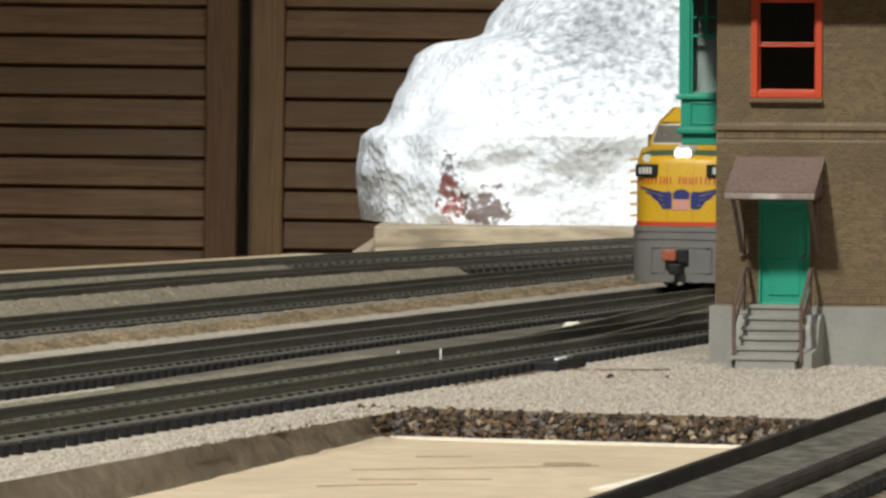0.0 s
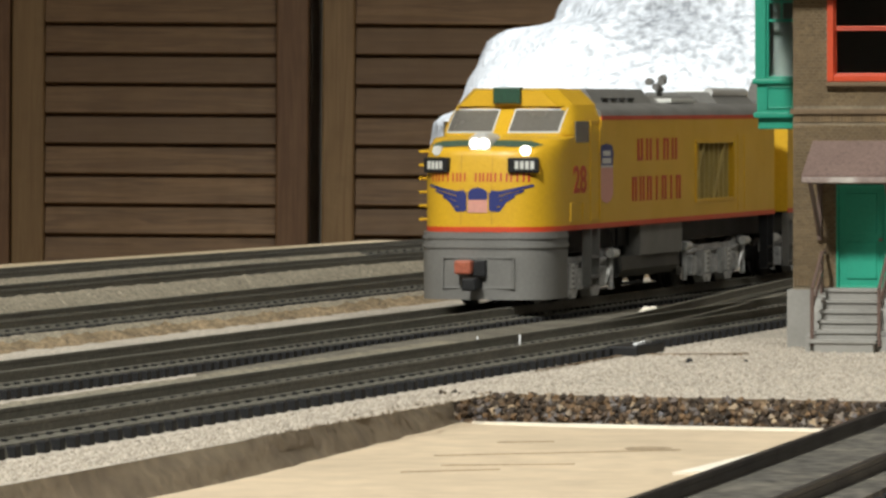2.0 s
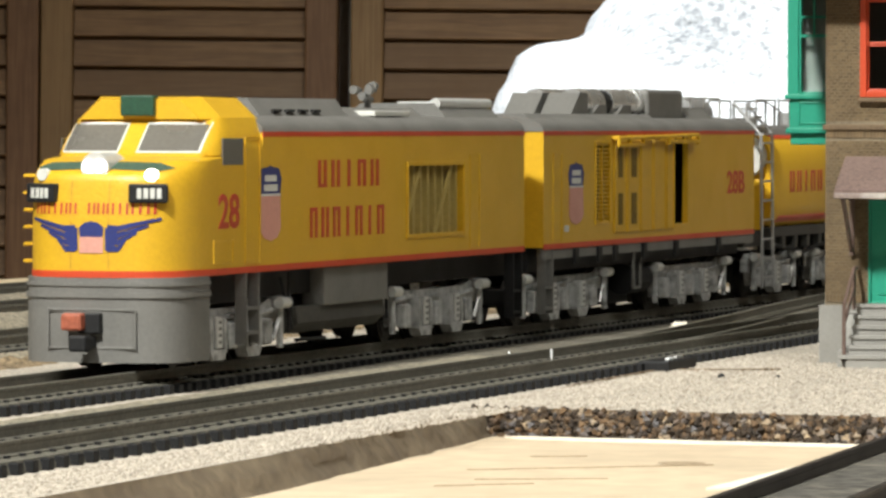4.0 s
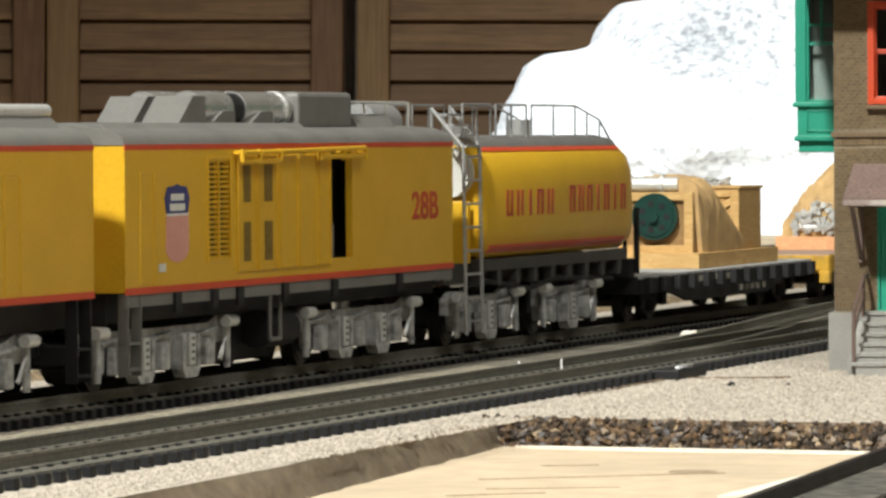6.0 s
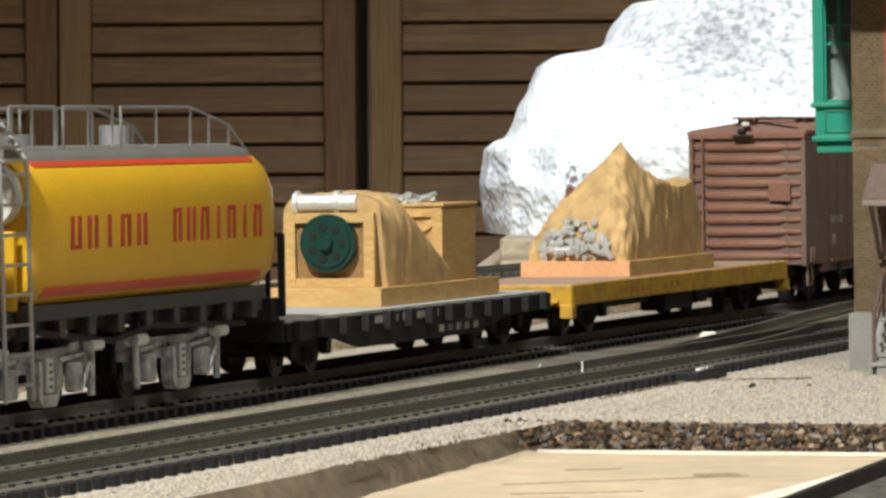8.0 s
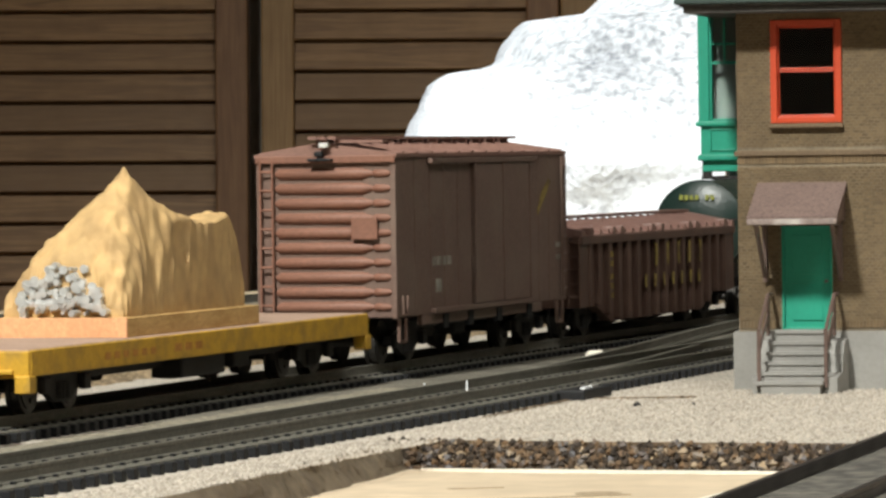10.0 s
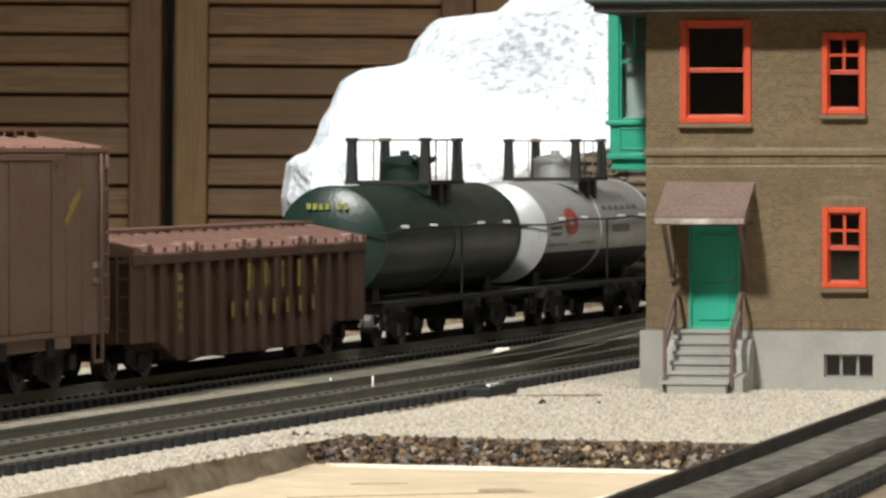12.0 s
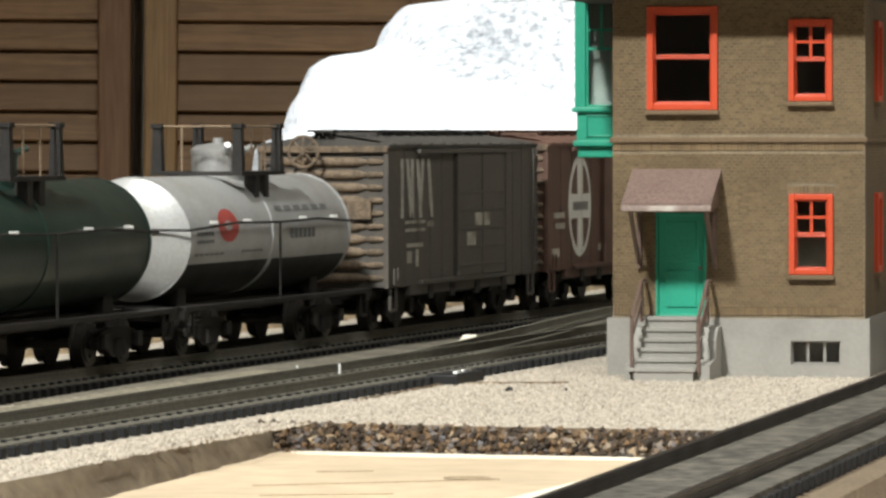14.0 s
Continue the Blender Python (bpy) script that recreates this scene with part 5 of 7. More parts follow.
for s in (-1, 1):
    def ws(y, z, lift):
        f, e = nose_front(z)
        w = 17.5 if z < 45 else 17.5 - (z - 45) * 0.35
        return ((72 + (f - 72) * max(0.0, 1 - (abs(y) / w) ** e) ** (1 / e) + lift) * MM, y * MM, z * MM)
    for nm, inset, lift, mat, lab in (("windshield_frame", 0.0, 0.10, PALE, "pale windshield gasket"), ("windshield", 0.4, 0.22, SMOKED, "reflecting windshield")):
        rings = []
        for j in range(7):
            z = 43.1 + inset + (49.2 - 43.1 - 2 * inset) * j / 6
            rings.append([ws(s * (1.9 + inset + (14.9 - 1.9 - 2 * inset) * i / 8), z, lift) for i in range(9)])
        part(nm, loft(rings, closed=False, caps=False), mat, a_unit, lab)
    part("side_window", B(73.5, 85.0, *sorted((s * 17.3, s * 17.62)), 40.6, 46.0, 0.1), SMOKED, a_unit, "cab side window")
    part("cab_door", frame_bm(63.5 * MM, 72.5 * MM, 20.5 * MM, 46.2 * MM, *sorted((s * 17.4 * MM, s * 17.75 * MM)), 0.7 * MM), YELLOW, a_unit)
    nb = part("number_board", B(-1.1, 1.1, -3.9, 3.9, -1.9, 1.9, 0.4), BLACK, a_unit, "black number board with plain pale bars")
    nb.matrix_basis = pose(nose_x(11.2, 35) * MM, s * 11.2 * MM, 35.2 * MM, 0, 0, s * 24)
    part("bars", boxes([(1.1, 1.2, -2.3 + k * 1.3, -1.4 + k * 1.3, -1.0, 1.0) for k in range(4)]), PALE, nb)
    cl = part("class_light", tubes([((nose_x(11.6, 38.4) * MM - 0.001, s * 11.3 * MM, 38.8 * MM), ((nose_x(11.6, 38.4) + 0.7) * MM, s * 11.6 * MM, 38.8 * MM))], 1.25 * MM, 14), LIT if s > 0 else PALE, a_unit, "lit class lamp" if s > 0 else "")
    on_nose([(s * 1.6, 40.0), (s * 12.5, 39.6), (s * 14.6, 40.2), (s * 11.5, 41.2), (s * 5, 41.4), (s * 1.6, 41.4)], "anti_glare_panel", material("dull_green_paint", (0.05, 0.09, 0.06), 0.7), a_unit, "dull green anti-glare panel", 0.25)
    # feathered wing in four plain blue strokes
    for j in range(4):
        z0 = 30.0 - j * 1.35
        out = 13.6 - j * 2.1
        on_nose([(s * 3.4, z0 - 2.2), (s * 5.6, z0 - 2.3), (s * out, z0 - 0.05), (s * (out - 0.2), z0 + 0.45), (s * 5.6, z0 - 1.2), (s * 3.4, z0 - 1.0)], "wing_stroke", BLUE, a_unit, "", 0.14)
    on_nose([(s * 2.9, 24.0), (s * 4.0, 23.6), (s * 5.6, 26.2), (s * 5.4, 28.6), (s * 2.9, 28.4)], "wing_stroke", BLUE, a_unit, "blue painted wing", 0.15)
on_nose([(-2.4, 26.6), (2.4, 26.6), (2.6, 28.4), (1.5, 29.4), (0, 29.7), (-1.5, 29.4), (-2.6, 28.4)], "emblem_head", BLUE, a_unit, "", 0.16)
on_nose([(-2.5, 23.4), (2.5, 23.4), (2.5, 26.6), (-2.5, 26.6)], "emblem_field", PINK, a_unit, "", 0.16)
for i, k in enumerate((2, 2, 1, 2, 2, 0, 2, 2, 2, 1, 2, 1, 2)):
    y = -11.9 + i * 1.98
    if k:
        for d in ((-0.55, 0.55) if k == 2 else (0,)):
            on_nose([(y + d - 0.23, 31.1), (y + d + 0.23, 31.1), (y + d + 0.23, 33.3), (y + d - 0.23, 33.3)], "letter_bar", LETTER, a_unit, "", 0.13)
hl = part("headlight_housing", tubes([((100 * MM, 0, 40.3 * MM), (109.6 * MM, 0, 40.3 * MM))], 2.9 * MM, 24), CHROME, a_unit, "round nose headlight housing")
for y in (-1.2, 1.2):
    part("lens", tubes([((109.4 * MM, y * MM, 40.5 * MM), (110.0 * MM, y * MM, 40.5 * MM))], 1.25 * MM, 16), LIT, hl, "lit headlight lens")
part("nose_panel", frame_bm(-9.5 * MM, 9.5 * MM, 4.5 * MM, 12.5 * MM, 0, 0.4 * MM, 0.5 * MM), GREY, a_unit).matrix_basis = pose(111.4 * MM, 0, 0, 0, 0, 90)
part("coupler_pocket", boxes([(110, 113.0, -2.2, 2.4, 7.6, 11.6)], 0.3), BLACK, a_unit)
part("coupler_cover", boxes([(111, 115.3, -5.0, -0.6, 8.2, 11.6)], 0.5), material("rust_orange_paint", (0.32, 0.085, 0.045), 0.6), a_unit, "rust-orange buffer beside the coupler")
part("coupler", boxes([(111, 116, -1.0, 1.2, 4.6, 7.0), (114.5, 118, -2.2, 1.5, 4.2, 7.4)], 0.5), BLACK, a_unit, "black knuckle coupler")
for k in range(6):
    z = 21.5 + k * 3.4
    part("grab_iron", rods([((101, -15.0, z), (102.5, -18.0, z)), ((102.5, -18.0, z), (97, -18.3, z)), ((97, -18.3, z), (96, -15.0, z))], 0.35), YELLOW, a_unit, "yellow grab iron")
for y in (-4.4, 3.6):
    on_nose([(y - 0.12, 20.4), (y + 0.12, 20.4), (y + 0.12, 37.6), (y - 0.12, 37.6)], "door_seam", FLAT_YELLOW, a_unit, "", 0.10)
part("nose_lift_panel", frame_bm(79.0 * MM, 90.0 * MM, 20.8 * MM, 25.6 * MM, 17.3 * MM, 17.75 * MM, 0.4 * MM), YELLOW, a_unit)
emblem(a_unit, 57.8, 24.8, 40.4, 13.0)
bm = bmesh.new()
letter_bars(bm, 30.6 * MM, -11.1 * MM, 35.5 * MM, 41.3 * MM, 17.55 * MM, (4, 2, 1, 3, 2))
letter_bars(bm, 35.3 * MM, -14.4 * MM, 24.9 * MM, 31.3 * MM, 17.55 * MM, (3, 2, 3, 1, 3, 1, 3))
part("lettering", bm, LETTER, a_unit, "red name in plain bars")
writing("number", "28", 7.0 * MM, 11.5 * MM, (81.4 * MM, 17.56 * MM, 31.3 * MM), a_unit, LETTER)
gr = part("grille_frame", frame_bm(-69.2 * MM, -28.2 * MM, 23.4 * MM, 40.6 * MM, 17.2 * MM, 17.9 * MM, 1.0 * MM), YELLOW, a_unit)
SLAT_PAINT = material("dull_olive_slat_paint", (0.42, 0.31, 0.09), 0.6, vary=0.1)
part("grille_back", B(-68.1, -29.3, 14.0, 14.6, 24.2, 39.8), material("dark_olive_screen", (0.12, 0.10, 0.055), 0.7), gr)
for k in range(8):
    x = -66.0 + k * 5.0
    part("slat", B(x - 0.5, x + 0.5, 14.8, 16.6, 24.3, 39.7), SLAT_PAINT, gr)
for x in (-63.0, -41.0):
    part("diagonal", prism([(x * MM, 39.5 * MM), ((x + 1.8) * MM, 39.5 * MM), ((x + 14) * MM, 24.4 * MM), ((x + 12.2) * MM, 24.4 * MM)][::-1], "y", 16.4 * MM, 16.9 * MM), SLAT_PAINT, gr)
part("body_door", frame_bm(-80.5 * MM, -73.0 * MM, 20.4 * MM, 42.0 * MM, 17.3 * MM, 17.72 * MM, 0.5 * MM), YELLOW, a_unit)
for row, x0, x1, y, z0, z1 in (("vent_box", 46, -8, 8, 50.3, 54.4), ("vent_box", -12, -62, 7, 50.6, 52.6), ("vent_box", -72, -112, 9, 50.4, 53.8)):
    part(row, loft([[(x1 * MM, a * MM, b * MM) for a, b in ((-y - 3, z0), (y + 3, z0), (y, z1), (-y, z1))], [(x0 * MM, a * MM, b * MM) for a, b in ((-y - 3, z0), (y + 3, z0), (y, z1), (-y, z1))]]), GREY, a_unit, "grey roof housing")
part("side_vents", boxes([(33 - k * 8, 38 - k * 8, 10.2, 10.9, 51.4, 52.0) for k in range(4)]), BLACK, a_unit)
smooth(part("exhaust_roll", tubes([((-73 * MM, 9 * MM, 53.7 * MM), (-112 * MM, 9 * MM, 53.7 * MM))], 1.3 * MM, 20), CHROME, a_unit, "bright silver roll along the roof edge"), 40)
part("roof_hatch", B(-44, -20, 3, 13, 50.7, 51.9, 0.2), PALE, a_unit, "pale roof hatch")
part("roof_walk", B(-100, -84, -4, 6, 53.6, 54.2, 0.2), PALE, a_unit, "pale roof hatch")
horn = part("horn_stand", rods([((-43.5, 3, 51), (-43.5, 3, 56.5)), ((-45.5, 3, 54.5), (-41.5, 3, 54.5))], 0.8, 8), GREY, a_unit, "grey air horn cluster")
for y, z, d in ((1.2, 56.6, 4.2), (4.8, 56.6, 4.2), (3, 57.6, -4.0), (3, 55.2, 3.6)):
    part("horn", tubes([((-43.5 * MM, y * MM, z * MM), ((-43.5 + d) * MM, y * MM, z * MM))], 0.5 * MM, 10), GREY, horn)
    part("horn_bell", tubes([(((-43.5 + d * 0.7) * MM, y * MM, z * MM), ((-43.5 + d * 1.15) * MM, y * MM, z * MM))], 1.0 * MM, 12), GREY, horn)
part("fuel_tank", loft([[(x * MM, a * MM, b * MM) for a, b in ((-15, 10.5), (-15.5, 7), (-13, 4.8), (13, 4.8), (15.5, 7), (15, 10.5))] for x in (-19.6, 36)]), material("dark_grey_tank_paint", (0.06, 0.058, 0.052), 0.5), a_unit, "dark grey fuel tank")
part("equipment_box", B(-19.6, 21.5, 11, 16.2, 10.3, 18.4, 0.3), GREY, a_unit, "grey equipment box")
for p, q in (((38, 15.8, 3.6), (20, 15.8, 3.4)), ((40, 15, 18), (40, 15, 5)), ((-22, 15, 18), (-22, 15, 6)), ((45, 15, 17), (38, 15, 6))):
    part("air_pipe", rods([(p, q)], 0.4), BLACK, a_unit)
part("steps", boxes([(64, 72, 15.2, 17.6, 6, 6.6), (64, 72, 15.2, 17.6, 11, 11.6), (64, 64.6, 15.2, 17.6, 4, 18.6), (71.4, 72, 15.2, 17.6, 4, 18.6)]), GREY, a_unit, "grey cab steps")
part("steps", boxes([(-113, -106, 15.2, 17.6, 4, 4.5), (-113, -106, 15.2, 17.6, 9, 9.5), (-113, -112.5, 15.2, 17.6, 3, 18.6), (-106.5, -106, 15.2, 17.6, 3, 18.6)]), BLACK, a_unit)
loco_truck(a_unit, 72.0, 30, (-20, 0, 20))
loco_truck(a_unit, -58.5, 33, (-22, 0, 22))
coupler(a_unit, -114.6, -1)
part("diaphragm", boxes([(-117.5, -114.6, -8, 8, 20, 45)], 0.5), YELLOW, a_unit)

# -- booster unit --
b_unit = car("turbine_unit", "yellow and grey turbine unit numbered 28B with an open side door", "locomotive", -0.0591)
hood(b_unit, -97.9, 97.9, 16.5, [(-30.2, -16.9, 22.8, 45.3), (42.6, 54.6, 24.3, 44.2)])
part("side_sill", boxes([(-97.9, 97.9, 16.3, 17.3, 16.2, 18.6)]), GREY, b_unit, "grey side sill")
for x in (-62, -20, 10, 36, 50, 70):
    part("sill_bracket", B(x, x + 3.2, 17.3, 18.0, 14.6, 18.4), BLACK, b_unit)
# black sheet paints the shade seen through the open doorway
part("open_doorway", B(-30.2, -16.9, 12.3, 12.6, 22.8, 45.3), BLACK, b_unit, "black sheet standing in for shade inside the open doorway")
part("machinery", boxes([(-27, -20, 12.6, 14.5, 22.8, 30), (-28, -18, 12.6, 13.6, 36, 38)], 0.2), GREY, b_unit)
vent = part("louvre_panel", frame_bm(42.0 * MM, 55.2 * MM, 23.8 * MM, 44.7 * MM, 17.3 * MM, 17.8 * MM, 0.7 * MM), YELLOW, b_unit)
for k in range(20):
    part("louvre", B(42.6, 54.6, 16.2, 17.3, 24.5 + k * 1.0, 25.0 + k * 1.0), YELLOW, vent)
part("screen", B(42.6, 54.6, 15.7, 16.1, 24.3, 44.2), material("dark_olive_screen", (0.10, 0.065, 0.012), 0.7), vent)
part("louvre_mullion", B(48.3, 49.0, 16.6, 17.6, 24.3, 44.2), YELLOW, vent)
for x0, x1 in ((28.0, 39.0), (15.5, 27.2), (4.0, 14.8), (-8.0, 3.2), (-16.0, -8.8)):
    d = part("side_door", frame_bm(x0 * MM, x1 * MM, 21.5 * MM, 45.0 * MM, 17.3 * MM, 18.0 * MM, 0.6 * MM), YELLOW, b_unit)
    part("door_leaf", B(x0 + .5, x1 - .5, 17.3, 17.7, 22, 44.6), YELLOW, d)
    if x0 > 10:
        for za, zb in ((35.5, 43), (23.5, 31.5)):
            part("screen", boxes([(x0 + 3.6, x1 - 3.6, 17.6, 17.85, za, zb)]), material("olive_screen", (0.16, 0.10, 0.012), 0.7), d)
part("door_track", rods([((40, 19.2, 45.4), (-34, 19.2, 46.2)), ((40, 19.2, 43.6), (18, 19.2, 43.8)), ((-6, 19.2, 44.4), (-34, 19.2, 44.6))] + [((x, 17.5, 45.5), (x, 19.4, 45.5)) for x in (40, 28, 15, 3, -8, -20, -34)] + [((x, 19.2, 43.7), (x, 19.2, 46.2)) for x in (40, 30, 18, -6, -20, -34)], 0.5), YELLOW, b_unit, "yellow sliding-door track")
emblem(b_unit, 71.3, 24.2, 39.6, 13.2)
writing("number", "28B", 6.3 * MM, 18 * MM, (-78.4 * MM, 17.56 * MM, 33.2 * MM), b_unit, LETTER)
part("body_door", frame_bm(83.0 * MM, 90.5 * MM, 20.4 * MM, 42.0 * MM, 17.3 * MM, 17.72 * MM, 0.5 * MM), YELLOW, b_unit)
part("builders_plate", B(77.5, 81, 17.4, 17.65, 22.6, 24.2), PALE, b_unit)
DRUM = material("polished_drum_metal", (0.86, 0.86, 0.85), 0.26, 0.85, vary=0.06, dirt=(0.5, 0.5, 0.5), dirt_amount=0.4, dirt_scale=12)
for y in (-4.2, 5.6):
    drum = smooth(part("exhaust_drum", tubes([((-14 * MM, y * MM, 54.6 * MM), (11 * MM, y * MM, 54.6 * MM)), ((18 * MM, y * MM, 54.6 * MM), (36 * MM, y * MM, 54.6 * MM))], 3.5 * MM, 32), DRUM, b_unit, "bright silver exhaust drum"), 40)
    smooth(part("drum_band", tubes([((10.9 * MM, y * MM, 54.5 * MM), (18.1 * MM, y * MM, 54.5 * MM))], 3.3 * MM, 32), BLACK, drum, "dark band"), 40)
    smooth(part("drum_ring", tubes([((-15.4 * MM, y * MM, 54.5 * MM), (-12.8 * MM, y * MM, 54.5 * MM))], 3.9 * MM, 32), DRUM, drum), 40)
    for x, h in ((2, 54.0), (24, 54.0), (40.8, 57.0)):
        part("drum_saddle", prism([((x - 5) * MM, 50 * MM), ((x + 12) * MM, 50 * MM), ((x + 2) * MM, h * MM), ((x - 4.7) * MM, h * MM)], "y", (y - 3.9) * MM, (y + 4.2) * MM), GREY, drum, "grey sloping saddle")
part("drum_cradle", loft([[(x * MM, a * MM, b * MM) for a, b in ((-13, 50), (13, 50), (10.5, 51.6), (-10, 51.6))] for x in (-16, 94)]), GREY, b_unit, "grey roof housing")
part("intake_box", B(-50.2, -16.2, -9, 10.5, 50.2, 58.2, 1.0), GREY, b_unit, "grey roof intake box")
part("roof_box", loft([[(x * MM, a * MM, b * MM) for a, b in ((-12, 50), (12, 50), (9, 53.6), (-9, 53.6))] for x in (-76, -52)]), GREY, b_unit)
smooth(part("water_drum", tubes([((-96 * MM, 2 * MM, 51.8 * MM), (-78 * MM, 2 * MM, 51.8 * MM))], 4.2 * MM, 20), SILVER, b_unit, "silver drum on the roof"), 40)
part("roof_rail", rods([((-50, 9, 56.2), (-92, 9, 56.2))] + [((x, 9, 50), (x, 9, 56.2)) for x in (-50, -62, -76, -92)] + [((-50, -9, 56.2), (-92, -9, 56.2))] + [((x, -9, 50), (x, -9, 56.2)) for x in (-50, -62, -76, -92)], 0.28), CHROME, b_unit, "thin silver roof handrail")
loco_truck(b_unit, 71.0, 36, (-24, 0, 24))
loco_truck(b_unit, -43.0, 36, (-24, 0, 24))
part("underframe", B(-3, 32, -11, 9, 2.6, 13.5, 0.6), BLACK, b_unit, "black equipment between the trucks")
part("air_tank", tubes([((14 * MM, 12 * MM, 9 * MM), (-2 * MM, 12 * MM, 9 * MM))], 4 * MM, 14), BLACK, b_unit)
part("steps", boxes([(90, 97, 15.5, 17.6, 4, 4.5), (90, 97, 15.5, 17.6, 9, 9.5), (90, 90.5, 15.5, 17.6, 3, 18.6), (96.5, 97, 15.5, 17.6, 3, 18.6)]), GREY, b_unit)
part("ladder_stirrup", rods([((18, 16.6, 17), (18, 16.6, 7)), ((12, 16.6, 17), (12, 16.6, 7)), ((18, 16.6, 7), (12, 16.6, 7))], 0.45), GREY, b_unit)
coupler(b_unit, -97.9, -1)
coupler(b_unit, 97.9, 1)
part("diaphragm", boxes([(97.9, 101, -8, 8, 20, 45)], 0.5), YELLOW, b_unit)
part("rear_platform", boxes([(-104, -98, -15, 15, 15.5, 18.5)], 0.3), GREY, b_unit)

# -- fuel tender --
tender = car("fuel_tender", "yellow fuel tender with grey roof, silver ladder and roof rails", "tender", 0.1220)
TENDER_SHAPE = [(17.5, 36), (17.2, 40), (15.8, 44), (13.2, 46.6), (-13.2, 46.6), (-15.8, 44), (-17.2, 40), (-17.5, 36), (-17.5, 26), (-16.8, 22.5), (-14.5, 20), (14.5, 20), (16.8, 22.5), (17.5, 26)]


def scaled(x, s, dz=0.0):
    return [(x * MM, y * s * MM, (33 + (z - 33) * s + dz) * MM) for y, z in TENDER_SHAPE]


smooth(part("tank", loft([scaled(58, 0.80), scaled(58.6, 0.93), scaled(55, 1.0), scaled(-55, 1.0), scaled(-62.5, 0.96), scaled(-67.6, 0.87), scaled(-69.6, 0.74)]), YELLOW, tender, "yellow rounded fuel tank"), 45)
smooth(part("tank_end", tubes([((57.5 * MM, 8.5 * MM, 40 * MM), (62 * MM, 8.5 * MM, 40 * MM))], 6.0 * MM, 24), PALE, tender, "pale round end of the tank"), 40)
part("stripe", loft([[(x * MM, y * MM, z * MM) for y, z in ((15.1, 45.0), (14.2, 46.0), (-14.2, 46.0), (-15.1, 45.0))] for x in (54.5, -57)]), RED, tender, "red-orange painted stripe")
for s in (-1, 1):
    part("stripe", loft([[(x * MM, s * y * MM, z * MM) for y, z in ((17.10, 23.1), (16.95, 22.4), (15.9, 21.2), (15.4, 21.4), (16.6, 23.1))] for x in (55, -55)]), RED, tender)
smooth(part("roof", loft([[(x * MM, y * k * MM, z * MM) for y, z in ((14.2, 46.0), (13.2, 47.6), (8, 48.8), (-8, 48.8), (-13.2, 47.6), (-14.2, 46.0))] for x, k in ((56, 1), (-57, 1), (-64, 0.8))]), GREY, tender, "grey painted roof"), 50)
bm = bmesh.new()
letter_bars(bm, 45.1 * MM, 5.2 * MM, 29.7 * MM, 35.8 * MM, 17.55 * MM, (4, 2, 1, 3, 2))
letter_bars(bm, -5.3 * MM, -55.7 * MM, 29.9 * MM, 36.4 * MM, 17.55 * MM, (3, 2, 3, 1, 3, 1, 3))
part("lettering", bm, LETTER, tender, "red name in plain bars")
rails = []
for s in (-1, 1):
    y = s * 10.5
    for a, b in ((55, 34), (30, 6), (2, -34)):
        rails += [((a, y, 56.0), (b, y, 56.0)), ((a, y, 56), (a, y, 48)), ((b, y, 56), (b, y, 48))] + [((a + (b - a) * k / 4, y, 56), (a + (b - a) * k / 4, y, 48)) for k in (2,)]
    rails += [((-34, y, 56), (-55, y, 52.5)), ((-55, y, 52.5), (-70.5, y, 44)), ((-55, y, 52.5), (-55, y, 47)), ((-44, y, 54.4), (-44, y, 48)), ((-70.5, y, 44), (-70.5, y, 19))]
part("roof_rail", rods(rails, 0.28), SILVER, tender, "thin silver roof handrail")
lad = part("ladder", rods([((62, 17.5, 3), (62, 17.0, 46)), ((74, 17.5, 3), (74, 17.0, 46)), ((62, 17, 46), (56, 8, 55)), ((74, 17, 46), (70, 8, 55)), ((70, 8, 55), (70, 8, 49)), ((56, 8, 55), (56, 8, 49))], 0.45, 8), SILVER, tender, "bright silver ladder")
for k in range(8):
    part("rung", rods([((62, 17.4, 6 + k * 5.4), (74, 17.4, 6 + k * 5.4))], 0.3), SILVER, lad)
for k in range(4):
    part("tread", B(63.0 - k * 1.2, 73.2 - k * 1.0, 9.5 + 1.9 * (3 - k), 12 + 1.9 * (3 - k), 46.0 + k * 2.4, 46.6 + k * 2.4), SILVER, lad)
part("front_bulkhead", B(60, 61.5, -14, 14, 19, 33.5, 0.3), YELLOW, tender, "yellow front bulkhead")
part("hatch", tubes([((28 * MM, 0, 48.5 * MM), (28 * MM, 0, 51 * MM))], 3.6 * MM, 18), GREY, tender)
part("hatch", tubes([((-20 * MM, 0, 48.5 * MM), (-20 * MM, 0, 52.6 * MM))], 3.0 * MM, 18), SILVER, tender, "silver roof vent")
part("underframe", boxes([(-66, 78, -13, 13, 14.5, 19), (-60, 60, 13, 16.0, 17.0, 19.8)] + [(x, x + 3, 12, 15.8, 13.5, 18) for x in range(-56, 60, 14)], 0.2), material("dark_underframe", (0.05, 0.047, 0.043), 0.6), tender, "dark underframe")
part("piping", rods([((55, 15, 15), (20, 15.5, 12)), ((20, 15.5, 12), (0, 15.5, 14)), ((0, 15.5, 14), (-50, 15, 12.5)), ((4, 14, 6), (4, 14, 15)), ((16, 14, 6), (16, 14, 15))], 0.6), BLACK, tender)
loco_truck(tender, 50.0, 24, (-15, 15))
loco_truck(tender, -15.0, 23, (-14, 14))
part("end_post", boxes([(-70.8, -69.6, 15, 16.4, 13, 30), (-70.5, -66, -15, 15, 12, 17)], 0.2), BLACK, tender)
coupler(tender, -67, -1)


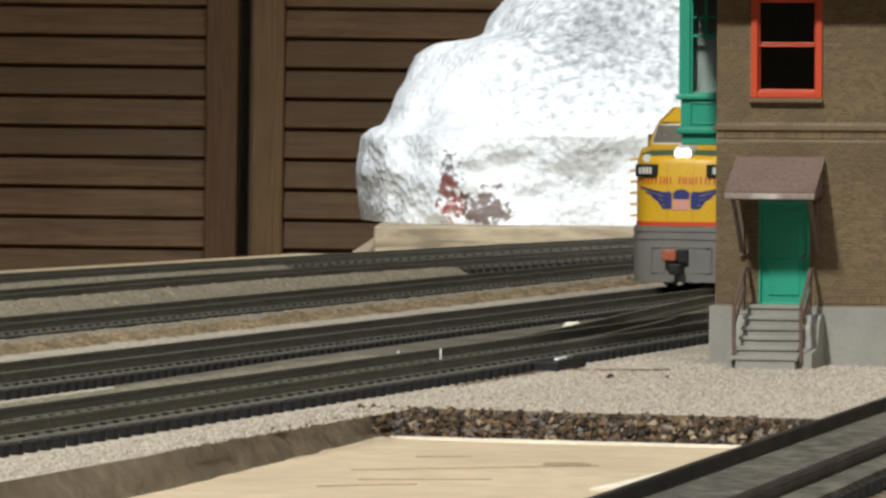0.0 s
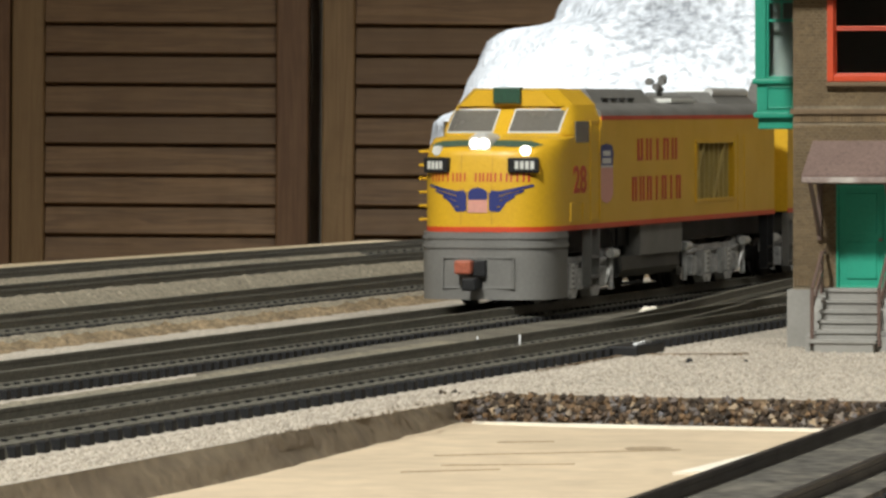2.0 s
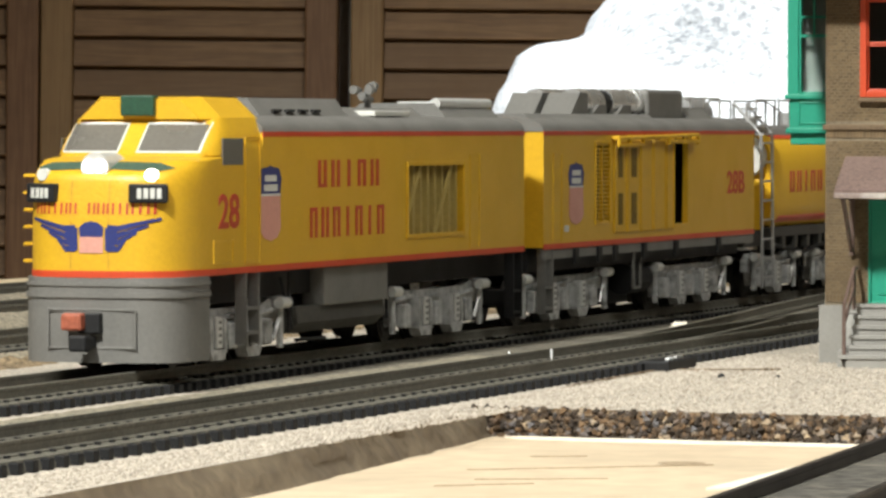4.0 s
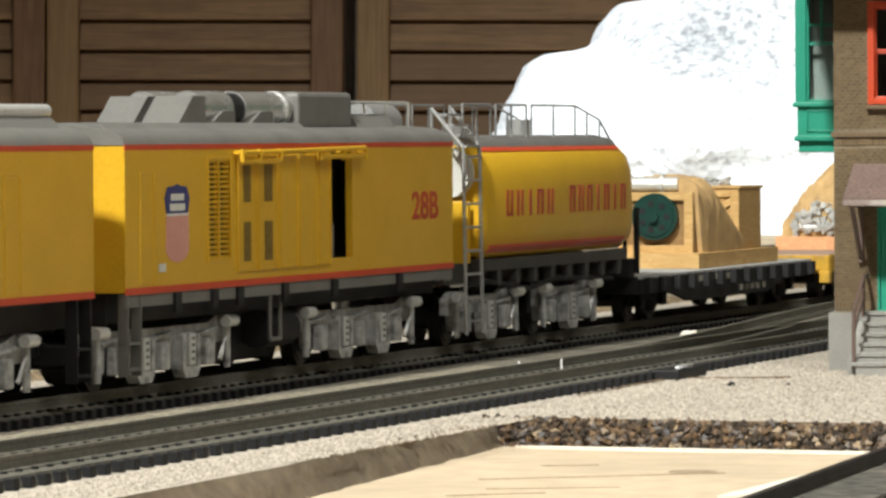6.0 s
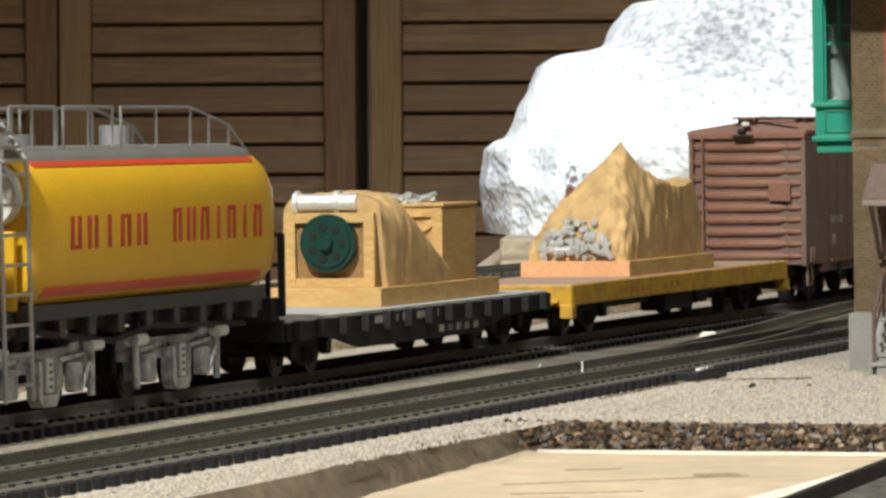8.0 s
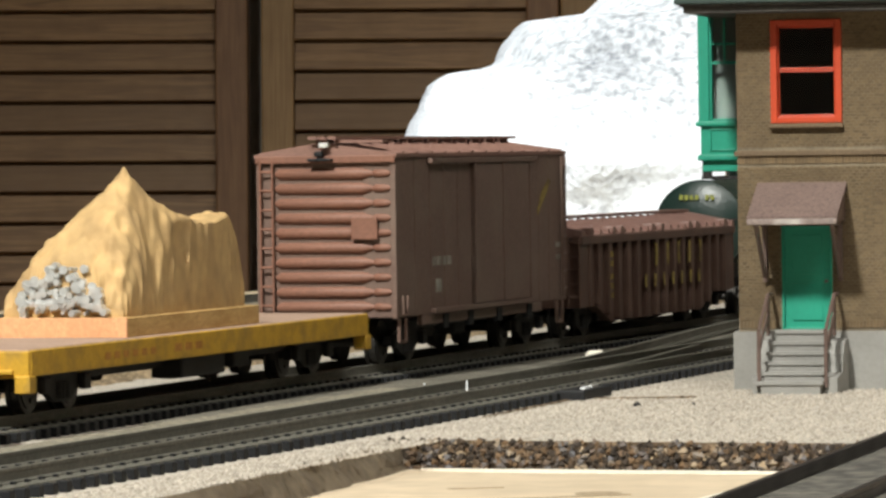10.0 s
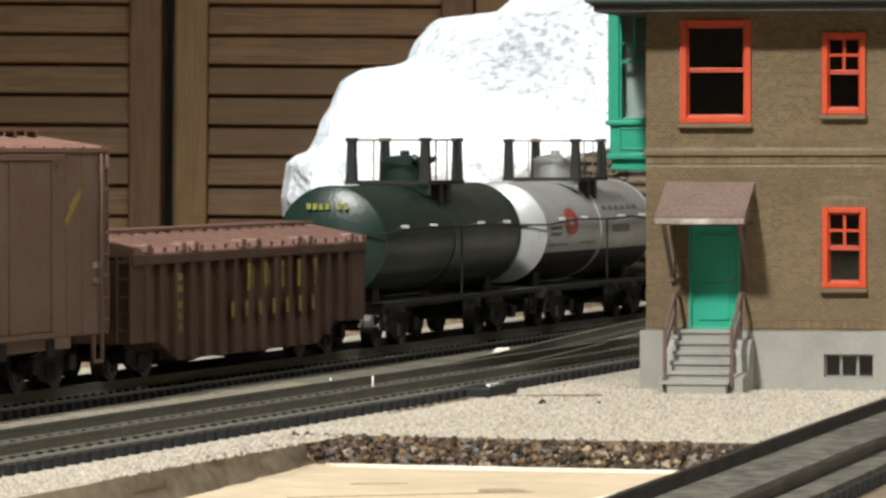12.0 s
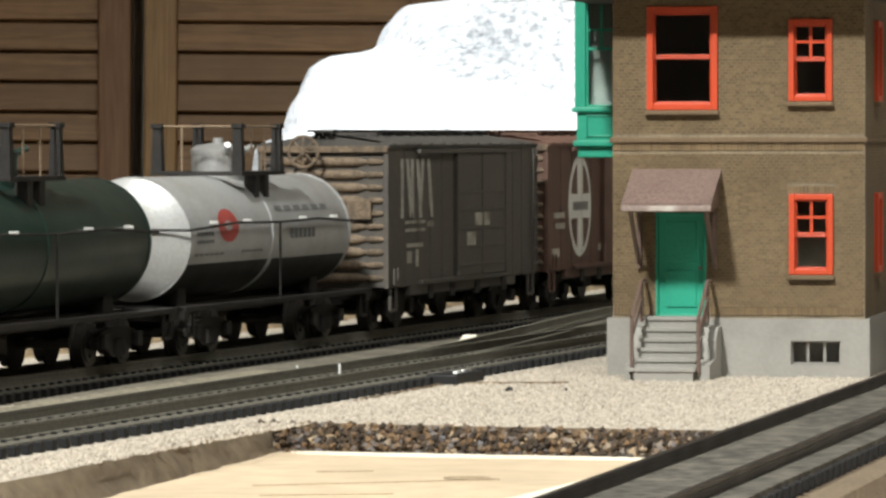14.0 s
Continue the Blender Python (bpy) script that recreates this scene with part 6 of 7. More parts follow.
def freight_frame(c, half, trucks, z=10.0):
    part("underframe", boxes([(-half + 1, half - 1, -4, 4, z - 3, z + 1), (-half + 20, half - 20, -11, -9, z - 2, z), (-half + 20, half - 20, 9, 11, z - 2, z)], 0.2), FREIGHT_TRUCK, c, "sooty underframe")
    part("brake_gear", boxes([(-6, 4, 5, 10, z - 5, z - 1), (10, 16, -9, -4, z - 5, z - 1)], 0.8), FREIGHT_TRUCK, c)
    for x in trucks:
        freight_truck(c, x)
    coupler(c, half, 1)
    coupler(c, -half, -1)


# -- black flat car with crated engine --
flat = car("black_flat_car", "black flat car with pale deck carrying a crated engine", "flat car", 0.2785)
part("deck", B(-91, 86, -16.4, 16.4, 11.2, 12.4, 0.2), DECK, flat, "pale grey deck")
part("side_sill", prism([(a * MM, b * MM) for a, b in ((-91, 11.6), (-91, 8.0), (-58, 7.6), (-40, 4.6), (40, 4.6), (58, 7.6), (86, 8.0), (86, 11.6))], "y", 15.2 * MM, 16.6 * MM), BLACK, flat, "black fish-belly sill")
part("side_sill", prism([(a * MM, b * MM) for a, b in ((-91, 11.6), (-91, 8.0), (-58, 7.6), (-40, 4.6), (40, 4.6), (58, 7.6), (86, 8.0), (86, 11.6))], "y", -16.6 * MM, -15.2 * MM), BLACK, flat)
for k in range(13):
    x = -86 + k * 13.9
    part("stake_pocket", B(x - 1.9, x + 1.9, 16.6, 18.4, 8.0, 11.9, 0.2), BLACK, flat)
part("end_sill", B(85.5, 87, -16, 16, 7.6, 12.2, 0.2), BLACK, flat)
part("end_sill", B(-92, -90.5, -16, 16, 7.6, 12.2, 0.2), BLACK, flat)
part("lettering", boxes([(-38 + k * 6, -34.5 + k * 6, 16.55, 16.72, 5.8, 7.4) for k in range(5)] + [(-10 + k * 9, -4 + k * 9, 16.55, 16.72, 9.4, 11.0) for k in range(5)]), DECAL, flat, "faded white plain bars")
part("brake_wheel_post", rods([((84.5, 12, 12), (84.5, 12, 26))], 0.6), BLACK, flat)
freight_frame(flat, 86, (64, -68), 8.6)

load = car("crated_engine", "pine crate load with tarpaulin, green flywheel and second crate", "crate", 0.3010)
part("skid_base", B(-41.5, 41.5, -13.4, 13.4, 12.4, 16.6, 0.2), CRATE, load, "pale pine load base")
# pine coloured darker here, so the crate's recess shade is painted in
cr = part("crate", boxes([(18, 36, -10.5, 10.5, 16.6, 31.5)], 0.2), material("planks_painted_shade", (0.28, 0.16, 0.06), 0.8, vary=0.2), load, "pine crate with an engine flywheel")
part("frame_board", boxes([(36, 37.4, -10.5, -8, 16.6, 33), (36, 37.4, 8, 10.5, 16.6, 33), (36.1, 37.3, -8, 8, 30.8, 33), (36.1, 37.3, -8, 8, 16.6, 18.6)], 0.1), CRATE, cr)
fw = part("flywheel", tubes([((36 * MM, 0, 26.4 * MM), (38.6 * MM, 0, 26.4 * MM))], 6.4 * MM, 32), FLYWHEEL, load, "dark green engine flywheel")
part("rim", tubes([((38.4 * MM, 0, 26.4 * MM), (39.0 * MM, 0, 26.4 * MM))], 5.4 * MM, 28), FLYWHEEL, fw)
part("hub", tubes([((38.6 * MM, 0, 26.4 * MM), (40.4 * MM, 0, 26.4 * MM))], 1.5 * MM, 14), FLYWHEEL, fw)
for k in range(7):
    a = 2 * math.pi * k / 7
    part("hole", tubes([((38.9 * MM, math.cos(a) * 3.6 * MM, (26.4 + math.sin(a) * 3.6) * MM), (39.2 * MM, math.cos(a) * 3.6 * MM, (26.4 + math.sin(a) * 3.6) * MM))], 0.85 * MM, 10), BLACK, fw)
cyl = part("silver_cylinder", tubes([((35 * MM, -8 * MM, 35.2 * MM), (35 * MM, 6 * MM, 35.2 * MM))], 2.0 * MM, 16), CHROME, load, "bright silver cylinder")
for y in (-8, 1.5):
    part("band", tubes([((35 * MM, (y - .5) * MM, 35.2 * MM), (35 * MM, (y + .5) * MM, 35.2 * MM))], 2.7 * MM, 16), CHROME, cyl)


def drape(parent, rows, label, seed, amount, name="tarpaulin"):
    """A stiff cloth form: rings of (x, half width, foot, height, squareness, ridge towards the eye) with folds."""
    rings = []
    fine = []
    for (a, b) in zip(rows, rows[1:]):
        for k in range(8):
            t = k / 8
            fine.append([p + (q - p) * t for p, q in zip(a, b)])
    fine.append(list(rows[-1]))
    for x, w, z0, z1, e, ridge in fine:
        ring = []
        for k in range(61):
            a = math.pi * k / 60
            c, s = math.cos(a), math.sin(a)
            y = w * math.copysign(abs(c) ** e, c)
            z = z0 + (z1 - z0) * abs(s) ** e
            y = max(-w, min(w, y + ridge * (z - z0) / (z1 - z0)))
            f = amount * noise.noise((x * 0.35, y * 0.55 + seed, z * 0.08)) + amount * 0.6 * noise.noise((x * 0.9, y * 0.9, z * 0.2 + seed))
            ring.append(((x + f) * MM, (y * (1 + 0.05 * f)) * MM, (z + f * (0.5 if z > z0 + 1 else 0)) * MM))
        rings.append(ring)
    return smooth(part(name, loft(rings), TARP, parent, label), 60)


drape(load, [(35.5, 11.5, 31.0, 36.8, 0.5, 0.0), (33, 12.0, 16.6, 37.4, 0.5, 0.0), (26, 12.4, 16.6, 36.6, 0.5, 0.0), (21, 12.6, 16.6, 37.6, 0.45, 0.0), (16, 12.6, 16.6, 35.4, 0.45, 0.0), (8, 12.6, 16.6, 31.0, 0.4, 0.0), (-1, 12.6, 16.6, 25.0, 0.35, 0.0), (-8, 12.6, 16.6, 21.0, 0.3, 0.0)], "stiff tan tarpaulin over the engine", 3.0, 0.5)
c2 = part("crate", boxes([(-29, -6, -11, 11.8, 16.6, 33.6)], 0.2), CRATE, load, "second pine crate with a braced front")
part("frame_board", boxes([(-6, -5, -11, -8.6, 16.6, 33.6), (-6, -5, 9.4, 11.8, 16.6, 33.6), (-5.9, -5.1, -8.6, 9.4, 31.2, 33.6), (-5.9, -5.1, -8.6, 9.4, 16.6, 19)], 0.1), CRATE, c2)
part("brace", prism([(-8.6 * MM, 21 * MM), (-8.6 * MM, 19 * MM), (9.4 * MM, 29 * MM), (9.4 * MM, 31 * MM)], "x", -5.9 * MM, -5.2 * MM), CRATE, c2)
part("lid_edge", boxes([(-29.6, -4.6, -11.6, 12.4, 33.5, 34.3)], 0.2), CRATE, c2)
bm = bmesh.new()
random.seed(2)
for k in range(16):
    add_tube(bm, (random.uniform(-24, -8) * MM, random.uniform(-9, 6) * MM, 34.2 * MM), (random.uniform(-24, -8) * MM, random.uniform(-9, 6) * MM, random.uniform(34.6, 36.4) * MM), 0.6 * MM, 6)
tagged(part("fitting_heap", bm, SILVER_PART, load), "small silver fittings lying on the crate", kind="stuff")

# -- yellow flat car with tarpaulined machine --
yflat = car("yellow_flat_car", "worn yellow flat car with a wooden deck", "flat car", 0.4890)
part("deck", B(-101, 101, -16.8, 16.8, 12.2, 13.2, 0.2), WOOD_DECK, yflat, "pinkish wooden deck")
for s in (-1, 1):
    part("side_sill", B(-101, 101, *sorted((s * 15.8, s * 17.2)), 8.0, 13.0, 0.3), FLAT_YELLOW, yflat, "worn yellow side sill")
part("end_sill", B(100.4, 102, -17.0, 17.0, 7.6, 12.9, 0.3), FLAT_YELLOW, yflat)
part("end_sill", B(-102, -100.4, -17, 17, 7.6, 12.9, 0.3), FLAT_YELLOW, yflat)
for c in ((99, 102.6, 14.2, 17.4, 4.8, 8.2), (-102.6, -99, 14.2, 17.4, 4.8, 8.2), (102, 103, -14, 14, 8.4, 9.4)):
    part("end_bracket", B(*c, 0.3), FLAT_YELLOW, yflat)
part("lettering", boxes([(60 - k * 5, 63 - k * 5, 17.15, 17.3, 9.6, 11.0) for k in range(6)] + [(20 - k * 6, 24 - k * 6, 17.15, 17.3, 9.6, 11.2) for k in range(3)]), material("faded_orange_marks", (0.45, 0.20, 0.04), 0.7, vary=0.2), yflat, "faded marks in plain bars")
freight_frame(yflat, 101, (74, -74), 8.0)
part("battery_box", B(-12, 14, 8, 15, 3.6, 8, 0.5), FREIGHT_TRUCK, yflat)
part("brake_cylinder", B(-30, -20, 6, 14, 4.4, 8, 0.5), FREIGHT_TRUCK, yflat)

machine = car("covered_machine", "silver machine under a peaked tan tarpaulin on a pine block", "machine load", 0.4845)
base = part("pine_base", B(-39.5, 38.8, -14.5, 14.5, 13.2, 17.2, 0.2), CRATE, machine, "tan pine block")
part("end_board", B(38.8, 39.6, -14.5, 14.5, 13.2, 17.2, 0.1), ORANGE_WOOD, base, "orange-pink end grain")
drape(machine, [(37, 13, 17.2, 20, 0.6, 0), (35, 13, 17.2, 29, 0.8, 1), (30, 13, 17.2, 35.2, 0.9, 2), (24, 12.8, 17.2, 41, 1.15, 4), (18, 12.6, 17.2, 47.6, 1.7, 6), (12, 12.4, 17.2, 43, 1.4, 7), (4, 12.4, 17.2, 39, 1.0, 7.5), (-8, 12.4, 17.2, 36.4, 0.8, 8), (-18, 12.4, 17.2, 35.8, 0.75, 8), (-27, 12.4, 17.2, 37.6, 0.9, 8.5), (-32, 12.2, 17.2, 32.5, 0.8, 8), (-37, 12, 17.2, 22, 0.6, 6)], "stiff peaked tan tarpaulin", 8.0, 1.1)
bm = bmesh.new()
random.seed(6)
for k in range(130):
    y, z = random.uniform(-8.5, 9.0), random.uniform(18.2, 28.0)
    if (y / 9.2) ** 2 + ((z - 17.5) / 10.5) ** 2 > 1:
        continue
    reach = 38.4 - max(0.0, z - 20) * 0.22
    add_tube(bm, (32 * MM, y * MM, z * MM), ((reach + random.random()) * MM, (y + random.uniform(-1.4, 1.4)) * MM, (z + random.uniform(-0.8, 0.8)) * MM), random.uniform(0.5, 1.3) * MM, 9, random.uniform(0.3, 1.0) * MM)
add_tube(bm, (37.4 * MM, -7.5 * MM, 20 * MM), (37.4 * MM, 2 * MM, 20 * MM), 1.2 * MM, 12)
tagged(part("machine_block", bm, SILVER_PART, machine), "exposed silver machine parts", kind="stuff")


def boxcar(name, label, u5, mat, end_mat, roof_mat, ribbed_door):
    c = car(name, label, "boxcar", u5)
    part("body", B(-70, 70, -17.0, 17.0, 11.2, 46.6, 0.3), mat, c, "painted steel body")
    part("roof", loft([[(x * MM, y * MM, z * MM) for y, z in ((-17.6, 46.4), (17.6, 46.4), (17.6, 47.2), (0, 49.6), (-17.6, 47.2))] for x in (-70.8, 70.8)]), roof_mat, c)
    for k in range(13):
        x = -66 + k * 11
        part("roof_rib", loft([[((x + d) * MM, y * MM, z * MM) for y, z in ((17.7, 47.1), (17.7, 47.6), (0, 50.0), (-17.7, 47.6), (-17.7, 47.1), (0, 49.4))] for d in (-0.7, 0.7)]), roof_mat, c)
    part("running_board", boxes([(-73, 73, -3.4, -1.3, 50.4, 51.0), (-73, 73, -1.0, 1.0, 50.4, 51.0), (-73, 73, 1.3, 3.4, 50.4, 51.0)] + [(x, x + 1, -3.4, 3.4, 49.4, 50.4) for x in range(-66, 70, 12)]), roof_mat, c, "roof running board")
    part("running_board", boxes([(66, 70, 3, 14, 49.6, 50.2), (-70, -66, -14, -3, 49.6, 50.2)]), roof_mat, c)
    for s in (-1, 1):
        for k in range(10):
            z = 13.6 + k * 3.25
            rings = []
            for y, r in ((-12.8, 0.25), (-11.6, 1.05), (8.8, 1.15), (11.6, 0.45), (12.0, 0.8), (15.0, 0.7), (16.2, 0.15)):
                rings.append([((s * (70 + max(0, r * math.sin(a)))) * MM, y * MM, (z + 1.1 * r * math.cos(a)) * MM) for a in [math.pi * q / 8 for q in range(9)]])
            smooth(part("end_rib", loft(rings, closed=False, caps=False), end_mat, c), 50)
        for y in (15.9, -17.2):
            part("corner_post", B(min(s * 69.4, s * 70.6), max(s * 69.4, s * 70.6), y, y + 1.3, 11, 46.4, 0.2), mat, c)
        lad = part("ladder", rods([((s * 71.6, -15.9, 12), (s * 71.6, -15.9, 46)), ((s * 71.6, -12.9, 12), (s * 71.6, -12.9, 46))], 0.3), end_mat, c)
        for k in range(8):
            part("rung", rods([((s * 71.7, -15.9, 14 + k * 4.2), (s * 71.7, -12.9, 14 + k * 4.2))], 0.3), end_mat, lad)
        lad = part("ladder", rods([((s * 68.2, 18.0, 12), (s * 68.2, 18.0, 46)), ((s * 64.8, 18.0, 12), (s * 64.8, 18.0, 46))] if s < 0 else [((s * 68.2, 18.0, 12), (s * 68.2, 18.0, 16)), ((s * 64.8, 18.0, 12), (s * 64.8, 18.0, 16))], 0.28), mat, c)
        if s < 0:
            for k in range(8):
                part("rung", rods([((s * 68.2, 18.1, 14 + k * 4.2), (s * 64.8, 18.1, 14 + k * 4.2))], 0.28), mat, lad)
        part("placard", B(min(s * 71, s * 71.9), max(s * 71, s * 71.9), 6.6, 13.0, 28.4, 33.4, 0.2), end_mat, c)
        part("stirrup", rods([((s * 68, 16.8, 11), (s * 68, 16.8, 5.5)), ((s * 63, 16.8, 11), (s * 63, 16.8, 5.5)), ((s * 68, 16.8, 5.5), (s * 63, 16.8, 5.5))], 0.45), mat, c)
    part("end_top", B(69.8, 71.2, -17.2, 17.2, 45.2, 46.8, 0.2), end_mat, c)
    part("end_top", B(-71.2, -69.8, -17.2, 17.2, 45.2, 46.8, 0.2), end_mat, c)
    for s in (-1, 1):
        y0, y1 = sorted((s * 17.0, s * 18.0))
        d = part("sliding_door", B(-37, 11, y0, y1, 12.6, 44.8, 0.2), mat, c, "sliding side door")
        for ex in (-37, 9.6, -14):
            part("door_edge", B(ex, ex + 1.4, y0 - (.3 if s < 0 else 0), y1 + (.3 if s > 0 else 0), 12.7, 44.7), mat, d)
        for k in range(ribbed_door):
            part("door_rib", B(-35, 9, y0 - (.25 if s < 0 else 0), y1 + (.25 if s > 0 else 0), 15 + k * 4.8, 15.7 + k * 4.8, 0.1), mat, d)
        part("door_track", boxes([(-42, 46, *sorted((s * 17.0, s * 18.5)), 44.9, 46.0), (-40, 44, *sorted((s * 17.0, s * 18.3)), 11.4, 12.5)], 0.1), mat, c)
    for s in (-1, 1):
        for x in (-56, -47, 22, 33, 44, 56):
            part("side_seam", boxes([(x - .25, x + .25, *sorted((s * 17.0, s * 17.15)), 11.4, 46.2)]), mat, c)
    part("side_sill", boxes([(-50, 50, 15.4, 16.8, 8.8, 11.3), (-50, 50, -16.8, -15.4, 8.8, 11.3)], 0.2), mat, c)
    for x in (-40, -14, 10, 30):
        part("sill_step", B(x, x + 4, 15.8, 17.1, 7.6, 11), BLACK, c)
    freight_frame(c, 70, (49, -49), 9.8)
    return c


box1 = boxcar("brown_boxcar", "weathered brown boxcar with ribbed steel ends", 0.6820, BROWN, material("faded_boxcar_red", (0.22, 0.10, 0.065), 0.6, vary=0.12), material("faded_roof_brown", (0.24, 0.13, 0.10), 0.6, vary=0.12), 0)
TALL_BOXCAR = box1
part("lettering", boxes([(40 - k * 4, 42.6 - k * 4, 17.0, 17.2, 22, 24) for k in range(4)] + [(36, 40, 17.0, 17.2, 16, 19), (-66, -62, 17.0, 17.2, 24, 25.2), (-66, -62, 17.0, 17.2, 21, 22.2)]), DECAL, box1, "faded pale plain bars")
part("worn_mark", prism([(a * MM, b * MM) for a, b in ((-46, 32), (-52, 36), (-58, 40), (-56, 40.5), (-50, 37.5), (-46, 33.5))], "y", 17.0 * MM, 17.2 * MM), OLD_YELLOW, box1, "worn yellow mark")
part("brake_step", boxes([(70, 73.6, -3.6, 2.2, 45.6, 46.2), (71.5, 73, -2, 0, 46.6, 47.8)], 0.2), BLACK, box1)
# small pale block paints a highlight at the roof end
part("roof_glint_plate", boxes([(71, 73, -0.8, 1.4, 48.6, 49.6)], 0.2), PALE, box1)

# -- brown covered hopper --
hopper = car("covered_hopper", "low brown ribbed hopper car with a slatted pinkish roof", "hopper car", 0.8490)
part("body", loft([[(x * MM, y * MM, z * MM) for y, z in ((-15.6, zb), (15.6, zb), (15.6, 26), (-15.6, 26))] for x, zb in ((-81, 8.2), (-62, 8.2), (-48, 3.6), (48, 3.6), (62, 8.2), (81, 8.2))]), OXIDE, hopper, "mineral brown hopper body")
for s in (-1, 1):
    for k in range(16):
        x = -72 + k * 9.6
        zb = 8.4 if abs(x) > 60 else 4.0 + max(0, abs(x) - 48) * 0.32
        part("side_rib", B(x - 1.4, x + 1.4, *sorted((s * 15.4, s * 17.2)), zb, 25.2, 0.3), OXIDE, hopper)
    part("top_chord", B(-81.6, 81.6, *sorted((s * 14.8, s * 17.6)), 24.8, 27.0, 0.3), OXIDE, hopper)
    part("end_panel", B(-81.4, -70, *sorted((s * 15.2, s * 16.8)), 8.2, 25, 0.2), OXIDE, hopper)
    part("end_panel", B(70, 81.4, *sorted((s * 15.2, s * 16.8)), 8.2, 25, 0.2), OXIDE, hopper)
ROOF_PINK = material("faded_pink_brown_roof", (0.19, 0.105, 0.085), 0.5, vary=0.12)
part("roof", loft([[(x * MM, y * MM, z * MM) for y, z in ((-17.2, 26.6), (17.2, 26.6), (17.0, 27.2), (0, 30.6), (-17.0, 27.2))] for x in (-81, 81)]), ROOF_PINK, hopper, "faded pinkish peaked roof")
for k in range(20):
    x = -76 + k * 8.0
    part("roof_slat", loft([[((x + d + e) * MM, y * MM, z * MM) for y, z, e in ((16.6, 27.2, 0), (16.6, 28.3, 0), (2.6, 31.2, -2.0), (2.6, 30.0, -2.0))] for d in (-1.0, 1.0)]), ROOF_PINK, hopper)
for y0, y1 in ((-3.2, -1.2), (-0.9, 1.1), (1.4, 3.2)):
    part("running_board", B(-83, 83, y0, y1, 31.2, 31.9, 0.1), ROOF_PINK, hopper, "roof walkway plank")
for x in (-79.5, 79.5):
    part("end_cap", loft([[((x + d) * MM, y * MM, z * MM) for y, z in ((17.4, 26.8), (17.4, 28.4), (0, 31.9), (-17.4, 28.4), (-17.4, 26.8), (0, 30.4))] for d in (-1.6, 1.6)]), ROOF_PINK, hopper)
for x in (-70, -38, -30, 0, 10, 42, 50, 72):
    part("hatch_latch", B(x - 1.6, x + 1.6, 14.6, 17.6, 27.2, 29.2, 0.4), ROOF_PINK, hopper)
bm = bmesh.new()
for k in range(5):
    x = 6 - k * 12.0
    add_box(bm, (x - 1.0) * MM, (x + 1.0) * MM, 17.15 * MM, 17.3 * MM, 17.6 * MM, 23.8 * MM)
    add_box(bm, (x + 4.2) * MM, (x + 5.6) * MM, 15.55 * MM, 15.75 * MM, 18.2 * MM, 23.2 * MM)
for k in range(7):
    x = 17 - k * 9.6
    add_box(bm, (x - 0.9) * MM, (x + 0.9) * MM, 17.15 * MM, 17.3 * MM, 11.8 * MM, 15.4 * MM)
for z in (10, 12.5, 15, 18.5, 21):
    add_box(bm, 50.6 * MM, 53.4 * MM, 17.15 * MM, 17.3 * MM, z * MM, (z + 1.5) * MM)
part("lettering", bm, OLD_YELLOW, hopper, "worn yellow name in plain bars")
for s in (-1, 1):
    lad = part("ladder", rods([((s * 81.8, 16.6, 9), (s * 81.8, 16.6, 27)), ((s * 81.8, 13.6, 9), (s * 81.8, 13.6, 27))], 0.3), OXIDE, hopper)
    for k in range(5):
        part("rung", rods([((s * 81.8, 16.6, 11 + k * 3.6), (s * 81.8, 13.6, 11 + k * 3.6))], 0.3), OXIDE, lad)
for x in (-24, 24):
    part("discharge_gate", loft([[(px * MM, y * MM, 4 * MM) for px, y in ((x - 14, -12), (x + 14, -12), (x + 14, 12), (x - 14, 12))], [(px * MM, y * MM, 1.6 * MM) for px, y in ((x - 5, -6), (x + 5, -6), (x + 5, 6), (x - 5, 6))]]), BLACK, hopper)
freight_frame(hopper, 81, (64, -64), 9.0)


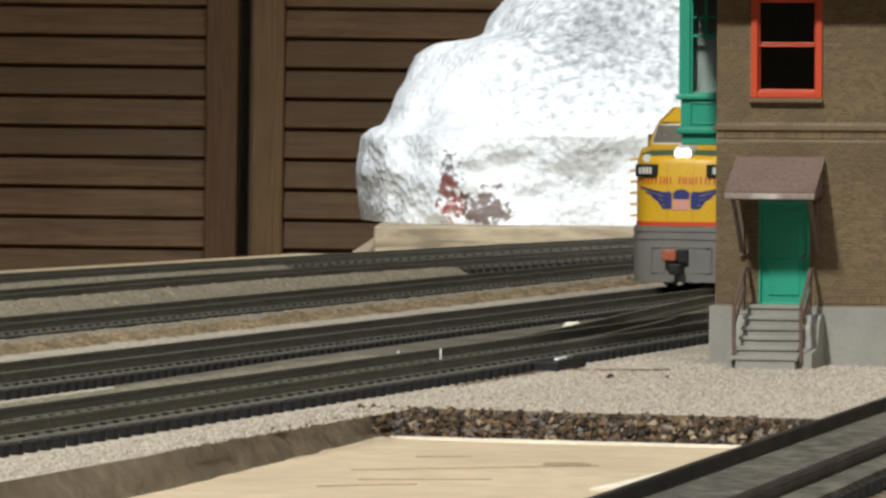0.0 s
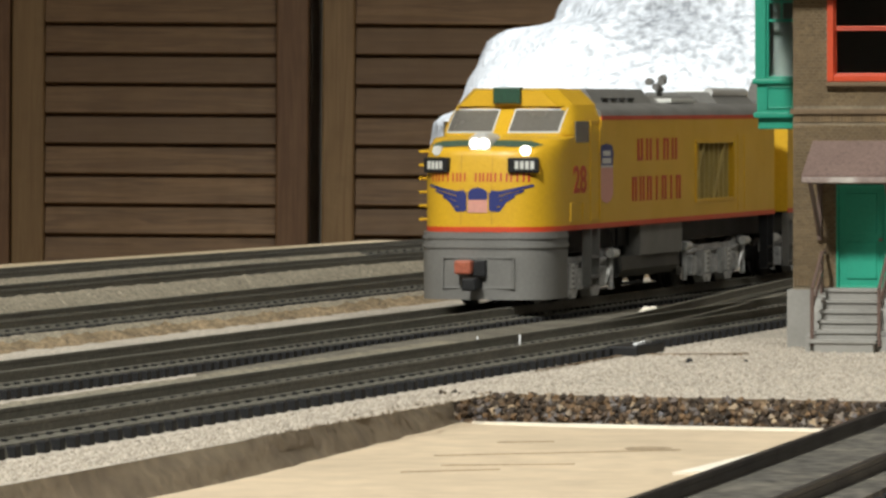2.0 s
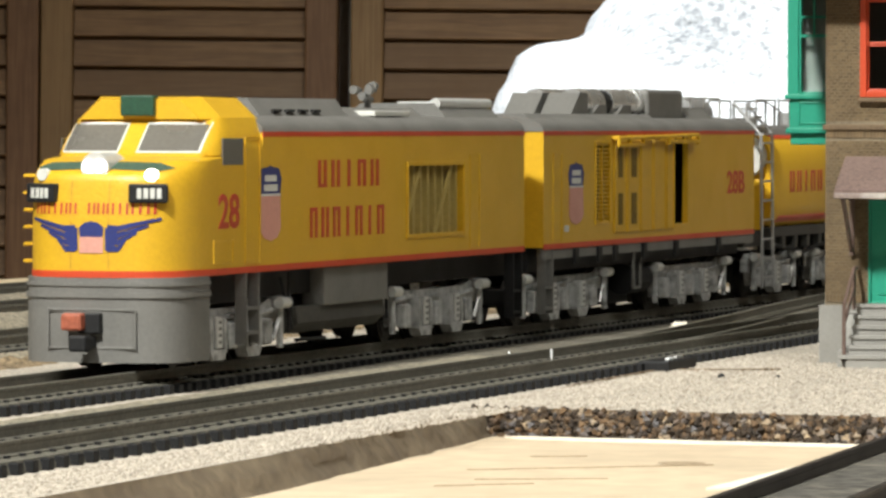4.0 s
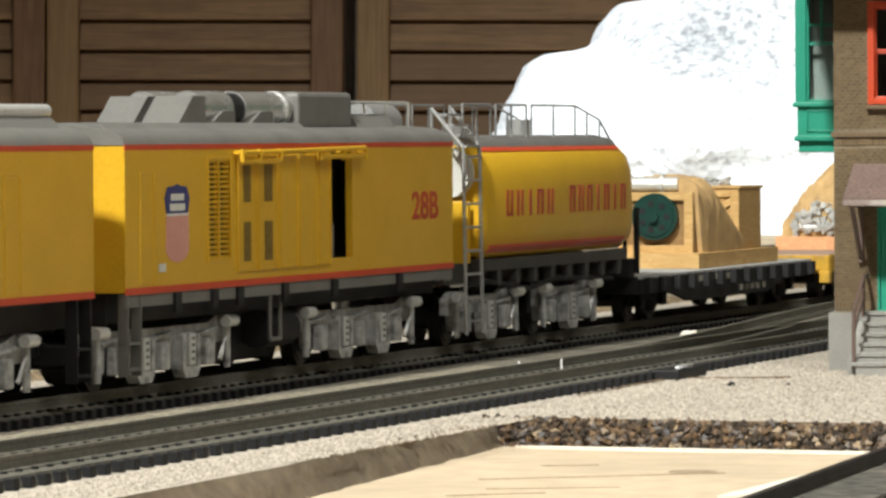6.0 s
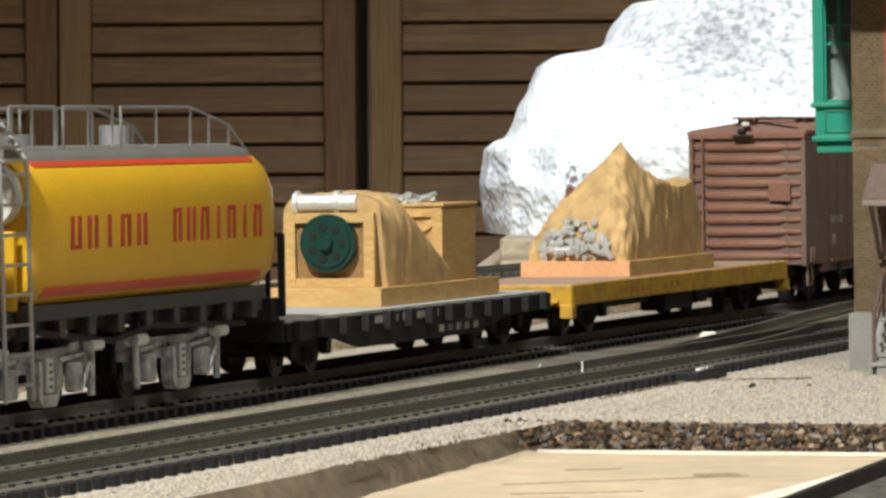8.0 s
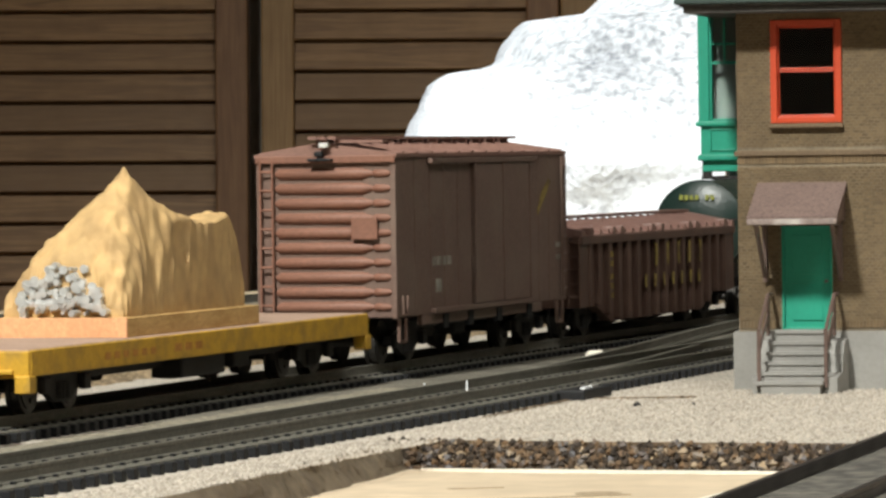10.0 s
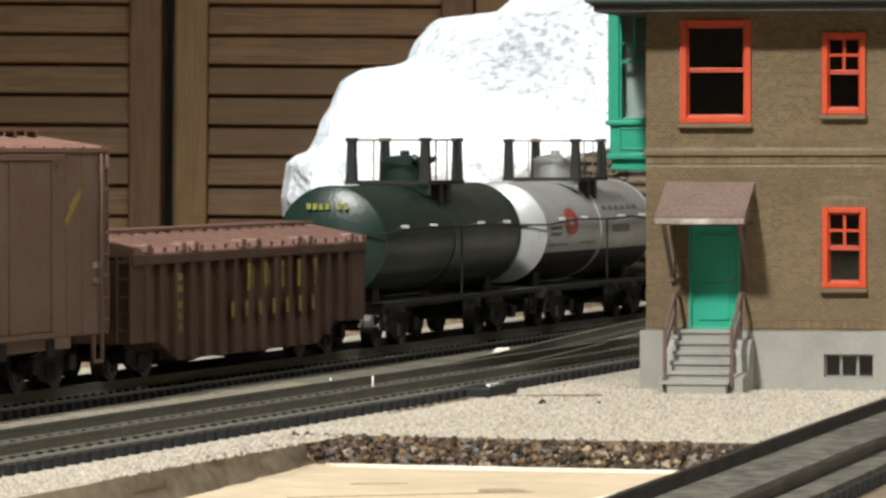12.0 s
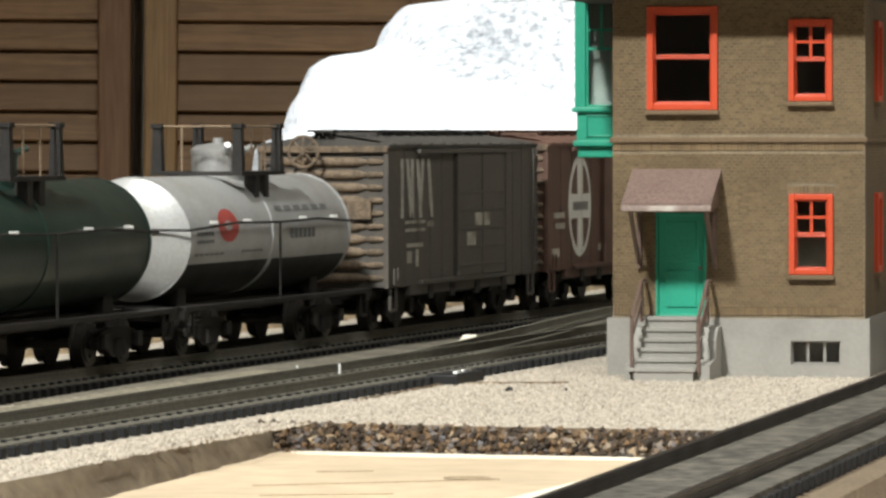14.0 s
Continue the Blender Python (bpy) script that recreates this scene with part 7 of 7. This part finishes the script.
def tank_car(name, label, u5, half, mat, lower, dome_mat):
    c = car(name, label, "tank car", u5)
    r, zc = 13.9, 26.3

    def ring(x, k):
        return [(x * MM, k * r * math.cos(2 * math.pi * i / 48) * MM, (zc + k * r * math.sin(2 * math.pi * i / 48)) * MM) for i in range(48)]
    body = loft([ring(half + 3.0, 0.12), ring(half + 2.6, 0.45), ring(half + 1.6, 0.75), ring(half + .5, 0.93), ring(half, 0.985), ring(half - .8, 1.0), ring(-half + .8, 1.0), ring(-half, 0.985), ring(-half - .5, 0.93), ring(-half - 1.6, 0.75), ring(-half - 2.6, 0.45), ring(-half - 3, 0.12)])
    if lower:
        bmesh.ops.bisect_plane(body, geom=body.verts[:] + body.edges[:] + body.faces[:], plane_co=(0, 0, 20.6 * MM), plane_no=(0, 0, 1))
        for f in body.faces:
            c0 = f.calc_center_median()
            f.material_index = 1 if c0.z < 20.6 * MM and abs(c0.x) < (half - .7) * MM else 0
    t = smooth(part("tank", body, [mat, lower or mat], c, "cylindrical tank"), 35)
    for x in (half - .6, -half + .6):
        smooth(part("seam_band", loft([[(x * MM + d, r * 1.012 * math.cos(2 * math.pi * i / 48) * MM, (zc + r * 1.012 * math.sin(2 * math.pi * i / 48)) * MM) for i in range(48)] for d in (-0.0005, 0.0005)]), mat, t), 35)
    part("tank_strap", loft([[(d * MM, (r + .25) * math.cos(2 * math.pi * i / 48) * MM, (zc + (r + .25) * math.sin(2 * math.pi * i / 48)) * MM) for i in range(48)] for d in (-1.1, 1.1)]), mat, t)
    smooth(part("dome", tubes([((0, 0, (zc + 10) * MM), (0, 0, 45.4 * MM))], 6.4 * MM, 28), dome_mat, c, "cylindrical dome"), 35)
    smooth(part("dome_lid", loft([[(k * 6.6 * math.cos(2 * math.pi * i / 28) * MM, k * 6.6 * math.sin(2 * math.pi * i / 28) * MM, z * MM) for i in range(28)] for k, z in ((1, 45.2), (1, 46.2), (0.8, 47.2), (0.3, 47.8))]), dome_mat, c), 35)
    part("dome_valve", tubes([((0, 0, 47 * MM), (0, 0, 49 * MM))], 1.3 * MM, 10), dome_mat, c)
    part("dome_fittings", tubes([((5 * MM, 4 * MM, 46 * MM), (7.6 * MM, 5 * MM, 47.4 * MM)), ((-4 * MM, 5 * MM, 46 * MM), (-6 * MM, 6.5 * MM, 47 * MM))], 0.8 * MM, 8), dome_mat, c)
    pl = part("platform", boxes([(-16, 16, 8.4, 11.4, 40.2, 41.2), (-16, 16, -11.4, -8.4, 40.2, 41.2), (13, 16, -8.4, 8.4, 40.2, 41.2), (-16, -13, -8.4, 8.4, 40.2, 41.2), (-5, -2, 8, 11, 35, 40.2), (2, 5, 8, 11, 35, 40.2), (-5, -2, -11, -8, 35, 40.2), (2, 5, -11, -8, 35, 40.2)], 0.1), FREIGHT_TRUCK, c, "dark dome walkway")
    for x in (-14.4, 14.4):
        for y in (-9.9, 9.9):
            part("post", loft([[((x + a * k) * MM, (y + b * k) * MM, z * MM) for a, b in ((-1, -1), (1, -1), (1, 1), (-1, 1))] for k, z in ((1.3, 41), (1.0, 51.2), (1.35, 51.3), (1.35, 52.3))]), FREIGHT_TRUCK, pl)
    part("platform_rail", rods([((-14.4, y, 51.7), (14.4, y, 51.7)) for y in (-9.9, 9.9)] + [((x, -9.9, 51.7), (x, 9.9, 51.7)) for x in (-14.4, 14.4)] + [((x, 9.9, 41), (x, 9.9, 51.7)) for x in (-5, 5)] + [((14.4, y, 41), (14.4, y, 51.7)) for y in (-4,)], 0.24), material("tan_wire", (0.25, 0.18, 0.12), 0.5), pl, "thin wire rail")
    rail = part("handrail", rods([((-half - 2, 14.8, 28.4), (-half * .5, 15.2, 29.6)), ((-half * .5, 15.2, 29.6), (0, 15.2, 29.2)), ((0, 15.2, 29.2), (half * .5, 15.2, 29.6)), ((half * .5, 15.2, 29.6), (half + 2, 14.8, 28.4)), ((half + 2, 14.8, 28.4), (half + 4.5, 0, 28.4)), ((half + 4.5, 0, 28.4), (half + 2, -14.8, 28.4)), ((0, 15.4, 29.4), (0, 15.4, 11))], 0.3), FREIGHT_TRUCK, c, "thin tank handrail")
    for x in (-half * .75, -half * .35, half * .35, half * .75):
        part("rail_bracket", rods([((x, 12.6, 29.8), (x, 15.4, 29.8))], 0.45), SILVER_PART, rail)
    part("frame", boxes([(-half - 10, half + 10, -5, 5, 8.6, 11.4), (-half - 10, half + 10, 13.0, 16.4, 10.4, 11.6), (-half - 10, half + 10, -16.4, -13.0, 10.4, 11.6), (-half - 10, -half - 6, -16, 16, 8.6, 11.4), (half + 6, half + 10, -16, 16, 8.6, 11.4)], 0.2), FREIGHT_TRUCK, c, "black car frame with running boards")
    part("saddle", B(-half + 8, -half + 14, -8, 8, 11, 17.5, 0.3), FREIGHT_TRUCK, c)
    part("saddle", B(half - 14, half - 8, -8, 8, 11, 17.5, 0.3), FREIGHT_TRUCK, c)
    for s in (-1, 1):
        part("stirrup", rods([((s * (half + 8), 15.5, 10), (s * (half + 8), 15.5, 5)), ((s * (half + 3), 15.5, 10), (s * (half + 3), 15.5, 5)), ((s * (half + 8), 15.5, 5), (s * (half + 3), 15.5, 5))], 0.4), FREIGHT_TRUCK, c)
    for x in (half - 17, -half + 17):
        freight_truck(c, x)
    coupler(c, half + 10, 1)
    coupler(c, -half - 10, -1)
    return c


tank1 = tank_car("green_tank_car", "glossy dark green tank car with a dome walkway", 1.0190, 62, TANK_GREEN, None, TANK_GREEN)
bm = bmesh.new()
for k in range(7):
    if k != 4:
        add_box(bm, 64.6 * MM, 64.9 * MM, (-5.6 + k * 1.6) * MM, (-4.5 + k * 1.6) * MM, 34.4 * MM, 35.9 * MM)
part("lettering", bm, material("bright_yellow_lettering", (0.26, 0.27, 0.04), 0.6, dirt=(0.08, 0.1, 0.05), dirt_amount=0.7, dirt_scale=40), tank1, "yellow mark in plain bars")
tank2 = tank_car("silver_tank_car", "silver tank car with a black belly and red round emblem", 1.1670, 60, TANK_SILVER, BLACK, SILVER)


def on_tank(parent, name, pts, mat, label=""):
    bm = bmesh.new()
    f = bm.faces.new([bm.verts.new((x * MM, 0, z * MM)) for x, z in pts])
    for k in range(16, 40):
        bmesh.ops.bisect_plane(bm, geom=bm.verts[:] + bm.edges[:] + bm.faces[:], plane_co=(0, 0, k * MM), plane_no=(0, 0, 1))
    for v in bm.verts:
        v.co.y = math.sqrt(max(0, 14.05 ** 2 - (v.co.z / MM - 26.3) ** 2)) * MM
    return part(name, bm, mat, parent, label)


DIM = material("dim_grey_lettering", (0.13, 0.13, 0.13), 0.6, vary=0.2)
on_tank(tank2, "round_emblem", [(33 + 7.2 * math.cos(a), 29.0 + 3.8 * math.sin(a)) for a in [2 * math.pi * k / 24 for k in range(24)]], material("dull_red_emblem", (0.40, 0.07, 0.06), 0.5), "dull red round emblem")
on_tank(tank2, "emblem_centre", [(33 + 2.6 * math.cos(a), 29.0 + 1.2 * math.sin(a)) for a in [2 * math.pi * k / 16 for k in range(16)]], TANK_SILVER)
for x0, x1, z0, z1 in ((44, 56, 26.9, 27.8), (44, 56, 25.2, 26.0), (36, 57, 22.4, 22.9), (8, 24, 22.6, 23.1), (-12, -32, 25.2, 27.4), (-4, -46, 31.8, 33.0)):
    n = 6
    for k in range(n):
        a = x0 + (x1 - x0) * k / n
        b = a + (x1 - x0) / n * 0.72
        on_tank(tank2, "letter_bar", [(a, z0), (b, z0), (b, z1), (a, z1)], DIM)

box2 = boxcar("black_boxcar", "sooty black boxcar with tan weathered end ribs", 1.3190, DARK_CAR, TAN_END, material("sooty_roof", (0.06, 0.055, 0.05), 0.7, vary=0.2), 5)
bm = bmesh.new()
for x0, lean in ((57, 0), (52.5, 3.5), (48, 0), (43.5, 3.0), (38.5, -3.0), (33.5, 3.0)):
    add_prism(bm, [((x0) * MM, 43.5 * MM), ((x0 + 2.3) * MM, 43.5 * MM), ((x0 + 2.3 - lean) * MM, 28.5 * MM), ((x0 - lean) * MM, 28.5 * MM)], "y", 16.95 * MM, 17.2 * MM)
part("emblem_strokes", bm, material("chalky_white_emblem", (0.42, 0.40, 0.36), 0.7, vary=0.25, dirt=(0.16, 0.14, 0.12), dirt_amount=0.6, dirt_scale=20), box2, "faded white strokes of an emblem")
part("lettering", boxes([(38, 56, 17, 17.2, 27, 27.8), (38, 56, 17, 17.2, 25, 25.8), (30, 36, 17, 17.2, 26, 27.4), (40, 54, 17, 17.2, 21, 22), (44, 46, 17, 17.2, 16, 20.4), (50, 54, 17, 17.2, 17, 20), (-20, -6, 18.0, 18.2, 25.6, 29), (-6, 2, 18, 18.2, 20, 24)]), DECAL, box2, "faded white plain bars")
bwl = part("brake_wheel", bmesh.new(), TAN_END, box2, "spoked brake wheel")
bm = bmesh.new()
for k in range(20):
    a, b = 2 * math.pi * k / 20, 2 * math.pi * (k + 1) / 20
    add_tube(bm, (75.5 * MM, (-3.6 + 3.9 * math.cos(a)) * MM, (45.4 + 3.9 * math.sin(a)) * MM), (75.5 * MM, (-3.6 + 3.9 * math.cos(b)) * MM, (45.4 + 3.9 * math.sin(b)) * MM), 0.42 * MM, 6)
for k in range(8):
    a = 2 * math.pi * k / 8
    add_tube(bm, (75.5 * MM, -3.6 * MM, 45.4 * MM), (75.5 * MM, (-3.6 + 3.9 * math.cos(a)) * MM, (45.4 + 3.9 * math.sin(a)) * MM), 0.3 * MM, 5)
add_tube(bm, (71 * MM, -3.6 * MM, 45.4 * MM), (76.2 * MM, -3.6 * MM, 45.4 * MM), 0.8 * MM, 8)
bm.to_mesh(bwl.data)
bm.free()
part("brake_step", boxes([(70.5, 75.5, -10, -2, 38.4, 39.0)], 0.1), TAN_END, box2)

box3 = boxcar("brown_boxcar", "mineral brown boxcar with a white oval cross emblem", 1.4730, OXIDE, TAN_END, material("brown_roof", (0.13, 0.07, 0.05), 0.7, vary=0.15), 5)
oval = [(35 + 12.5 * math.cos(2 * math.pi * k / 40), 29.2 + 14.5 * math.sin(2 * math.pi * k / 40)) for k in range(40)]
cross = part("cross_emblem", prism([(x * MM, z * MM) for x, z in oval], "y", 16.95 * MM, 17.15 * MM), PALE, box3, "white oval emblem with a dark-cornered cross")
for sx in (-1, 1):
    for sz in (-1, 1):
        pts = [(35 + sx * 3.2, 29.2 + sz * 3.4)] + [(35 + sx * 10.6 * math.cos(a), 29.2 + sz * 12.6 * math.sin(a)) for a in [math.radians(d) for d in (17, 30, 45, 58, 71)]]
        part("corner_field", prism([(x * MM, z * MM) for x, z in (pts if sx * sz > 0 else pts[::-1])], "y", 17.1 * MM, 17.24 * MM), OXIDE, cross)
part("name_bar", boxes([(26.5 + k * 2.8, 28.6 + k * 2.8, 17.1, 17.26, 28.0, 30.4) for k in range(6)]), DIM, cross)
part("lettering", boxes([(52, 64, 17, 17.2, 26, 27.6), (52, 62, 17, 17.2, 23, 24.6), (58, 66, 17, 17.2, 15, 17.5), (10.5, 13.5, 17, 17.2, 16, 18)]), DECAL, box3, "faded white plain bars")


# ---- all that moves ----
# the first boxcar is a taller pattern than the others
for ob in [c for c in bpy.data.objects if c.parent and (c.parent is TALL_BOXCAR or c.parent.parent is TALL_BOXCAR) and c.location.length < 1e-9 and c.type == "MESH"]:
    if ob.name.startswith(("truck", "coupler", "underframe", "brake_gear")) or (ob.parent is not TALL_BOXCAR and ob.parent.name.startswith("truck")):
        continue
    for vert in ob.data.vertices:
        if vert.co.z > 0.012:
            vert.co.z = 0.012 + (vert.co.z - 0.012) * 1.068


def run(t):
    """Way still to go at a time, before the place at five seconds; the train gathers a little speed at first."""
    return SPEED * (5.0 - t) - 0.0035 * min(1.0, max(0.0, (4.2 - t) / 2.2))


def motions():
    for ob, u5 in TRAIN:
        walk(ob, [(k * 0.5, car_pose(u5 + run(k * 0.5))) for k in range(29)])
    for ob, x, r in WHEELS:
        walk(ob, [(k / 30, pose(x, 0, r, 0, math.degrees((run(0) - run(k / 30)) / r), 0)) for k in range(421)])


motions()
